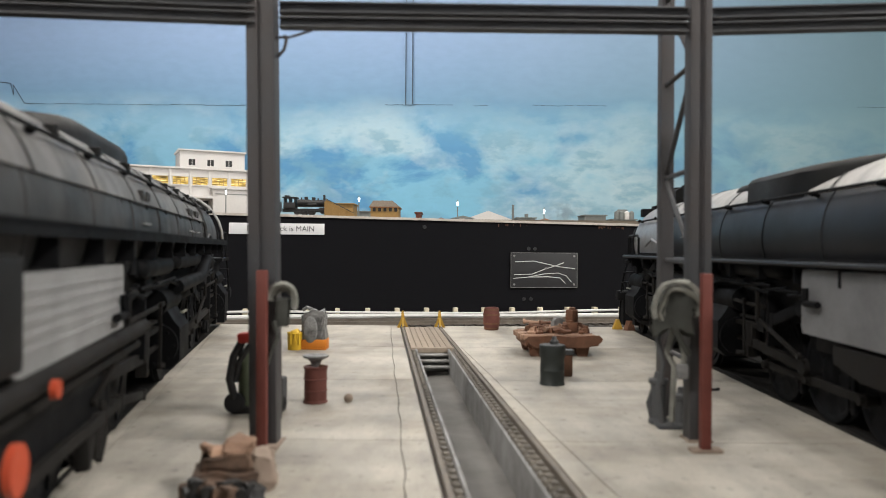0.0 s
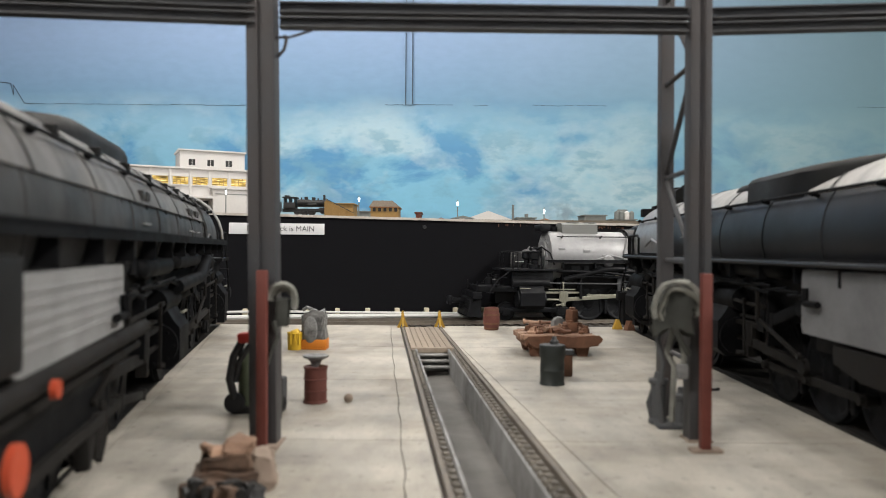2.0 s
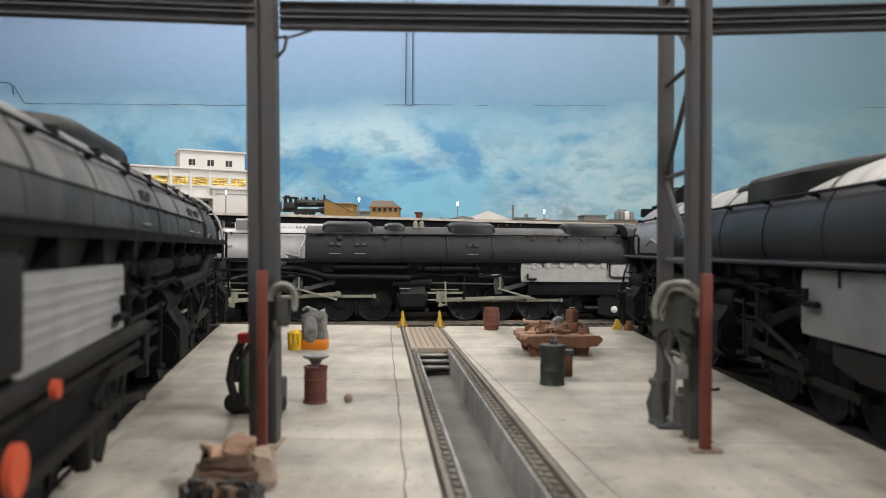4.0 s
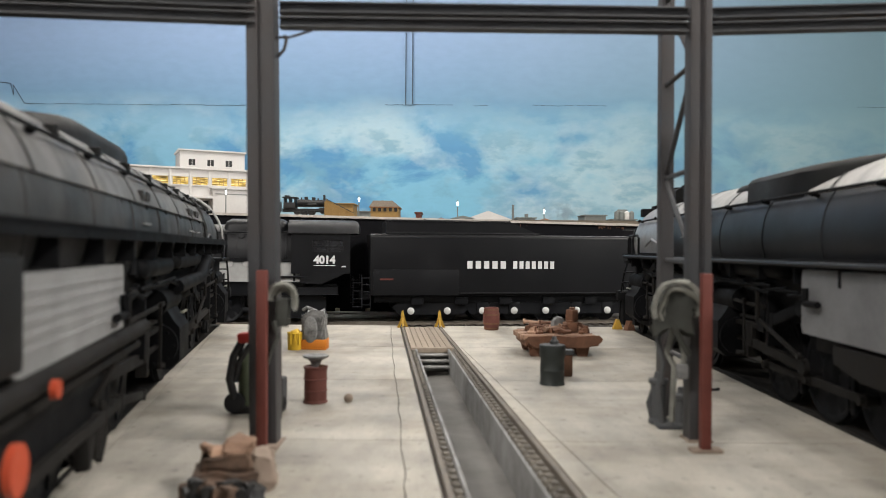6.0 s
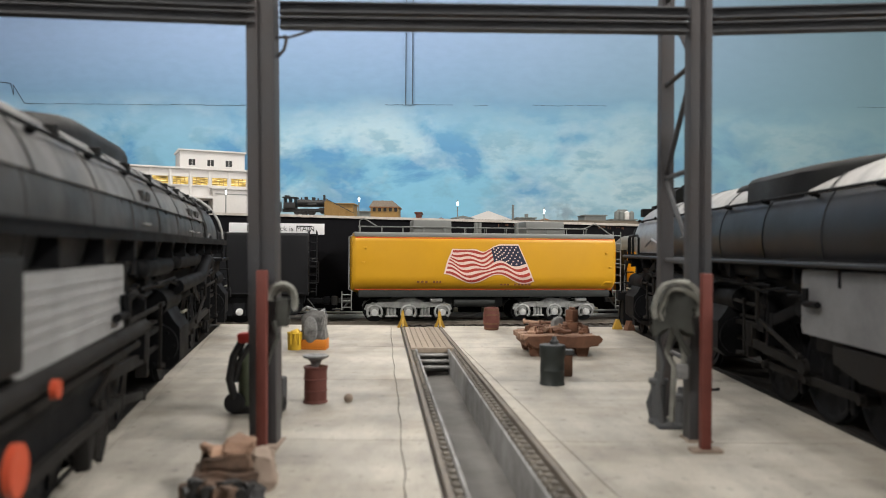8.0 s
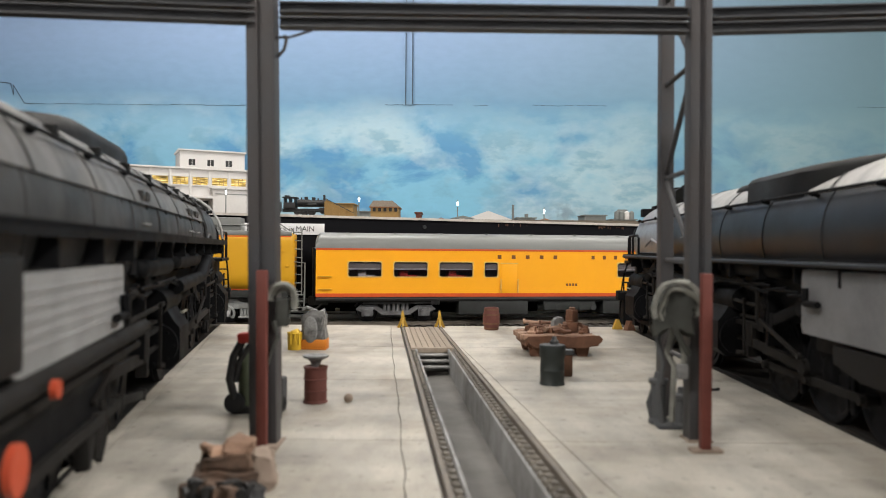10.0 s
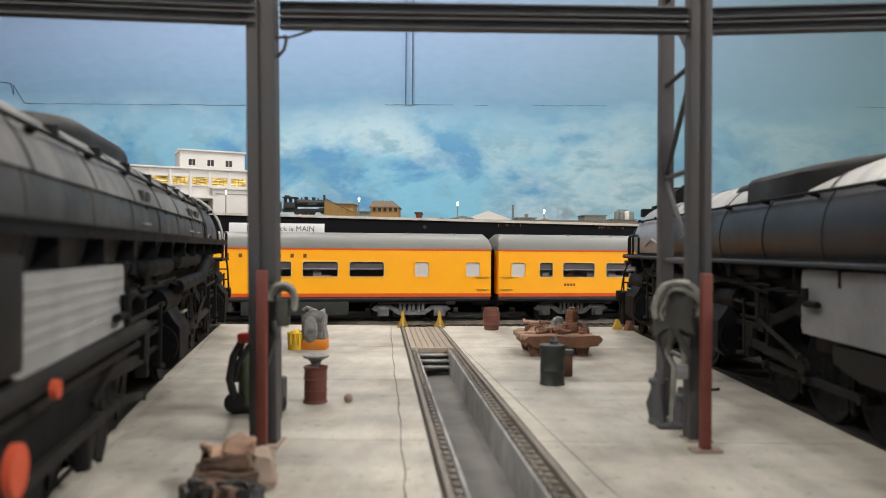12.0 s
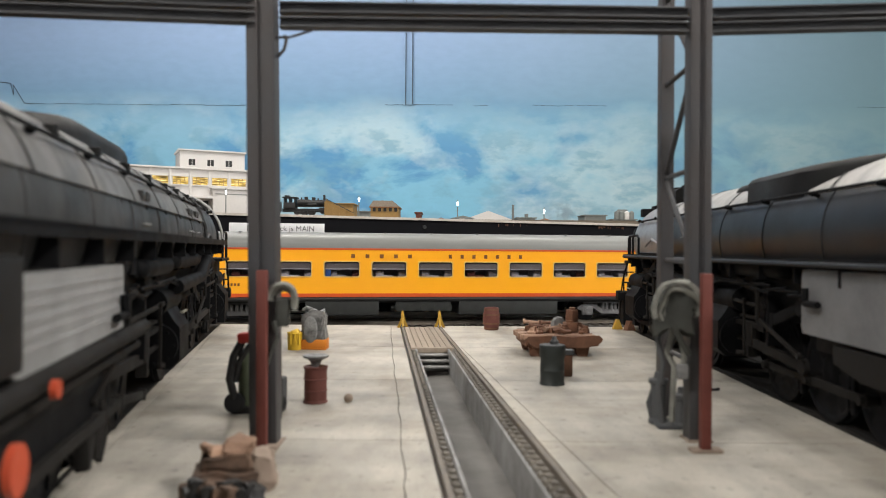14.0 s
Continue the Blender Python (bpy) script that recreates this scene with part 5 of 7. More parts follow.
def word_bars(parent, material, label, x0, x1, z, h, count, y, gap=0.45):
    """Plain bars of a word's size, one a letter."""
    step = (x1 - x0) / count
    for i in range(count):
        xa = x0 + i * step
        part("letter_bar", box(B(), xa, xa + step * (1 - gap), y - 0.012, y + 0.012, z - h / 2, z + h / 2), material, parent, label)


def ladder(bm, x, y, z0, z1, w=0.42, rungs=7, along=True):
    for d in (-w / 2, w / 2):
        a, b = ((x + d, y, z0), (x + d, y, z1)) if along else ((x, y + d, z0), (x, y + d, z1))
        rod(bm, a, b, 0.03, 6)
    for i in range(rungs):
        z = z0 + (z1 - z0) * (i + 0.5) / rungs
        a, b = ((x - w / 2, y, z), (x + w / 2, y, z)) if along else ((x, y - w / 2, z), (x, y + w / 2, z))
        rod(bm, a, b, 0.025, 6)
    return bm


def rounded_side(w, z0, z1, r=0.25, rb=0.12, seg=5):
    """A car section with rounded edges, as a closed loop in y and z."""
    pts = []
    for cx, cz, rr, a0 in ((w - r, z1 - r, r, 0), (-(w - r), z1 - r, r, 90), (-(w - rb), z0 + rb, rb, 180), (w - rb, z0 + rb, rb, 270)):
        for i in range(seg + 1):
            a = radians(a0 + 90 * i / seg)
            pts.append((cx + rr * math.cos(a), cz + rr * math.sin(a)))
    return pts


def coal_tender():
    t = thing("tender", "long black coal tender with white lettering bars", "tender")
    bm = B()
    extrude_x(bm, rounded_side(1.58, 1.28, 4.27, 0.18), [0.0, 0.05, 13.5, 13.58], [(0.98, 0.99, 2.8), (1, 1, 2.8), (1, 1, 2.8), (0.98, 0.99, 2.8)])
    part("tank", bm, CAB_BLACK, t, "smooth black tank")
    bm = B()
    prism(bm, [(0.75, 4.2), (8.6, 4.2), (7.6, 4.62), (6.9, 4.9), (0.75, 4.9)], -1.42, -1.34)
    prism(bm, [(0.75, 4.2), (8.6, 4.2), (7.6, 4.62), (6.9, 4.9), (0.75, 4.9)], 1.34, 1.42)
    box(bm, 0.75, 0.85, -1.34, 1.34, 4.2, 4.9)
    box(bm, 0.7, 6.9, -1.46, -1.34, 4.86, 4.92, 0.01)
    part("coal_board", bm, CAB_BLACK, t)
    bm = B()
    box(bm, 0.75, 8.4, -1.44, -1.37, 4.30, 4.36, 0.01)
    part("board_edge", bm, BOILER_GREY, t, "grey worn ledge")
    bm = B()
    rng = random.Random(3)
    for i in range(90):
        c = (rng.uniform(1.1, 6.6), rng.uniform(-1.1, 1.1), 4.45 + rng.uniform(0, 0.35))
        bmesh.ops.create_icosphere(bm, subdivisions=1, radius=rng.uniform(0.14, 0.3), matrix=Matrix.Translation(c))
    rough_up(bm, 0.06, 4)
    part("coal_load", bm, FIGURE_DARK, t, "heap of black coal")
    bm = B()
    box(bm, 0.15, 4.3, -1.595, -1.57, 2.55, 2.57)
    box(bm, 0.15, 4.3, -1.60, -1.575, 1.32, 2.55, 0.01)
    part("tool_box", bm, CAB_BLACK, t, "black tool box on the tank side")
    bm = B()
    rod(bm, (4.4, -1.6, 1.42), (13.4, -1.6, 1.42), 0.03, 6)
    rod(bm, (0.7, -1.36, 4.95), (6.9, -1.36, 4.95), 0.02, 6)
    for i in range(9):
        rod(bm, (4.6 + i * 1.08, -1.56, 1.42), (4.6 + i * 1.08, -1.56, 1.55), 0.025, 6)
    part("pipe_rail", bm, BOILER_GREY, t)
    word_bars(t, WHITE_INK, "white letter-sized bar", 4.70, 6.78, 2.80, 0.37, 5, -1.60, 0.38)
    word_bars(t, WHITE_INK, "white letter-sized bar", 7.00, 9.20, 2.80, 0.37, 7, -1.60, 0.38)
    part("stencil_bar", box(B(), 0.45, 1.1, -1.615, -1.6, 2.05, 2.13), RED_POST, t, "small dull red stencil bar")
    for y in (-1.3, 1.3):
        part("ladder", ladder(B(), 13.75, y, 1.3, 4.4, 0.4, 8), LOCO_BLACK, t)
    bm = tube(B(), [(13.6, -1.45, 1.9), (14.05, -1.5, 1.95), (14.05, -1.5, 2.9), (13.6, -1.45, 2.95)], 0.03, 6)
    part("end_rail", bm, LOCO_BLACK, t)
    part("hatch_rail", tube(B(), [(13.6, -0.8, 4.3), (13.75, -0.8, 4.6), (13.0, -0.8, 4.6)], 0.03, 6), LOCO_BLACK, t)
    bm = B()
    ladder(bm, -0.2, -1.48, 0.7, 2.3, 0.42, 5)
    box(bm, -0.5, 0.0, -1.3, 1.3, 1.1, 1.4, 0.03)
    part("front_step", bm, LOCO_BLACK, t)
    bm = B()
    box(bm, 0.2, 13.4, -1.2, 1.2, 0.95, 1.28, 0.03)
    prism(bm, [(1.4, 0.35), (4.6, 0.35), (4.9, 0.7), (4.6, 1.0), (1.4, 1.0), (1.1, 0.7)], -1.16, -1.02)
    prism(bm, [(1.4, 0.35), (4.6, 0.35), (4.9, 0.7), (4.6, 1.0), (1.4, 1.0), (1.1, 0.7)], 1.02, 1.16)
    for i in range(5):
        x = 5.55 + i * 1.62
        for s in (-1, 1):
            box(bm, x - 0.28, x + 0.28, s * 1.08 - 0.1, s * 1.08 + 0.1, 0.35, 1.0, 0.05)
            prism(bm, [(x + 0.3, 0.78), (x + 1.32, 0.78), (x + 1.1, 0.95), (x + 0.5, 0.95)], s * 1.08 - 0.08, s * 1.08 + 0.08)
    for i in range(5):
        box(bm, 2.0 + i * 2.2, 2.6 + i * 2.2, -1.35, -1.2, 0.85, 1.2, 0.03)
    part("underframe", bm, LOCO_BLACK, t)
    for s in (-1, 1):
        ya, yb = min(s * 1.04, s * 1.13), max(s * 1.04, s * 1.13)
        bed = prism(B(), [(4.95, 0.36), (13.0, 0.36), (13.3, 0.6), (13.35, 1.27), (4.8, 1.27), (4.8, 0.6)], ya, yb)
        part("bed_frame", bed, LOCO_BLACK, t, "deep black cast bed frame")
    for x in (2.0, 3.8, 5.55, 7.17, 8.79, 10.41, 12.03):
        w = small_set(t, x, 0.53, HUB, outside=1.17)
        MOVING.append((w, x, "wheel", 0.53))
    bm = B()
    box(bm, 13.5, 14.5, -0.12, 0.12, 0.85, 1.1, 0.04)
    box(bm, 14.3, 14.6, -0.2, 0.2, 0.78, 1.18, 0.06)
    tube(bm, [(13.5, -0.5, 1.1), (13.9, -0.55, 0.6), (14.4, -0.3, 0.55)], 0.05, 6)
    part("coupler", bm, LOCO_BLACK, t)
    return t


def three_axle_truck(t, xc, material):
    """A silver truck frame with three axles."""
    xs = (xc - 1.65, xc, xc + 1.65)
    bm = B()
    for s in (-1, 1):
        ya, yb = s * 1.08 - 0.09, s * 1.08 + 0.09
        top = [(xc - 2.15, 0.62), (xc - 2.05, 0.86), (xc - 1.3, 0.98), (xc - 0.7, 0.98), (xc - 0.45, 1.12), (xc, 1.16), (xc + 0.45, 1.12), (xc + 0.7, 0.98), (xc + 1.3, 0.98), (xc + 2.05, 0.86), (xc + 2.15, 0.62)]
        low = [(xc + 2.15, 0.62), (xc + 1.95, 0.5), (xc + 1.3, 0.72), (xc + 0.5, 0.68), (xc - 0.5, 0.68), (xc - 1.3, 0.72), (xc - 1.95, 0.5)]
        prism(bm, top + low[1:], ya, yb)
        for x in xs:
            prism(bm, [(x - 0.20, 0.30), (x + 0.20, 0.30), (x + 0.20, 0.62), (x + 0.14, 0.86), (x - 0.14, 0.86), (x - 0.20, 0.62)], s * 1.1 - 0.10, s * 1.1 + 0.10)
            cap = rod(B(), (x, s * 1.1, 0.47), (x, s * 1.28, 0.47), 0.16, 16)
            rod(cap, (x, s * 1.2, 0.47), (x, s * 1.32, 0.47), 0.08, 12)
            part("bearing_cap", cap, BEARING_SILVER, t, "bright silver bearing cap")
            tube(bm, [(x + 0.36 * math.cos(a), s * 1.17, 0.47 + 0.34 * math.sin(a)) for a in [radians(-40 + 26 * i) for i in range(11)]], 0.065, 7)
            for d in (-0.26, 0.26):
                rod(bm, (x + d, s * 1.1, 0.30), (x + d, s * 1.24, 0.30), 0.055, 8)
        for x in (xc - 0.83, xc + 0.83):
            rod(bm, (x, s * 1.05, 0.84), (x, s * 1.22, 0.84), 0.10, 10)
            for d in (-0.16, 0, 0.16):
                rod(bm, (x + d, s * 1.06, 0.30), (x + d, s * 1.06, 0.68), 0.075, 8)
            box(bm, x - 0.3, x + 0.3, s * 1.06 - 0.1, s * 1.06 + 0.1, 0.24, 0.32, 0.02)
        for x in (xc - 1.75, xc - 1.0, xc + 1.0, xc + 1.75):
            rod(bm, (x, s * 1.1, 0.92), (x, s * 1.2, 0.92), 0.06, 8)
        box(bm, xc + 1.05, xc + 1.65, s * 1.2 - 0.12, s * 1.2 + 0.12, 0.98, 1.16, 0.05)
    part("truck_frame", bm, material, t, "silver three-axle truck frame")
    for x in xs:
        w = small_set(t, x, 0.46, outside=1.0)
        MOVING.append((w, x, "wheel", 0.46))


def tank_y(z):
    """Half width of the water tank at a height: flat in the middle, rounded above and below."""
    for centre, r, above in ((3.88, 0.42, True), (2.27, 0.85, False)):
        d = z - centre
        if (d > 0) == above:
            return 1.56 - r + math.sqrt(max(0.0, r * r - d * d))
    return 1.56


def water_tender():
    t = thing("water_tender", "ochre-yellow auxiliary water tender with a waving flag painted on", "tender")
    sec = rounded_side(1.56, 1.42, 4.30, 0.42, 0.85, 8)
    bm = extrude_x(B(), sec, [0.0, 0.10, 0.22, 13.0, 13.12, 13.22], [(0.90, 0.93, 2.86), (0.97, 0.98, 2.86), (1, 1, 2.86), (1, 1, 2.86), (0.97, 0.98, 2.86), (0.90, 0.93, 2.86)])
    part("tank", bm, YELLOW_OLD, t, "ochre yellow rounded tank")
    bm = B()
    extrude_x(bm, rounded_side(1.50, 4.12, 4.35, 0.12, 0.03), [0.1, 13.1])
    part("tank_top", bm, CAR_GREY, t, "pale grey tank top")
    for z in (4.08, 1.60):
        bm = B()
        y = tank_y(z)
        for q in (-y, y):
            box(bm, 0.15, 13.05, q - 0.012, q + 0.012, z - 0.03, z + 0.03)
        part("stripe", bm, CAR_RED, t, "thin red stripe")
    bm = B()
    box(bm, 0.3, 12.9, -1.45, 1.45, 1.22, 1.55, 0.05)
    box(bm, 4.5, 7.5, -0.9, 0.9, 0.7, 1.2, 0.08)
    rod(bm, (5.0, -1.1, 0.95), (7.0, -1.1, 0.95), 0.22, 14)
    part("underframe", bm, UNDER_GREY, t)
    bm = B()
    for y in (-1.2, -0.85):
        rod(bm, (0.3, y, 4.62), (11.8, y, 4.62), 0.025, 6)
        for i in range(12):
            rod(bm, (0.4 + i * 1.03, y, 4.3), (0.4 + i * 1.03, y, 4.62), 0.02, 6)
    tube(bm, [(0.35, -1.2, 4.3), (0.35, -1.2, 4.9), (0.55, -1.2, 5.0), (0.75, -1.2, 4.9), (1.2, -1.2, 4.62)], 0.03, 6)
    tube(bm, [(11.6, -1.2, 4.62), (12.2, -1.2, 4.9), (13.1, -1.2, 4.3)], 0.03, 6)
    part("walkway_rail", bm, CAR_GREY, t)
    for x0, x1, zt in ((3.0, 4.9, 4.98), (8.7, 10.7, 4.98)):
        part("roof_hatch", box(B(), x0, x1, -0.8, 0.8, 4.3, zt, 0.05), CAR_GREY, t, "grey roof hatch")
    bm = B()
    for x in (6.2, 6.38, 8.3):
        rod(bm, (x, -0.5, 4.3), (x, -0.5, 4.9), 0.10, 10)
    part("vent", bm, CAR_GREY, t)
    part("ladder", ladder(B(), 13.35, -1.25, 1.3, 4.5, 0.4, 8), CAR_GREY, t, "grey end ladder")
    part("end_rail", tube(B(), [(13.2, -1.4, 2.9), (13.7, -1.45, 2.85), (13.7, -1.45, 1.2)], 0.03, 6), CAR_GREY, t)
    for x in (13.45, -0.25):
        part("end_step", ladder(B(), x, -1.45, 0.6, 1.5, 0.45, 3), CAR_GREY, t, "grey end step")
    part("end_rail", tube(B(), [(0.05, -1.35, 4.2), (-0.15, -1.4, 4.1), (-0.15, -1.4, 1.6), (0.05, -1.4, 1.5)], 0.03, 6), CAR_GREY, t)
    for x, z in ((0.55, 3.6), (0.45, 2.9), (12.6, 3.4), (12.8, 2.7)):
        part("side_cleat", box(B(), x, x + 0.14, -1.62, -1.55, z - 0.05, z + 0.05, 0.02), YELLOW_OLD, t)
    bm = tube(B(), [(12.5, -1.36, 1.75), (12.65, -1.50, 1.95), (13.0, -1.49, 1.95)], 0.04, 6)
    part("grab_iron", bm, YELLOW_OLD, t)
    # small dark stencil bars
    for x0, x1, z, n in ((3.1, 3.7, 1.97, 3), (3.9, 4.35, 1.97, 3), (7.25, 7.75, 1.84, 3), (7.95, 8.85, 1.84, 5)):
        word_bars(t, DARK_INK, "small dark stencil bar", x0, x1, z, 0.10, n, -tank_y(z) - 0.004, 0.35)
    flag_on(t)
    three_axle_truck(t, 2.75, TRUCK_SILVER)
    three_axle_truck(t, 10.1, TRUCK_SILVER)
    for x, d in ((0.0, -1), (13.2, 1)):
        bm = B()
        box(bm, min(x, x + d * 1.0), max(x, x + d * 1.0), -0.12, 0.12, 0.85, 1.1, 0.04)
        box(bm, x + d * 0.8 - 0.15, x + d * 0.8 + 0.15, -0.2, 0.2, 0.75, 1.2, 0.06)
        tube(bm, [(x, -0.5, 1.1), (x + d * 0.4, -0.55, 0.6), (x + d * 0.9, -0.3, 0.55)], 0.05, 6)
        part("coupler", bm, TRUCK_DARK, t)
    return t


def smooth(a):
    a = min(1.0, max(0.0, a))
    return a * a * (3 - 2 * a)


def flag_point(u, v, lift):
    """u from the fly end to the pole, v from the lower hem up: two waving hems with folds between."""
    top_z = 3.51 + 0.24 * smooth((u - 0.45) / 0.3) - 0.12 * math.exp(-((u - 0.46) / 0.09) ** 2)
    low_z = 2.17 + 0.22 * math.cos(math.tau * u / 0.6) - 0.03 * u
    x = (4.85 + 3.26 * u) * v + (4.50 + 4.35 * u) * (1 - v)
    fold = 0.10 * math.sin(math.tau * u * 2.9 + 4.2 * v) * 4 * v * (1 - v) * (1.1 - 0.7 * u)
    z = top_z * v + low_z * (1 - v) + fold
    return Vector((x, -tank_y(z) - 0.006 - lift, z))


def flag_strip(u0, u1, v0, v1, lift, n=26):
    """One field of the flag, laid on the tank's curve as a thin film."""
    bm = B()
    rows = max(1, math.ceil((v1 - v0) * 13))
    front, back = [], []
    for k in range(rows + 1):
        pts = [flag_point(u0 + (u1 - u0) * i / n, v0 + (v1 - v0) * k / rows, lift) for i in range(n + 1)]
        front.append([bm.verts.new(p) for p in pts])
        back.append([bm.verts.new(p + Vector((0, 0.006, 0))) for p in pts])
    for p, q in zip(front, front[1:]):
        for i in range(n):
            bm.faces.new((p[i], p[i + 1], q[i + 1], q[i]))
    for k in (0, rows):
        for i in range(n):
            bm.faces.new((front[k][i], back[k][i], back[k][i + 1], front[k][i + 1]))
    for i in (0, n):
        for k in range(rows):
            bm.faces.new((front[k][i], front[k + 1][i], back[k + 1][i], back[k][i]))
    loose = [v for row in back for v in row if not v.link_faces]
    bmesh.ops.delete(bm, geom=loose, context="VERTS")
    return bm


def flag_on(t):
    flag = part("flag_decal", flag_strip(-0.02, 1.015, -0.04, 1.04, 0.008), FLAG_WHITE, t, "waving striped flag decal with a starry blue corner")
    for i in range(0, 13, 2):
        part("red_stripe", flag_strip(0.0, 1.0, i / 13, (i + 1) / 13, 0.014), FLAG_RED, flag, "red stripe")
    part("blue_corner", flag_strip(0.58, 1.0, 6 / 13, 1.0, 0.020), FLAG_BLUE, flag, "dark blue corner")
    bm = B()
    for r in range(7):
        for c in range(6 if r % 2 == 0 else 5):
            p = flag_point(0.615 + 0.067 * (c + (0.5 if r % 2 else 0)), 0.515 + r * 0.072, 0.028)
            m = Matrix.Translation(p) @ Matrix.Rotation(radians(90), 4, "X")
            lathe(bm, [(0.042, -0.004), (0.042, 0.004)], m, 5)
    part("star", bm, FLAG_WHITE, flag, "small white stars")


def passenger_truck(t, xc, material):
    xs = (xc - 1.38, xc + 1.38)
    bm = B()
    for s in (-1, 1):
        ya, yb = s * 1.06 - 0.08, s * 1.06 + 0.08
        prism(bm, [(xc - 1.95, 0.62), (xc - 1.75, 0.80), (xc - 1.0, 0.82), (xc - 0.55, 0.55), (xc + 0.55, 0.55), (xc + 1.0, 0.82), (xc + 1.75, 0.80), (xc + 1.95, 0.62), (xc + 1.7, 0.5), (xc + 1.05, 0.62), (xc + 0.65, 0.34), (xc - 0.65, 0.34), (xc - 1.05, 0.62), (xc - 1.7, 0.5)], ya, yb)
        rod(bm, (xc - 1.6, s * 1.1, 0.92), (xc + 2.1, s * 1.1, 0.96), 0.07, 8)
        box(bm, xc + 1.7, xc + 2.15, s * 1.1 - 0.12, s * 1.1 + 0.12, 0.84, 1.06, 0.05)
        for x in xs:
            box(bm, x - 0.28, x + 0.28, s * 1.08 - 0.1, s * 1.08 + 0.1, 0.28, 0.72, 0.05)
            rod(bm, (x, s * 1.1, 0.47), (x, s * 1.24, 0.47), 0.17, 14)
        for x in (xc - 0.45, xc, xc + 0.45):
            for d in (-0.1, 0.1):
                rod(bm, (x + d, s * 1.08, 0.5), (x + d, s * 1.08, 0.92), 0.085, 8)
        box(bm, xc - 0.65, xc + 0.65, s * 1.08 - 0.1, s * 1.08 + 0.1, 0.86, 0.98, 0.03)
    part("truck_frame", bm, material, t, "two-axle truck frame")
    for x in xs:
        w = small_set(t, x, 0.46, outside=1.0)
        MOVING.append((w, x, "wheel", 0.46))


def side_with_holes(bm, length, ya, yb, z0, z1, holes):
    """A side sheet from x = 0 to length, with rectangular openings (x0, x1) in the row between their sill and head."""
    zs, zh = 2.21, 2.92
    box(bm, 0, length, ya, yb, z0, zs)
    box(bm, 0, length, ya, yb, zh, z1)
    x = 0.0
    for a, b in holes:
        box(bm, x, a, ya, yb, zs, zh)
        x = b
    box(bm, x, length, ya, yb, zs, zh)


def rounded_ring(bm, x0, x1, z0, z1, r, w, y0, y1):
    """A window frame with round corners; its inner corners cover those of the opening."""
    loops = []
    for inset, rr in ((0.0, r), (w, r)):
        loop = []
        for cx, cz, a0 in ((x1 - inset - rr, z1 - inset - rr, 0), (x0 + inset + rr, z1 - inset - rr, 90), (x0 + inset + rr, z0 + inset + rr, 180), (x1 - inset - rr, z0 + inset + rr, 270)):
            loop += [(cx + rr * math.cos(radians(a0 + 22.5 * i)), cz + rr * math.sin(radians(a0 + 22.5 * i))) for i in range(5)]
        loops.append(loop)
    rings = [[bm.verts.new((x, y, z)) for x, z in loop] for loop in loops for y in (y0, y1)]
    of, ob, nf, nb = rings
    for i in range(len(of)):
        j = (i + 1) % len(of)
        for p, q in ((of, nf), (nf, nb), (nb, ob), (ob, of)):
            bm.faces.new((p[i], p[j], q[j], q[i]))
    return bm


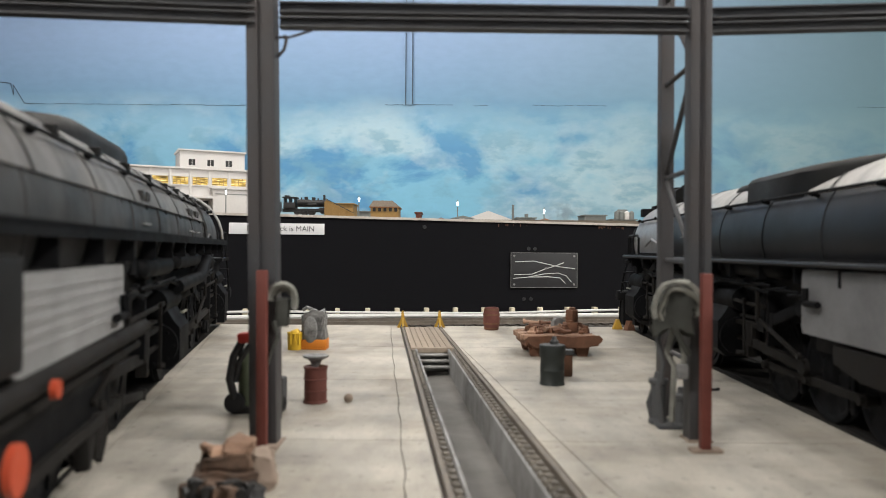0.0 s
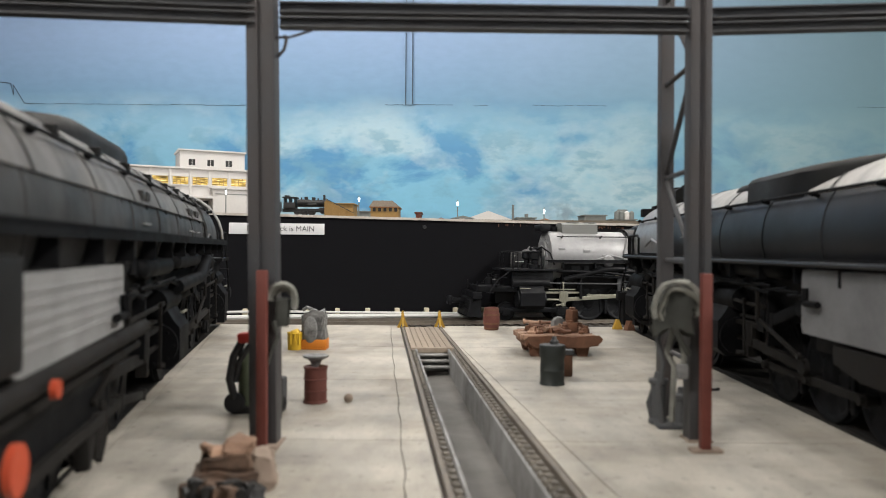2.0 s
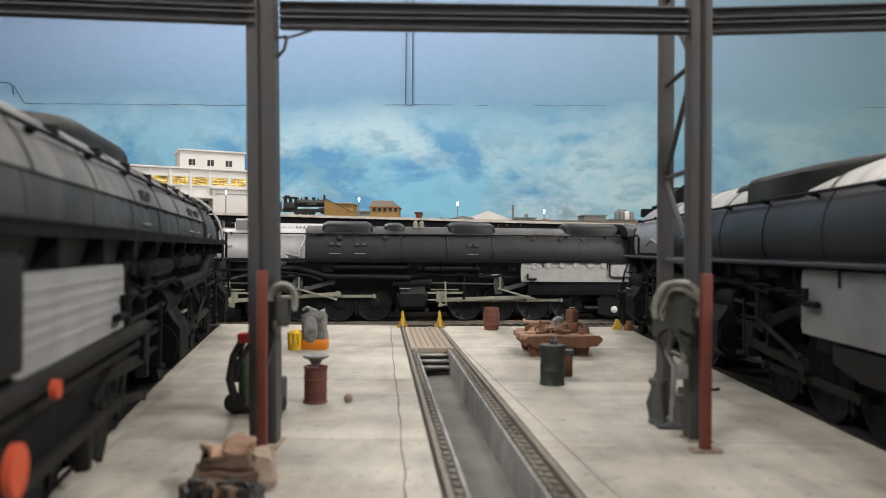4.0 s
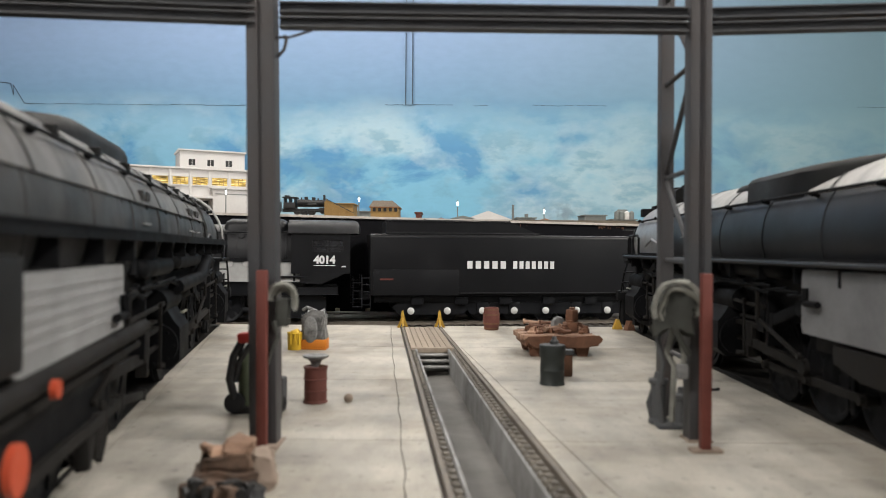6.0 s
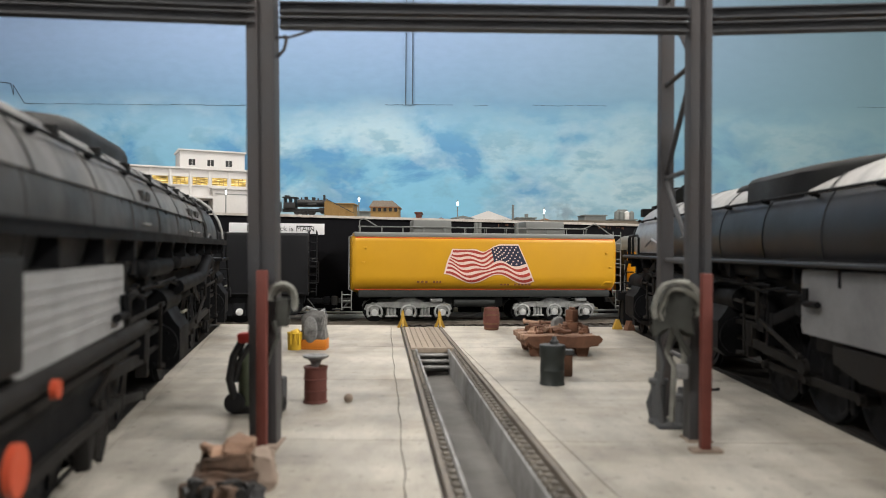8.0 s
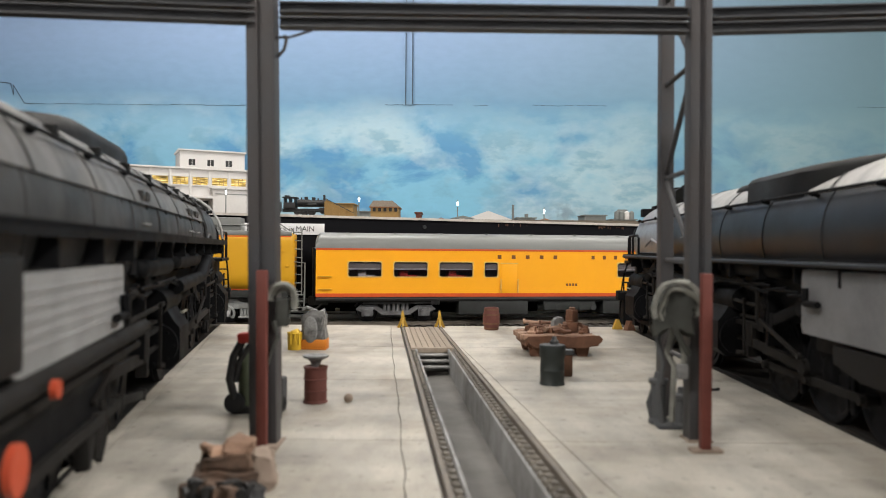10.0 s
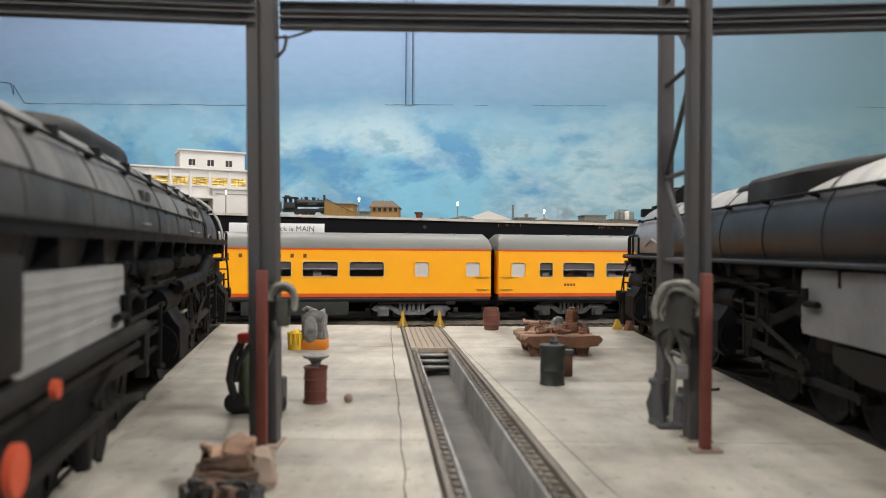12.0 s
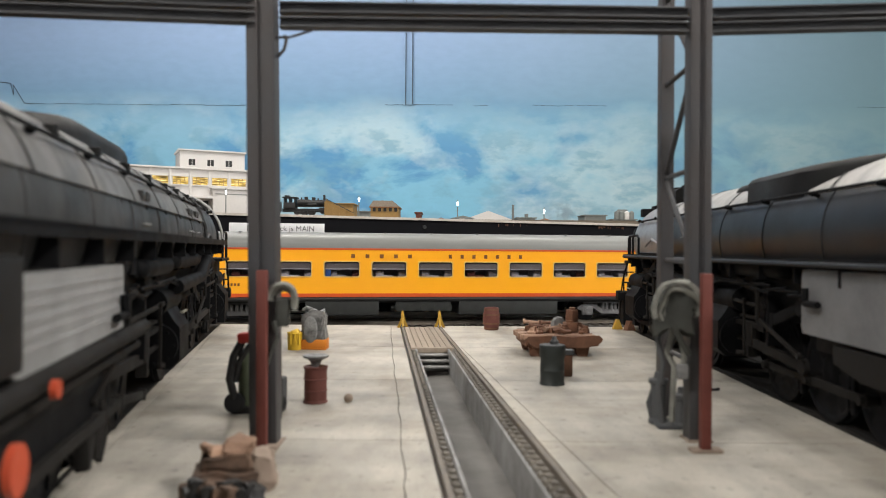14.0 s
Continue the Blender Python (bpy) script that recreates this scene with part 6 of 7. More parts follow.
def passenger_car(label, wide, small, blank, door, words, number_x, truck_mats, seats, tints):
    LEN = 26.2
    t = thing("passenger_car", label, "railway car", None, "passenger cars")
    holes = sorted(list(wide) + list(small) + list(blank))
    bm = B()
    for ya, yb in ((-1.53, -1.47), (1.47, 1.53)):
        side_with_holes(bm, LEN, ya, yb, 1.34, 3.50, holes)
    for x in (0.0, LEN - 0.08):
        box(bm, x, x + 0.08, -1.47, 1.47, 1.34, 3.6)
    part("body_side", bm, YELLOW, t, "glossy armour-yellow car side")
    sec = [(1.535 * math.cos(a) if abs(math.cos(a)) < 0.999 else math.copysign(1.535, math.cos(a)), 3.50 + 0.83 * max(0.0, math.sin(a)) ** 0.62) for a in [math.pi * i / 22 for i in range(23)]]
    bm = extrude_x(B(), sec, [-0.02, 0.05, 0.22, LEN - 0.22, LEN - 0.05, LEN + 0.02], [(1, 0.55, 3.5), (1, 0.80, 3.5), (1, 1, 3.5), (1, 1, 3.5), (1, 0.80, 3.5), (1, 0.55, 3.5)])
    roof = part("roof", bm, CAR_GREY, t, "smooth grey rounded roof")
    for i in range(11):
        x = 1.5 + i * 2.3
        part("roof_seam", box(B(), x, x + 0.04, -0.9, 0.9, 4.28, 4.345, 0.008), CAR_GREY, roof)
    for z, h, mat in ((3.515, 0.045, CAR_RED), (1.33, 0.085, CAR_RED)):
        bm = B()
        for s in (-1, 1):
            box(bm, 0.0, LEN, min(s * 1.50, s * 1.542), max(s * 1.50, s * 1.542), z - h, z + h)
        part("stripe", bm, mat, t, "red stripe")
    bm = B()
    extrude_x(bm, [(-1.50, 1.25), (-1.50, 1.14), (-1.42, 1.04), (1.42, 1.04), (1.50, 1.14), (1.50, 1.25)], [0.02, LEN - 0.02])
    part("skirt", bm, SKIRT_GREY, t, "dark grey lower skirt")
    bm = B()
    box(bm, 0.5, LEN - 0.5, -1.2, 1.2, 0.95, 1.12)
    box(bm, 6.9, 10.4, -1.40, 1.40, 0.36, 1.05, 0.05)
    box(bm, 11.2, 13.9, -1.35, -0.4, 0.55, 1.05, 0.05)
    box(bm, 14.3, 19.3, -1.40, 1.40, 0.36, 1.05, 0.05)
    rod(bm, (11.0, -1.0, 0.7), (14.0, -1.0, 0.7), 0.16, 10)
    for i in range(5):
        rod(bm, (11.4 + i * 0.6, -1.38, 0.7), (11.4 + i * 0.6, -1.34, 0.7), 0.16, 12)
    part("underfloor_box", bm, UNDER_GREY, t, "dark grey equipment boxes")
    # windows
    for a, b in holes:
        kind_blank = (a, b) in blank
        win = part("window", box(B(), a, b, -1.505, -1.490, 2.21, 2.92), BLIND if kind_blank else GLASS, t, "pale drawn blind window" if kind_blank else "dark sealed window")
        win.visible_shadow = kind_blank
        bm = rounded_ring(B(), a - 0.05, b + 0.05, 2.17, 2.96, 0.10, 0.05, -1.55, -1.48)
        part("frame", bm, YELLOW if kind_blank else TRIM_ALU, win)
        if not kind_blank:
            part("blind_rail", box(B(), a, b, -1.48, -1.46, 2.55, 2.60), SEAT, win, "pale blind rail")
            part("blind", box(B(), a, b, -1.478, -1.468, 2.60, 2.92), BLIND_GREY, win)
    # interior
    bm = B()
    box(bm, 0.2, LEN - 0.2, -1.40, 1.40, 1.30, 1.42)
    box(bm, 0.2, LEN - 0.2, 1.30, 1.44, 1.42, 3.4)
    box(bm, 0.2, LEN - 0.2, -1.40, 1.40, 3.35, 3.42)
    part("interior", bm, INTERIOR, t)
    seat = None
    for x, mat in seats:
        bm = B()
        box(bm, x, x + 0.40, -1.30, -0.35, 1.42, 2.50, 0.05)
        box(bm, x + 0.36, x + 0.85, -1.30, -0.35, 1.75, 2.28, 0.05)
        part("seat", bm, mat, t, "coach seat seen through the glass")
    for x0, x1, mat in tints:
        part("curtain", box(B(), x0, x1, -1.462, -1.45, 2.22, 2.56), mat, t, "coloured curtain behind the glass")
    if door:
        d0, d1 = door
        dr = part("door", box(B(), d0, d1, -1.545, -1.50, 1.42, 2.86, 0.01), YELLOW, t, "yellow side door")
        bm = B()
        for x in (d0 - 0.06, d1 + 0.02):
            rod(bm, (x + 0.02, -1.58, 1.45), (x + 0.02, -1.58, 2.1), 0.025, 6)
        box(bm, d0 - 0.05, d1 + 0.05, -1.565, -1.53, 2.86, 2.90)
        part("door_grab", bm, TRIM_ALU, dr)
    for x0, x1, count in words:
        word_bars(t, DARK_INK, "dark letter-sized bar", x0, x1, 3.19, 0.18, count, -1.535, 0.74)
    word_bars(t, DARK_INK, "small dark number bar", number_x, number_x + 0.62, 1.83, 0.12, 4, -1.535, 0.35)
    # vestibule, diaphragm, grab irons
    for x0, x1 in ((-0.18, 0.02), (LEN - 0.02, LEN + 0.18)):
        part("diaphragm", box(B(), x0, x1, -0.55, 0.55, 1.2, 3.6, 0.06), LOCO_BLACK, t, "black end diaphragm")
    bm = B()
    for x in (0.12, LEN - 0.72):
        for z in (2.22, 1.62):
            tube(bm, [(x, -1.53, z), (x + 0.02, -1.60, z), (x + 0.58, -1.60, z), (x + 0.6, -1.53, z)], 0.025, 6)
    part("grab_iron", bm, YELLOW_OLD, t)
    passenger_truck(t, 3.85, truck_mats[0])
    passenger_truck(t, LEN - 3.85, truck_mats[1])
    for x, d in ((0.0, -1), (LEN, 1)):
        bm = B()
        box(bm, min(x - d * 0.6, x + d * 0.2), max(x - d * 0.6, x + d * 0.2), -0.15, 0.15, 0.75, 1.0, 0.04)
        tube(bm, [(x - d * 0.5, -0.5, 1.0), (x, -0.5, 0.6), (x + d * 0.2, -0.3, 0.6)], 0.05, 6)
        part("coupler", bm, TRUCK_DARK, t)
    return t


BLUE_CLOTH = worn("blue_curtain", (0.04, 0.13, 0.42, 1), (0.06, 0.17, 0.46, 1), 0.4, 0.7)
tender = coal_tender()
water = water_tender()
lounge = passenger_car("armour-yellow lounge car with grey roof and red stripes", ((1.53, 3.1), (3.71, 5.32), (5.91, 7.55), (15.0, 16.6), (17.15, 18.77), (19.33, 20.95)), ((8.15, 8.8),), ((22.45, 23.13), (24.95, 25.65)), (9.0, 9.78), ((8.80, 12.35, 5), (13.62, 17.75, 7)), 12.3, (TRUCK_GREY, TRUCK_GREY),
                       [(2.0, SEAT), (4.0, RED_BRIGHT), (6.4, RED_BRIGHT), (17.6, INTERIOR)], [])
coach = passenger_car("armour-yellow coach with nine wide windows", tuple((3.30 + 2.25 * i, 4.93 + 2.25 * i) for i in range(9)), ((2.10, 2.75),), ((0.65, 1.35), (24.6, 25.3)), None, ((9.05, 12.45, 5), (13.75, 17.85, 7)), 3.35, (TRUCK_DARK, TRUCK_GREY),
                      [(2.25, SEAT)] + [(3.5 + 1.12 * i, SEAT if i % 5 else RED_POST) for i in range(18)], [(7.85, 8.1, BLUE_CLOTH)])

# ---- engines parked in the stalls, their noses towards the main line ----


def in_stall(x0, k, y):
    return at(x0 + k * y, y, 0.0, 0, 0, math.degrees(math.atan2(-1.0, -k)))


west_engine = locomotive("steam_locomotive", "weathered dark grey articulated locomotive with dusty boiler in a stall", in_stall(*STALL_W, 27.6),
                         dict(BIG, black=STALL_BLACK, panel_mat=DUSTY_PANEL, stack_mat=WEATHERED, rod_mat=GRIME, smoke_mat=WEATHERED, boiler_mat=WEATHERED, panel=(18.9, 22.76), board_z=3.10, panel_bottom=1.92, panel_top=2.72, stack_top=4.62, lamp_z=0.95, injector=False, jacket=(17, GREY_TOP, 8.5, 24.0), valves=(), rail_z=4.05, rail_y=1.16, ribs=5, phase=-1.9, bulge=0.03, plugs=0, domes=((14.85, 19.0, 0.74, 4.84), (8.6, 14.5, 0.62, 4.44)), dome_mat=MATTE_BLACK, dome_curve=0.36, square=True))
CHAL = dict(smokebox=(2.5, 6.2), cab=(20.9, 23.9), panel=(15.6, 21.4), board_z=2.75, lamp_z=0.95, black=STALL_BLACK, stack_mat=MATTE_BLACK, narrowing=True, bulge=0.0, edge_pipe=True, boiler_mat=GLOSS_BLACK, dome_mat=MATTE_BLACK, panel_bottom=1.58, panel_mat=SHADED_PANEL, square=True, jacket=(34, LIT_DUSTY_TOP, 6.25, 20.5), rail_z=3.95, rail_y=1.24, axles_front=(5.4, 7.2, 9.0), axles_rear=(13.4, 15.2, 17.0), cyl=(2.9, 11.0), wheel_r=0.865,
            pilot_wheels=(1.7, 4.1), trailing_wheels=(19.4, 21.2), dome_curve=0.22, valve_top=4.58, dome_base=3.86, domes=((12.15, 17.3, 1.12, 4.60), (10.6, 12.0, 0.80, 4.56)), whistles=(17.4,), valve_mat=LOCO_BLACK,
            fittings=(9.6, 8.2), valves=(), tanks=((8.3, 10.6, 2.6, 0.17), (11.8, 14.4, 2.6, 0.17)),
            pipes=((((4.0, 1.15, 2.05), (5.6, 1.3, 2.5), (6.6, 1.35, 2.5), (7.6, 1.35, 2.2), (10.8, 1.35, 2.1)), 0.14),))
east_engine = locomotive("steam_locomotive", "weathered black articulated locomotive with pale smokebox in a stall", in_stall(*STALL_E, 28.0),
                         dict(CHAL, rod_mat=GRIME, smoke_mat=SILVER, ribs=0, plugs=0, phase=2.6))
bm = B()
for x, z, r in ((23.3, 1.38, 0.19), (22.4, 1.78, 0.08)):
    rod(bm, (x, 1.66, z), (x, 1.72, z), r, 20)
part("marker_disc", bm, ORANGE_RED, west_engine, "round orange-red disc")
bm = B()
rod(bm, (17.6, 1.50, 1.80), (27.0, 1.50, 1.80), 0.10, 14)
rod(bm, (17.6, 1.40, 1.55), (27.0, 1.40, 1.55), 0.06, 8)
part("side_sill", bm, GRIME, west_engine, "heavy dark side sill")
# deep cast frame of the trailing truck, with its lower rail, spring hanger and step
bm = prism(B(), [(18.9, 0.98), (19.3, 0.90), (27.0, 0.90), (27.0, 1.36), (19.2, 1.36), (18.9, 1.25)], 1.16, 1.28)
part("truck_side_frame", bm, STALL_BLACK, west_engine, "sooty black cast side frame")
bm = bar(B(), (18.3, 1.32, 0.86), (27.0, 1.32, 0.94), 0.13, 0.10)
bar(bm, (16.6, 1.30, 0.62), (18.4, 1.30, 0.86), 0.12, 0.08)
part("lower_rail", bm, GRIME, west_engine, "dusty brown lower frame rail")
bm = box(B(), 19.3, 19.6, 1.18, 1.36, 0.42, 0.95, 0.04)
box(bm, 19.75, 20.0, 1.18, 1.36, 0.40, 0.80, 0.05)
tube(bm, [(19.2, 1.30, 1.05), (19.25, 1.34, 0.7), (19.5, 1.34, 0.38)], 0.05, 8)
part("spring_hanger", rough_up(bm, 0.03, 5), GRIME, west_engine, "grimy spring hanger")
# the same on the engine of the other stall
bm = prism(B(), [(16.6, 1.50), (24.0, 1.50), (24.0, 1.05), (17.4, 1.05), (16.6, 1.22)], -1.46, -1.30)
part("ash_pan_sill", bm, GRIME, east_engine, "grimy dark sill under the firebox")
bm = prism(B(), [(18.2, 0.45), (24.0, 0.35), (24.0, 1.05), (18.2, 1.05)], -1.26, -1.14)
part("truck_side_frame", bm, STALL_BLACK, east_engine, "sooty black cast side frame")
# Added pale plate: the highlight along the casing's top, put into colour.
part("dusty_cap", box(B(), 12.2, 14.6, -0.50, 0.50, 4.56, 4.612, 0.015), LIT_DUSTY_TOP, east_engine, "pale dusty plate with the casing's lit top in its colour")
part("class_lamp", box(B(), 2.1, 2.5, -0.98, -0.55, 4.12, 4.40, 0.04), STALL_BLACK, east_engine, "black marker lamp over the smokebox")
part("feed_box", box(B(), 22.78, 24.4, 1.30, 1.58, 1.98, 2.88, 0.05), MATTE_BLACK, west_engine, "black feed box on the firebox side")
for y, z in ((0.74, 4.31), (0.93, 4.17)):
    part("sand_pipe", rod(B(), (12.0, y, z), (20.5, y, z), 0.05, 10), DUSTY_PANEL, west_engine, "dusty pale pipe on the boiler top")
for x in (9.0, 10.8, 12.4, 14.3, 16.2, 18.1, 20.0):
    bm = box(B(), x, x + 0.07, 0.66, 1.02, 4.12, 4.30, 0.02)
    rod(bm, (x - 0.04, 0.93, 4.2), (x + 0.11, 0.93, 4.2), 0.085, 10)
    rod(bm, (x + 0.03, 1.0, 4.15), (x + 0.03, 1.28, 3.55), 0.03, 6)
    part("pipe_bracket", bm, MATTE_BLACK, west_engine, "black pipe bracket")
part("front_hand_rail", tube(B(), [(3.9, 1.42 * math.cos(radians(a)), 3.22 + 1.42 * math.sin(radians(a))) for a in range(0, 181, 12)], 0.04, 6), PANEL, west_engine, "pale arched rail over the smokebox front")


# ---- clutter on the roundhouse floor ----


def drum_mesh(r, h):
    rim = 0.02
    return lathe(B(), [(r * 0.96, 0), (r + rim, 0.0), (r + rim, 0.03), (r, 0.05), (r, h * 0.32), (r + rim, h * 0.34), (r, h * 0.36), (r, h * 0.64), (r + rim, h * 0.66), (r, h * 0.68), (r, h - 0.05), (r + rim, h - 0.03), (r + rim, h), (r * 0.95, h), (r * 0.94, h - 0.03), (0.02, h - 0.03)], None, 24)


d = thing("oil_drum", "oxide-red oil drum with a funnel on top", "drum", at(-2.42, 14.12, 0))
part("barrel", drum_mesh(0.215, 0.69), DRUM_RED, d)
part("funnel", lathe(B(), [(0.06, 0.68), (0.09, 0.70), (0.10, 0.76), (0.12, 0.80), (0.24, 0.86), (0.25, 0.90), (0.22, 0.905), (0.14, 0.87)], None, 18), CAST_GREY, d, "grey dished funnel")
part("cap", lathe(B(), [(0.05, 0.67), (0.05, 0.73)], Matrix.Translation((0.13, -0.08, 0)), 10), RUST, d)
whole("round_stone", rough_up(ball(B(), (0, 0, 0.075), 0.085), 0.015, 8), DUST, "small grey-brown pebble on the floor", "stone", at(-1.79, 14.14, 0))
d = thing("oil_drum", "green-black oil drum with a bung on its lid", "drum", at(2.42, 16.2, 0))
part("barrel", lathe(B(), [(0.25, 0.0), (0.275, 0.0), (0.275, 0.03), (0.262, 0.05), (0.262, 0.30), (0.272, 0.32), (0.262, 0.34), (0.262, 0.58), (0.282, 0.61), (0.285, 0.84), (0.28, 0.86), (0.26, 0.86), (0.26, 0.84), (0.02, 0.84)], None, 28), DRUM_BLACK, d)
part("lid", lathe(B(), [(0.272, 0.845), (0.268, 0.872), (0.05, 0.876)], None, 28), GREY_KIT, d, "grey dusty lid")
part("bung", lathe(B(), [(0.10, 0.86), (0.10, 0.94), (0.06, 0.98), (0.05, 1.04)], Matrix.Translation((0.05, 0.05, 0)), 12), GREY_KIT, d)
d = thing("scrap_box", "small rusty box behind the drum", "box", at(2.90, 17.3, 0))
part("box_body", box(B(), -0.14, 0.14, -0.14, 0.14, 0.0, 0.5, 0.02), RUST, d)
part("box_lid", box(B(), -0.17, 0.17, -0.16, 0.16, 0.5, 0.62, 0.02), GREY_KIT, d)
k = thing("wooden_keg", "red-brown wooden keg with iron hoops", "barrel", at(1.80, 27.1, 0))
part("staves", lathe(B(), [(0.245, 0.0), (0.29, 0.20), (0.305, 0.41), (0.29, 0.62), (0.25, 0.82), (0.22, 0.82), (0.21, 0.78), (0.02, 0.78)], None, 20), DRUM_RED, k)
for z, r in ((0.06, 0.262), (0.24, 0.302), (0.56, 0.303), (0.75, 0.272)):
    part("hoop", lathe(B(), [(r - 0.015, z - 0.03), (r + 0.008, z - 0.03), (r + 0.008, z + 0.03), (r - 0.015, z + 0.03)], None, 20), RUST, k)

# drip tray with a cast block, bucket beside it
t = thing("drip_tray", "orange drip tray on the floor", "tray", at(-3.72, 21.6, 0))
bm = B()
box(bm, -0.36, 0.36, -0.28, 0.28, 0.0, 0.05, 0.015)
for x0, x1, y0, y1 in ((-0.36, 0.36, -0.28, -0.23), (-0.36, 0.36, 0.23, 0.28), (-0.36, -0.31, -0.23, 0.23), (0.31, 0.36, -0.23, 0.23)):
    box(bm, x0, x1, y0, y1, 0.05, 0.30, 0.015)
part("pan", rough_up(bm, 0.015, 4), ORANGE, t)
bm = B()
prism(bm, [(-0.33, 0.0), (0.33, 0.0), (0.34, 0.55), (0.31, 0.98), (0.26, 1.10), (0.08, 1.04), (-0.06, 1.12), (-0.22, 1.0), (-0.34, 0.92), (-0.36, 0.5)], -0.20, 0.20)
bmesh.ops.triangulate(bm, faces=bm.faces[:])
bmesh.ops.subdivide_edges(bm, edges=bm.edges[:], cuts=3)
rough_up(bm, 0.07, 3.2, 2.0)
rough_up(bm, 0.03, 9.0, 5.0)
oval = Matrix.Translation((-0.08, -0.21, 0.52)) @ Matrix.Diagonal((1, 1, 1.9, 1)) @ Matrix.Rotation(radians(90), 4, "X")
lathe(bm, [(0.20, 0), (0.215, 0.05), (0.18, 0.09), (0.05, 0.10)], oval, 18)
tube(bm, [(-0.34, 0, 1.08), (-0.22, -0.05, 1.16), (-0.08, 0.0, 1.10), (-0.02, 0, 1.02)], 0.055, 7)
for zz in (0.2, 0.5, 0.8):
    rod(bm, (0.22, -0.24, zz - 0.12), (0.27, -0.22, zz + 0.12), 0.035, 6)
b = whole("engine_casting", bm, CAST_GREY, "grey rough cast machine block standing in the tray", "casting", at(-3.74, 21.6, 0.05))
b = thing("bucket", "yellow paint bucket with drips", "bucket", at(-4.28, 21.4, 0))
part("pail", rough_up(lathe(B(), [(0.20, 0.0), (0.225, 0.46), (0.24, 0.48), (0.225, 0.51), (0.20, 0.47), (0.02, 0.44)], None, 22), 0.02, 6), BUCKET_YELLOW, b)
part("paint_lump", rough_up(ball(B(), (0.02, 0.0, 0.46), 0.15), 0.06, 6), BUCKET_YELLOW, b)
for a, ln in ((250, 0.3), (280, 0.2), (310, 0.34)):
    ca, sa = 0.225 * math.cos(radians(a)), 0.225 * math.sin(radians(a))
    part("drip", tube(B(), [(ca, sa, 0.48), (ca * 1.02, sa * 1.02, 0.48 - ln * 0.6), (ca * 0.98, sa * 0.98, 0.48 - ln)], 0.025, 6), BUCKET_YELLOW, b)

# flat cart heaped with rusty parts
c = thing("flat_cart", "rusty brown flat cart on short legs", "cart", at(3.30, 21.2, 0, 0, 0, 3))
bm = B()
prism(bm, [(-1.0, 0.56), (-0.4, 0.58), (0.3, 0.57), (0.96, 0.60), (1.05, 0.50), (1.02, 0.40), (0.86, 0.30), (0.4, 0.25), (-0.80, 0.24), (-0.94, 0.33), (-1.05, 0.46)], -0.97, -0.83)
bmesh.ops.triangulate(bm, faces=bm.faces[:])
bmesh.ops.subdivide_edges(bm, edges=bm.edges[:], cuts=2)
box(bm, -1.02, 0.92, 0.83, 0.95, 0.30, 0.58, 0.03)
box(bm, -1.06, -0.96, -0.9, 0.9, 0.28, 0.52, 0.03)
box(bm, 0.88, 0.98, -0.9, 0.9, 0.30, 0.56, 0.03)
part("cart_frame", rough_up(bm, 0.035, 4), RUST, c)
rng = random.Random(21)
for i in range(9):
    y = -0.86 + i * 0.19
    part("plank", rough_up(box(B(), -1.08 - rng.uniform(0, 0.12), 0.90, y, y + 0.17, 0.44, 0.57 + rng.uniform(0, 0.04), 0.012), 0.012, 5, i), RUST_LIGHT, c)
for x in (-0.74, 0.56):
    for y in (-0.66, 0.7):
        part("leg", rough_up(prism(B(), [(x - 0.13, 0.0), (x + 0.13, 0.0), (x + 0.22, 0.34), (x - 0.22, 0.34)], y - 0.12, y + 0.12), 0.03, 4, x), RUST, c)
for i in range(6):
    x, y = rng.uniform(-0.65, 0.1), rng.uniform(-0.45, 0.6)
    ln = rng.uniform(0.26, 0.42)
    bm = B()
    rod(bm, (-ln, 0, 0), (ln, 0, 0), 0.05, 10)
    rod(bm, (-ln - 0.03, 0, 0), (-ln + 0.04, 0, 0), 0.08, 10)
    rod(bm, (ln * 0.5, 0, 0), (ln * 0.6, 0, 0), 0.09, 10)
    whole("pipe_fitting", rough_up(bm, 0.01, 7, i), RUST if i % 2 else RUST_LIGHT, "rusty flanged pipe piece lying on the cart", "pipe", at(3.20 + x, 21.2 + y, 0.66 + 0.08 * (i % 3), 0, rng.uniform(-6, 6), rng.uniform(-40, 40)), "scrap on the cart")
for i, (x, y, w, z, h) in enumerate(((0.45, -0.1, 0.20, 0.54, 0.34), (0.75, 0.2, 0.16, 0.54, 0.26), (0.52, 0.0, 0.15, 0.88, 0.36), (0.86, -0.25, 0.13, 0.54, 0.2), (0.15, 0.45, 0.18, 0.54, 0.35), (0.25, -0.35, 0.12, 0.54, 0.24))):
    bm = box(B(), -w, w, -w * 0.8, w * 0.8, 0, h, 0.03)
    rod(bm, (0, 0, h), (0, 0, h + 0.06), w * 0.6, 10)
    whole("machine_part", rough_up(bm, 0.015, 5, i), RUST if i % 2 else GREY_KIT if i == 4 else RUST, "rusty machine part heaped on the cart", "machine part", at(3.20 + x, 21.2 + y, z, 0, 0, i * 23), "scrap on the cart")
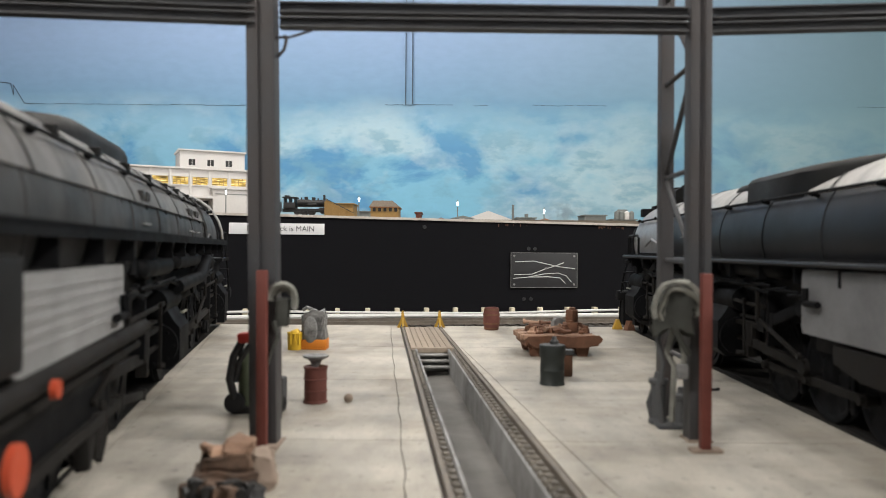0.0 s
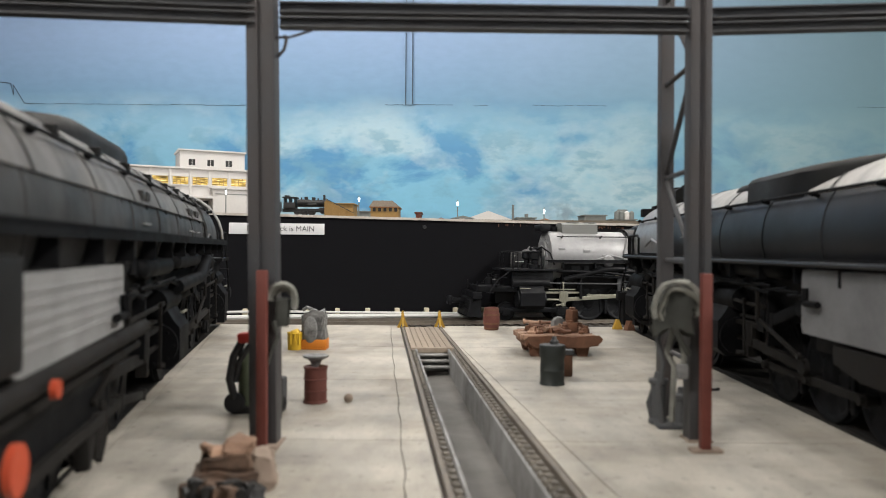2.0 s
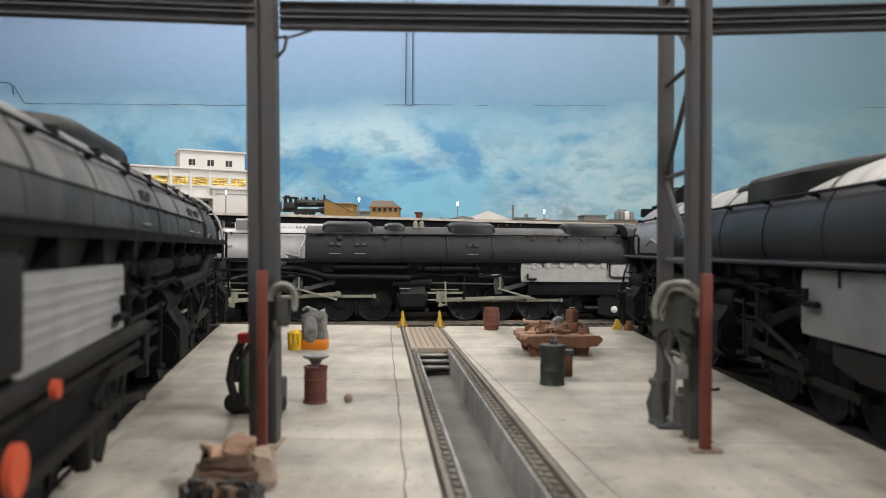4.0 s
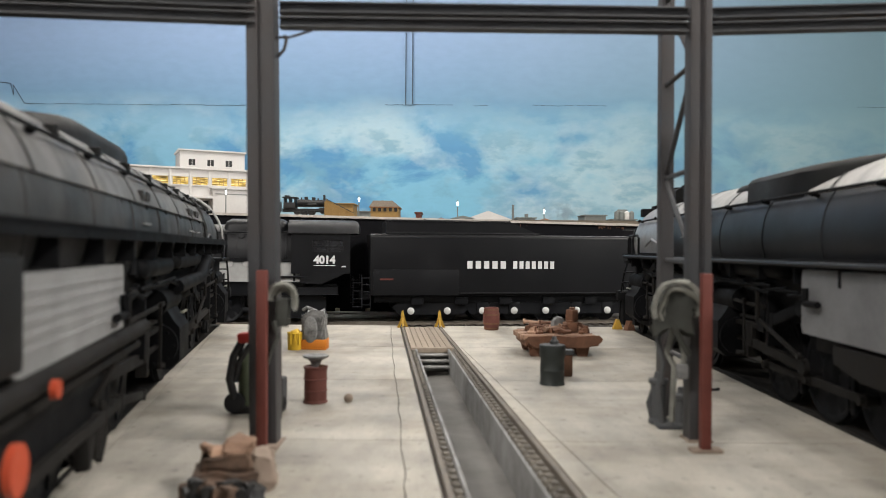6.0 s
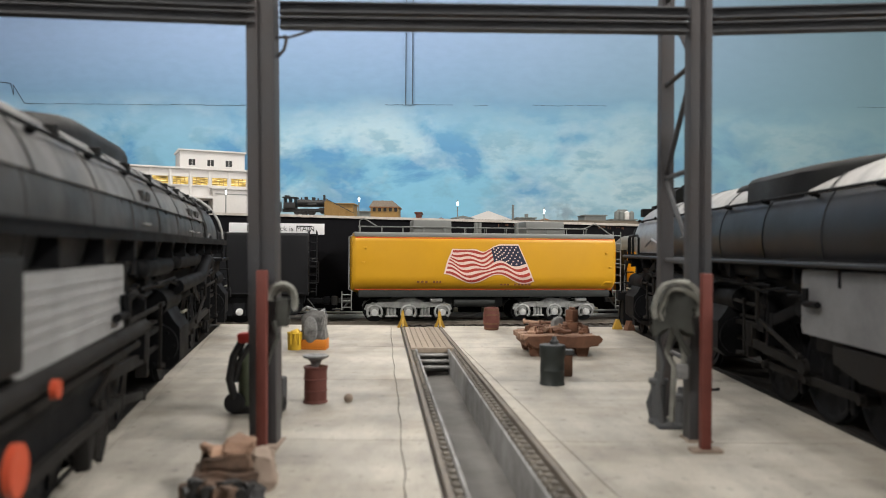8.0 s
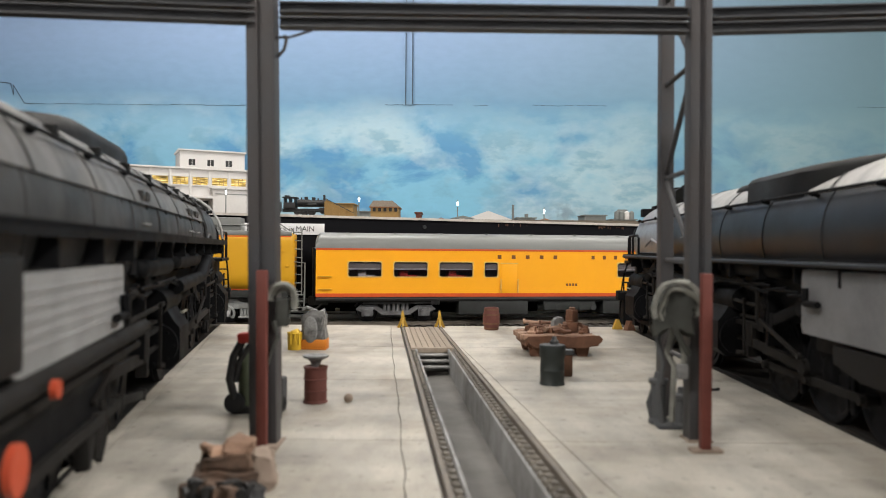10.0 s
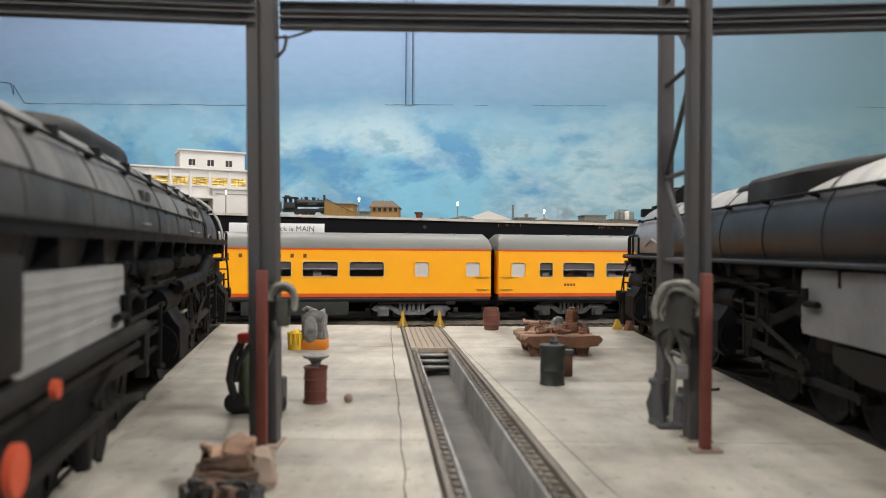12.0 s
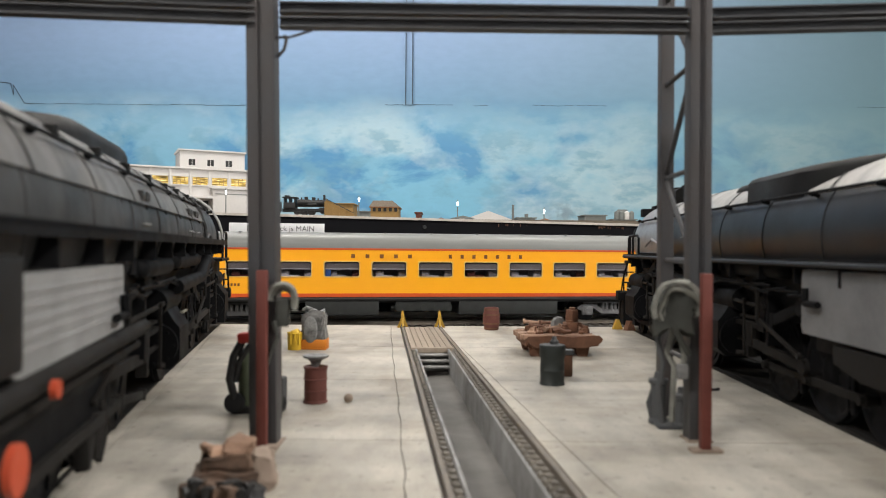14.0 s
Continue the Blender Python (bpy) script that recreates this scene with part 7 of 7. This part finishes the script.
for i in range(34):
    x, y = rng.uniform(-0.85, 0.8), rng.uniform(-0.72, 0.7)
    w2 = rng.uniform(0.05, 0.11)
    if i % 3 == 0:
        bm = lathe(B(), [(w2 * 0.4, 0), (w2 * 1.3, 0.0), (w2 * 1.4, 0.06), (w2 * 0.6, 0.10), (w2 * 0.6, 0.16)], None, 10)
    elif i % 3 == 1:
        bm = tube(B(), [(-0.22, 0, w2), (-0.05, 0.06, w2), (0.08, 0.02, w2 * 1.6), (0.24, 0.06, w2)], w2 * 0.6, 7)
    else:
        bm = rough_up(box(B(), -w2 * 1.6, w2 * 1.6, -w2, w2, 0, w2 * 1.5, 0.02), 0.02, 6, i)
    whole("scrap_piece", bm, RUST_LIGHT if i % 2 else RUST, "small rusty offcut lying on the cart", "scrap", at(3.30 + x, 21.2 + y, 0.59, 0, 0, rng.uniform(0, 180)), "scrap on the cart")
bm = lathe(B(), [(0.05, 0), (0.20, 0.03), (0.235, 0.10), (0.20, 0.17), (0.05, 0.2)], Matrix.Rotation(radians(90), 4, "X"), 20)
whole("pulley_wheel", bm, CAST_GREY, "dull grey wheel leaning on the scrap", "wheel", at(3.30, 21.35, 0.80, 0, 0, 20))

# crate and scrap close to the column
g = thing("scrap_crate", "rusty brown crate of scrap by the column", "crate", at(-2.62, 9.0, 0, 0, 0, 12))
SCRAP_BROWN = worn("sooty_brown_scrap", (0.15, 0.088, 0.056, 1), (0.035, 0.026, 0.021, 1), 0.9, 0.75, scale=4, grain=18, relief=0.02, vary=0.4)


def shaken_box(x0, x1, y0, y1, z0, z1, amount, seed):
    bm = box(B(), x0, x1, y0, y1, z0, z1, 0.04)
    bmesh.ops.subdivide_edges(bm, edges=bm.edges[:], cuts=2, use_grid_fill=True)
    return rough_up(rough_up(bm, amount, 4, seed), amount * 0.5, 11, seed + 3)


part("crate_body", shaken_box(-0.40, 0.42, -0.33, 0.33, 0.0, 0.28, 0.08, 1.0), SCRAP_BROWN, g)
part("crate_lid", shaken_box(-0.28, 0.33, -0.26, 0.26, 0.26, 0.44, 0.10, 4.0), SCRAP_BROWN, g)
part("lid_block", shaken_box(-0.24, 0.14, -0.20, 0.16, 0.42, 0.54, 0.10, 7.0), RUST_LIGHT, g, "pale orange-brown lump")
part("lid_block", shaken_box(0.02, 0.30, -0.16, 0.18, 0.40, 0.60, 0.10, 9.0), RUST_LIGHT, g, "pale orange-brown lump")
part("rag", shaken_box(0.34, 0.56, -0.20, 0.20, 0.0, 0.42, 0.10, 12.0), DUST, g, "pinkish dusty bundle")
rng = random.Random(33)
for i in range(9):
    x, y = -0.30 + 0.08 * i + rng.uniform(-0.05, 0.05), -0.46 + rng.uniform(-0.12, 0.10)
    w = rng.uniform(0.08, 0.15)
    bm = shaken_box(-w, w, -w * 0.8, w * 0.8, 0.0, w * 1.7, 0.07, i)
    if i % 2:
        rod(bm, (-w * 1.5, 0.0, w), (w * 1.5, 0.05, w * 1.2), w * 0.45, 9)
    whole("iron_casting", bm, FIGURE_DARK if i % 3 else SCRAP_BROWN, "dark sooty iron casting heaped beside the crate", "scrap iron", at(-2.55 + x, 9.0 + y, 0.0, 0, 0, i * 37), "castings by the crate")

# hose reels on the columns


def hose_reel(x, y, z):
    ob = thing("hose_reel", "pale hose looped over a dark olive holder on the column", "hose", at(x, y, z), "column hoses")
    for i in range(3):
        r = 0.25 - 0.045 * i
        pts = [(r * math.cos(a) * 0.85, -0.10 + 0.07 * i, r * math.sin(a)) for a in [radians(-35 + 18 * j) for j in range(13)]]
        part("hose_loop", rough_up(tube(B(), pts, 0.034, 8), 0.02, 5, i), HOSE, ob)
    part("holder", rough_up(box(B(), -0.13, 0.11, -0.08, 0.12, -0.40, 0.04, 0.06), 0.05, 4), OLIVE, ob, "dark olive holder")
    part("hose_tail", tube(B(), [(-0.12, -0.1, -0.3), (-0.06, -0.1, -0.52), (-0.16, -0.1, -0.75), (-0.22, -0.08, -0.95)], 0.04, 8), OLIVE, ob)
    return ob


def rough_plate(outline, y0, y1):
    """A lumpy casting with the given outline."""
    bm = prism(B(), outline, y0, y1)
    bmesh.ops.triangulate(bm, faces=bm.faces[:])
    bmesh.ops.subdivide_edges(bm, edges=bm.edges[:], cuts=3)
    return rough_up(rough_up(bm, 0.09, 4, 2.0), 0.04, 10, 5.0)


def hose_saddle(x, y, z):
    ob = thing("hose_saddle", "pale hose coiled on an olive saddle at the column", "hose", at(x, y, z), "column hoses")
    for i in range(5):
        w, h = 0.36 - 0.045 * i, 0.46 - 0.055 * i
        pts = [(0.03 * i + w * math.cos(a) * (1 + 0.1 * math.sin(a + i)), -0.16 + 0.07 * i + 0.04 * math.sin(2 * a + i), -0.05 + (h - 0.07 * math.cos(a)) * math.sin(a) - 0.05 * (i % 2)) for a in [radians(-12 + 17 * j) for j in range(13)]]
        part("hose_loop", rough_up(tube(B(), pts, 0.042, 8), 0.05, 4, i * 3), HOSE, ob)
    part("saddle", rough_plate([(-0.30, -0.42), (0.0, -0.30), (0.26, -0.42), (0.28, 0.10), (0.12, 0.28), (-0.12, 0.27), (-0.30, 0.06)], -0.06, 0.12), OLIVE, ob, "dark olive saddle")
    part("strut", tube(B(), [(-0.05, 0.0, -0.12), (0.0, 0.0, -0.35), (0.22, 0.05, -0.70)], 0.05, 8), OLIVE, ob)
    return ob


hose_reel(-2.37, 10.98, 2.17)
hose_saddle(3.50, 11.06, 2.09)


# gas bottle trolley beside the west column
w = thing("gas_trolley", "black trolley with green gas bottles and red valve", "trolley", at(-3.36, 13.25, 0))
for x in (-0.14, 0.20):
    part("bottle", lathe(B(), [(0.16, 0.12), (0.165, 0.16), (0.165, 0.88), (0.11, 1.0), (0.04, 1.04), (0.04, 1.12), (0.02, 1.14)], Matrix.Translation((x, 0.05, 0)), 14), GREEN_BOTTLE, w, "dull green gas bottle")
part("trolley_frame", tube(B(), [(-0.33, -0.12, 0.25), (-0.42, -0.12, 0.6), (-0.36, -0.1, 1.0), (-0.22, -0.05, 1.28), (-0.05, 0, 1.40), (0.1, 0.0, 1.38)], 0.075, 8), FIGURE_DARK, w, "black bent handle")
part("trolley_frame", tube(B(), [(-0.33, -0.10, 0.55), (-0.26, -0.08, 0.90), (-0.12, -0.04, 1.16), (0.02, 0.0, 1.26)], 0.055, 8), FIGURE_DARK, w, "black bent handle")
part("back_plate", rough_up(box(B(), -0.34, 0.40, 0.10, 0.26, 0.12, 1.12, 0.05), 0.02, 4), FIGURE_DARK, w)
part("valve", rough_up(box(B(), -0.28, 0.04, -0.16, 0.0, 1.24, 1.44, 0.05), 0.03, 5), RED_BRIGHT, w, "bright red valve")
for x in (-0.32, 0.42):
    part("wheel", lathe(B(), [(0.05, -0.05), (0.18, -0.05), (0.19, 0.0), (0.18, 0.05), (0.05, 0.05)], Matrix.Translation((x, -0.15, 0.19)) @ Matrix.Rotation(radians(70), 4, "X"), 18), FIGURE_DARK, w)
part("toe_plate", box(B(), -0.35, 0.52, -0.2, 0.25, 0.0, 0.12, 0.02), FIGURE_DARK, w)
part("hose_tail", tube(B(), [(0.40, -0.2, 1.0), (0.28, -0.25, 0.75), (0.42, -0.25, 0.55), (0.52, -0.2, 0.3), (0.5, -0.2, 0.04)], 0.04, 8), OLIVE, w)
part("tool_case", rough_up(box(B(), 0.20, 0.54, -0.1, 0.25, 0.12, 0.62, 0.05), 0.02, 4), GREY_KIT, w)

# pump set and hoses beside the east column
w = thing("pump_set", "slate-grey pump cylinders standing by the laced column", "pump", at(3.80, 12.6, 0))
for x, y, h in ((-0.10, 0.0, 0.78), (0.20, -0.30, 0.58)):
    part("cylinder", lathe(B(), [(0.16, 0.0), (0.17, 0.06), (0.13, 0.10), (0.13, h - 0.12), (0.165, h - 0.08), (0.165, h - 0.02), (0.08, h), (0.06, h + 0.10)], Matrix.Translation((x, y, 0)), 16), GREY_KIT, w)
part("base", box(B(), -0.22, 0.34, -0.45, 0.15, 0.0, 0.05, 0.02), GREY_KIT, w)
part("pipe", tube(B(), [(-0.2, 0.0, 0.04), (-0.27, 0.0, 0.35), (-0.1, 0.0, 0.86)], 0.04, 6), GREY_KIT, w)
w = thing("hanging_hoses", "pale hoses hanging down the east column", "hose", at(3.36, 11.3, 0.28))
for pts in ([(0.0, 0, 1.75), (-0.06, 0, 1.3), (0.03, 0, 0.95), (-0.04, 0, 0.6), (0.02, 0, 0.03)], [(0.12, 0.02, 1.75), (0.16, 0, 1.4), (0.08, 0, 1.1), (0.2, 0, 0.9), (0.16, 0, 0.05)], [(0.2, -0.05, 1.7), (0.27, -0.05, 1.35), (0.33, -0.05, 1.1), (0.30, -0.05, 0.75)]):
    part("hose", tube(B(), pts, 0.045, 8), HOSE if pts[0][0] else GREY_KIT, w)
part("nozzle", box(B(), 0.22, 0.38, -0.12, 0.02, 0.72, 0.95, 0.03), CAST_GREY, w)
whole("rubber_hose", tube(B(), [(0, 0, 0.03), (0.15, 0.1, 0.03), (0.3, 0.02, 0.03), (0.5, -0.05, 0.03), (0.62, 0.03, 0.03)], 0.03, 6), FIGURE_DARK, "short black hose end on the concrete", "hose", at(5.25, 15.6, 0))
for i, (x, y) in enumerate(((6.55, 27.6), (6.9, 27.2))):
    bm = prism(B(), [(-0.18, 0), (0.18, 0), (0.05, 0.36), (-0.05, 0.36)], -0.12, 0.12)
    whole("wheel_chock", rough_up(bm, 0.02, 5, i), STOP_YELLOW if i == 0 else RUST, "worn yellow-brown wheel chock on the floor edge", "chock", at(x, y, 0, 0, 0, 25 * i), "wheel chocks")


# ---- the far side of the layout: a higher board with buildings, seen above the fascia ----
FAR_Y, FAR_Z = 170.0, 8.6


def far_board():
    whole("far_ground", box(B(), -148, 148, 140, 199, 4.5, FAR_Z), DECK, "sandy brown board of the far town", kind="structure")


def factory():
    """Built from its near corner; the long front runs towards -x."""
    f = thing("factory", "white stucco factory with lit yellow windows and roof tower", "building", at(-44.0, 168, 0, 0, 0, 25))
    part("main_block", box(B(), -34, 0, 0, 16, FAR_Z, 20.1, 0.15), WHITE_WALL, f)
    part("cornice", box(B(), -34.2, 0.35, -0.45, 16, 20.1, 20.5, 0.08), WHITE_WALL, f, "white cornice")
    part("tower", box(B(), -15.1, -0.95, 2.0, 12, 20.1, 24.4, 0.12), WHITE_WALL, f)
    part("tower_cap", box(B(), -15.5, -0.6, 1.6, 12, 24.4, 24.75, 0.08), WHITE_WALL, f, "white cornice")
    part("annex", box(B(), -8.6, 0.6, -3.2, 0, FAR_Z, 15.7, 0.12), WHITE_WALL, f)
    part("annex_cap", box(B(), -9.0, 0.9, -3.5, 0, 15.7, 16.1, 0.06), WHITE_WALL, f, "white cornice")
    part("canopy", box(B(), -34, -8.6, -3.0, 0, 13.6, 14.1, 0.06), WHITE_WALL, f)
    part("gate", box(B(), -20, -9.2, -0.12, 0.0, FAR_Z, 13.2), FIGURE_DARK, f, "dark loading bay")
    for i in range(8):
        x0 = -33.3 + i * 4.15
        win = part("window", box(B(), x0, x0 + 3.2, -0.12, 0.05, 16.7, 18.4), WINDOW_GLOW, f, "lit yellow factory window")
        for x1, x2, z1, z2 in ((x0 - 0.2, x0 + 3.4, 16.4, 16.7), (x0 - 0.2, x0 + 3.4, 18.4, 18.65)):
            part("sill", box(B(), x1, x2, -0.35, 0.0, z1, z2, 0.03), WHITE_WALL, win)
        for k2 in range(1, 4):
            part("mullion", box(B(), x0 + k2 * 0.8 - 0.05, x0 + k2 * 0.8 + 0.05, -0.2, -0.1, 16.7, 18.4), OCHRE, win)
        part("mullion", box(B(), x0, x0 + 3.2, -0.2, -0.1, 17.6, 17.7), OCHRE, win)
        part("pilaster", box(B(), x0 + 3.45, x0 + 3.95, -0.3, 0.0, 14.1, 20.1, 0.04), WHITE_WALL, f)
    for x0 in (-13.2, -9.2, -5.2):
        win = part("window", box(B(), x0, x0 + 1.4, 1.9, 2.05, 21.2, 22.6), FIGURE_DARK, f, "small dark window")
        part("sill", box(B(), x0 - 0.2, x0 + 1.6, 1.75, 2.0, 20.9, 21.2, 0.03), WHITE_WALL, win)
        part("mullion", box(B(), x0 + 0.65, x0 + 0.75, 1.82, 1.9, 21.2, 22.6), WHITE_WALL, win)
    part("wall_line", box(B(), -8.2, 0.2, -3.3, -3.2, 14.6, 14.75), CAR_GREY, f)


def street_lamp(x, z_top):
    l = thing("street_lamp", "green post street lamp with a glowing white globe", "street lamp", at(x, 158, FAR_Z), "street lamps")
    h = z_top - FAR_Z
    part("post", lathe(B(), [(0.3, 0), (0.3, 0.5), (0.14, 0.8), (0.11, h - 1.4), (0.2, h - 1.3), (0.1, h - 1.2)], None, 10), MILL_GREY, l)
    part("globe", lathe(B(), [(0.13, h - 1.0), (0.23, h - 0.5), (0.26, h - 0.25), (0.13, h - 0.05)], None, 12), LAMP_GLOW, l, "glowing white globe")
    part("finial", lathe(B(), [(0.32, h - 0.1), (0.13, h + 0.1), (0.05, h + 0.4)], None, 10), MILL_GREY, l)


def far_loco():
    l = thing("yard_locomotive", "small black steam locomotive on the far board", "locomotive", at(-34.4, 158, FAR_Z + 1.25))
    zc = 2.7
    bm = lathe(B(), [(0.6, 3.1), (0.82, 3.2), (0.80, 5.5), (0.68, 6.2), (0.68, 9.5), (0.5, 9.6)], about_x(0, zc), 18)
    part("boiler", bm, FIGURE_DARK, l)
    bm = B()
    box(bm, 0.4, 2.9, -1.4, 1.4, 1.5, 2.75, 0.05)
    for x in (0.45, 1.55, 2.7):
        box(bm, x, x + 0.2, -1.4, 1.4, 2.7, 3.75)
    box(bm, 0.1, 3.2, -1.6, 1.6, 3.7, 3.95, 0.08)
    box(bm, 0.5, 1.5, -0.7, 0.7, 3.95, 4.3, 0.06)
    part("cab", bm, FIGURE_DARK, l)
    bm = B()
    for x, h, r in ((8.9, 4.5, 0.25), (7.6, 3.75, 0.20), (6.6, 3.95, 0.42), (5.0, 4.05, 0.38), (4.0, 3.9, 0.14)):
        rod(bm, (x, 0, 3.2), (x, 0, h), r, 12)
    part("stack", bm, FIGURE_DARK, l)
    bm = B()
    for x in (3.2, 4.7, 6.2, 8.6):
        rod(bm, (x, -0.9, 0.75), (x, 0.9, 0.75), 0.7 if x < 8 else 0.42, 16)
    box(bm, 0, 10.2, -0.6, 0.6, 0.8, 1.5, 0.04)
    box(bm, 8.0, 9.5, -1.35, 1.35, 0.7, 1.7, 0.1)
    prism(bm, [(9.9, 0.9), (10.9, 0.1), (9.9, 0.1)], -1.2, 1.2)
    box(bm, 3.2, 9.7, -1.3, 1.3, 1.9, 2.0)
    rod(bm, (5.6, -1.2, 2.3), (7.4, -1.2, 2.3), 0.24, 10)
    rod(bm, (3.2, -1.15, 0.7), (6.4, -1.15, 0.7), 0.09, 6)
    rod(bm, (4.6, -1.2, 0.9), (8.2, -1.2, 1.1), 0.08, 6)
    tube(bm, [(3.3, -0.95, 3.2), (6.0, -0.95, 3.3), (9.4, -0.9, 3.1), (9.9, -0.9, 2.0)], 0.05, 6)
    for i in range(6):
        rod(bm, (3.6 + i, -0.95, 1.9), (3.6 + i, -0.95, 3.2), 0.035, 6)
    part("running_gear", bm, FIGURE_DARK, l)
    bm = B()
    box(bm, -5.4, -0.5, -1.4, 1.4, 0.9, 2.9, 0.08)
    box(bm, -5.2, -2.0, -1.2, 1.2, 2.9, 3.3, 0.05)
    for x in (-4.8, -3.7, -2.3, -1.2):
        rod(bm, (x, -0.9, 0.5), (x, 0.9, 0.5), 0.45, 14)
    part("tender", bm, FIGURE_DARK, l)


def shed(name, label, x0, x1, y0, z_top, mat, gable=0.0, extra=None, y1=None):
    s = thing(name, label, "building", at(0, 0, 0))
    y1 = y1 or y0 + 8
    part("wall", box(B(), x0, x1, y0, y1, FAR_Z, z_top, 0.06), mat, s)
    if gable:
        xm = (x0 + x1) / 2
        part("roof", prism(B(), [(x0 - 0.5, z_top - 0.1), (x1 + 0.5, z_top - 0.1), (xm, z_top + gable)], y0 - 0.5, y1), extra or mat, s)
    else:
        part("roof_edge", box(B(), x0 - 0.3, x1 + 0.3, y0 - 0.3, y1, z_top, z_top + 0.25, 0.04), extra or mat, s)
    return s


def far_town():
    # loading ramp and ochre sheds
    r = thing("loading_ramp", "ochre timber loading ramp beside the track", "ramp", at(0, 0, 0))
    part("deck", prism(B(), [(-25.0, FAR_Z), (-18.6, FAR_Z), (-18.9, 10.2), (-24.6, 13.1), (-25.0, 12.6)], 155, 158), OCHRE, r)
    for i in range(5):
        x = -24.6 + i * 1.3
        part("rail_post", box(B(), x, x + 0.15, 154.8, 155, FAR_Z, 13.2 - i * 0.55), OCHRE, r)
    part("hand_rail", tube(B(), [(-24.7, 154.9, 13.3), (-18.9, 154.9, 10.4)], 0.09, 6), FIGURE_DARK, r)
    shed("freight_shed", "low ochre wooden freight shed", -26.0, -19.8, 162, 12.6, OCHRE, 0.0)
    s = shed("brick_depot", "ochre wooden depot with a pitched roof", -15.6, -9.6, 158, 11.7, OCHRE, 0.0, TAN)
    part("roof", prism(B(), [(-15.9, 11.9), (-9.3, 11.9), (-10.9, 13.2), (-15.0, 13.2)], 157.6, 165), PLANK, s, "weathered pale shingle roof")
    for i in range(5):
        part("window", box(B(), -15.1 + i * 1.15, -14.5 + i * 1.15, 157.85, 158.05, 10.9, 11.8), FIGURE_DARK, s)
    shed("warehouse", "hazy grey-blue warehouse behind the depot", -20.5, -16.2, 175, 11.6, MILL_GREY)
    s = shed("chimney_house", "small dark red brick chimney house", -5.9, -4.8, 158, 10.6, BRICK_RED)
    shed("white_shed", "white gabled shed with a pale roof", 5.0, 15.2, 166, 9.7, WHITE_WALL, 1.9)
    s = shed("low_shed", "low grey lean-to shed by the works", 2.2, 6.6, 164, 9.9, MILL_GREY, 0.5)
    c = whole("smoke_stack", lathe(B(), [(0.32, 0), (0.25, 4.2), (0.30, 4.3), (0.30, 4.5)], None, 12), MILL_GREY, "thin grey factory chimney", "chimney", at(15.5, 164, FAR_Z - 0.2))
    s = shed("works", "long low dark works roofs", 16.5, 20.5, 164, 9.9, MILL_GREY)
    part("roof_vent", box(B(), 18.3, 18.9, 164, 166, 10.1, 10.9), MILL_GREY, s)
    s = shed("oil_tank_house", "flat-roofed grey-green tank building beside silos", 31.5, 36.2, 164, 10.6, MILL_GREY)
    s = shed("elevator", "grey grain elevator with round silos", 38.3, 43.4, 166, 9.8, MILL_GREY)
    for i in range(4):
        part("silo", lathe(B(), [(0.6, 0), (0.6, 1.6), (0.2, 1.9)], Matrix.Translation((39.1 + i * 1.1, 166, 9.9)), 12), WHITE_WALL if i == 2 else MILL_GREY, s)
    part("head_house", box(B(), 39.5, 41.6, 166.5, 168, 11.0, 12.2, 0.05), MILL_GREY, s)
    shed("cottage", "small weathered cottage with a gable", -2.0, 1.0, 172, 9.6, BRICK_RED, 0.7)
    shed("cottage", "small weathered cottage with a gable", 22.5, 25.0, 172, 9.7, TAN, 0.6)


far_board()
factory()
street_lamp(-46.6, 15.3)
street_lamp(-18.1, 13.9)
street_lamp(3.05, 13.2)
street_lamp(21.6, 11.7)
far_loco()
far_town()


# ---- what moves: the train runs along the main line, its wheels and rods turn ----
# seconds, metres run since the start
RUN = ((0, 0.00), (0.5, 4.09), (1, 8.17), (1.5, 12.26), (2, 16.35), (2.5, 20.44), (3, 24.43), (3.2, 26.04), (3.7, 30.09), (4.3, 35.00), (4.9, 39.97), (5.3, 43.31), (5.5, 45.01), (6, 49.29), (6.5, 53.46), (7, 57.55), (7.5, 61.63), (8, 65.78), (8.2, 67.42), (8.7, 71.36), (9.2, 75.27), (9.7, 79.25), (10.3, 84.22), (10.5, 85.94), (11, 90.31), (11.5, 94.98), (12, 99.44), (12.5, 103.57), (13, 107.60), (13.5, 111.56), (14, 115.68))
FRONTS = ((train_engine, 17.33), (tender, 45.54), (water, 61.17), (lounge, 75.38), (coach, 101.97))


def on_line(s):
    a = radians(TRACK_DEG)
    return at(s * math.cos(a), 37.3 + s * math.sin(a), RAIL_Z, 0, 0, TRACK_DEG)


def run_at(t):
    return float(np.interp(t, [a for a, _ in RUN], [b for _, b in RUN]))


def motions():
    for ob, front in FRONTS:
        walk(ob, [(t, on_line(front - s)) for t, s in RUN])
    for ob, x, kind, r in MOVING:
        step = 0.05 if r < 0.6 else 0.1
        times = [i * step for i in range(int(round(14.0 / step)) + 1)]
        if kind == "wheel":
            walk(ob, [(t, pose(x * U, 0, r * U, 0, -math.degrees(run_at(t) / r) % 360.0, 0)) for t in times])
        else:
            rows = {}
            for t in times:
                for piece, m in ob(x + run_at(t) / r):
                    rows.setdefault(piece, []).append((t, m))
            for piece, keys in rows.items():
                walk(piece, keys)


motions()
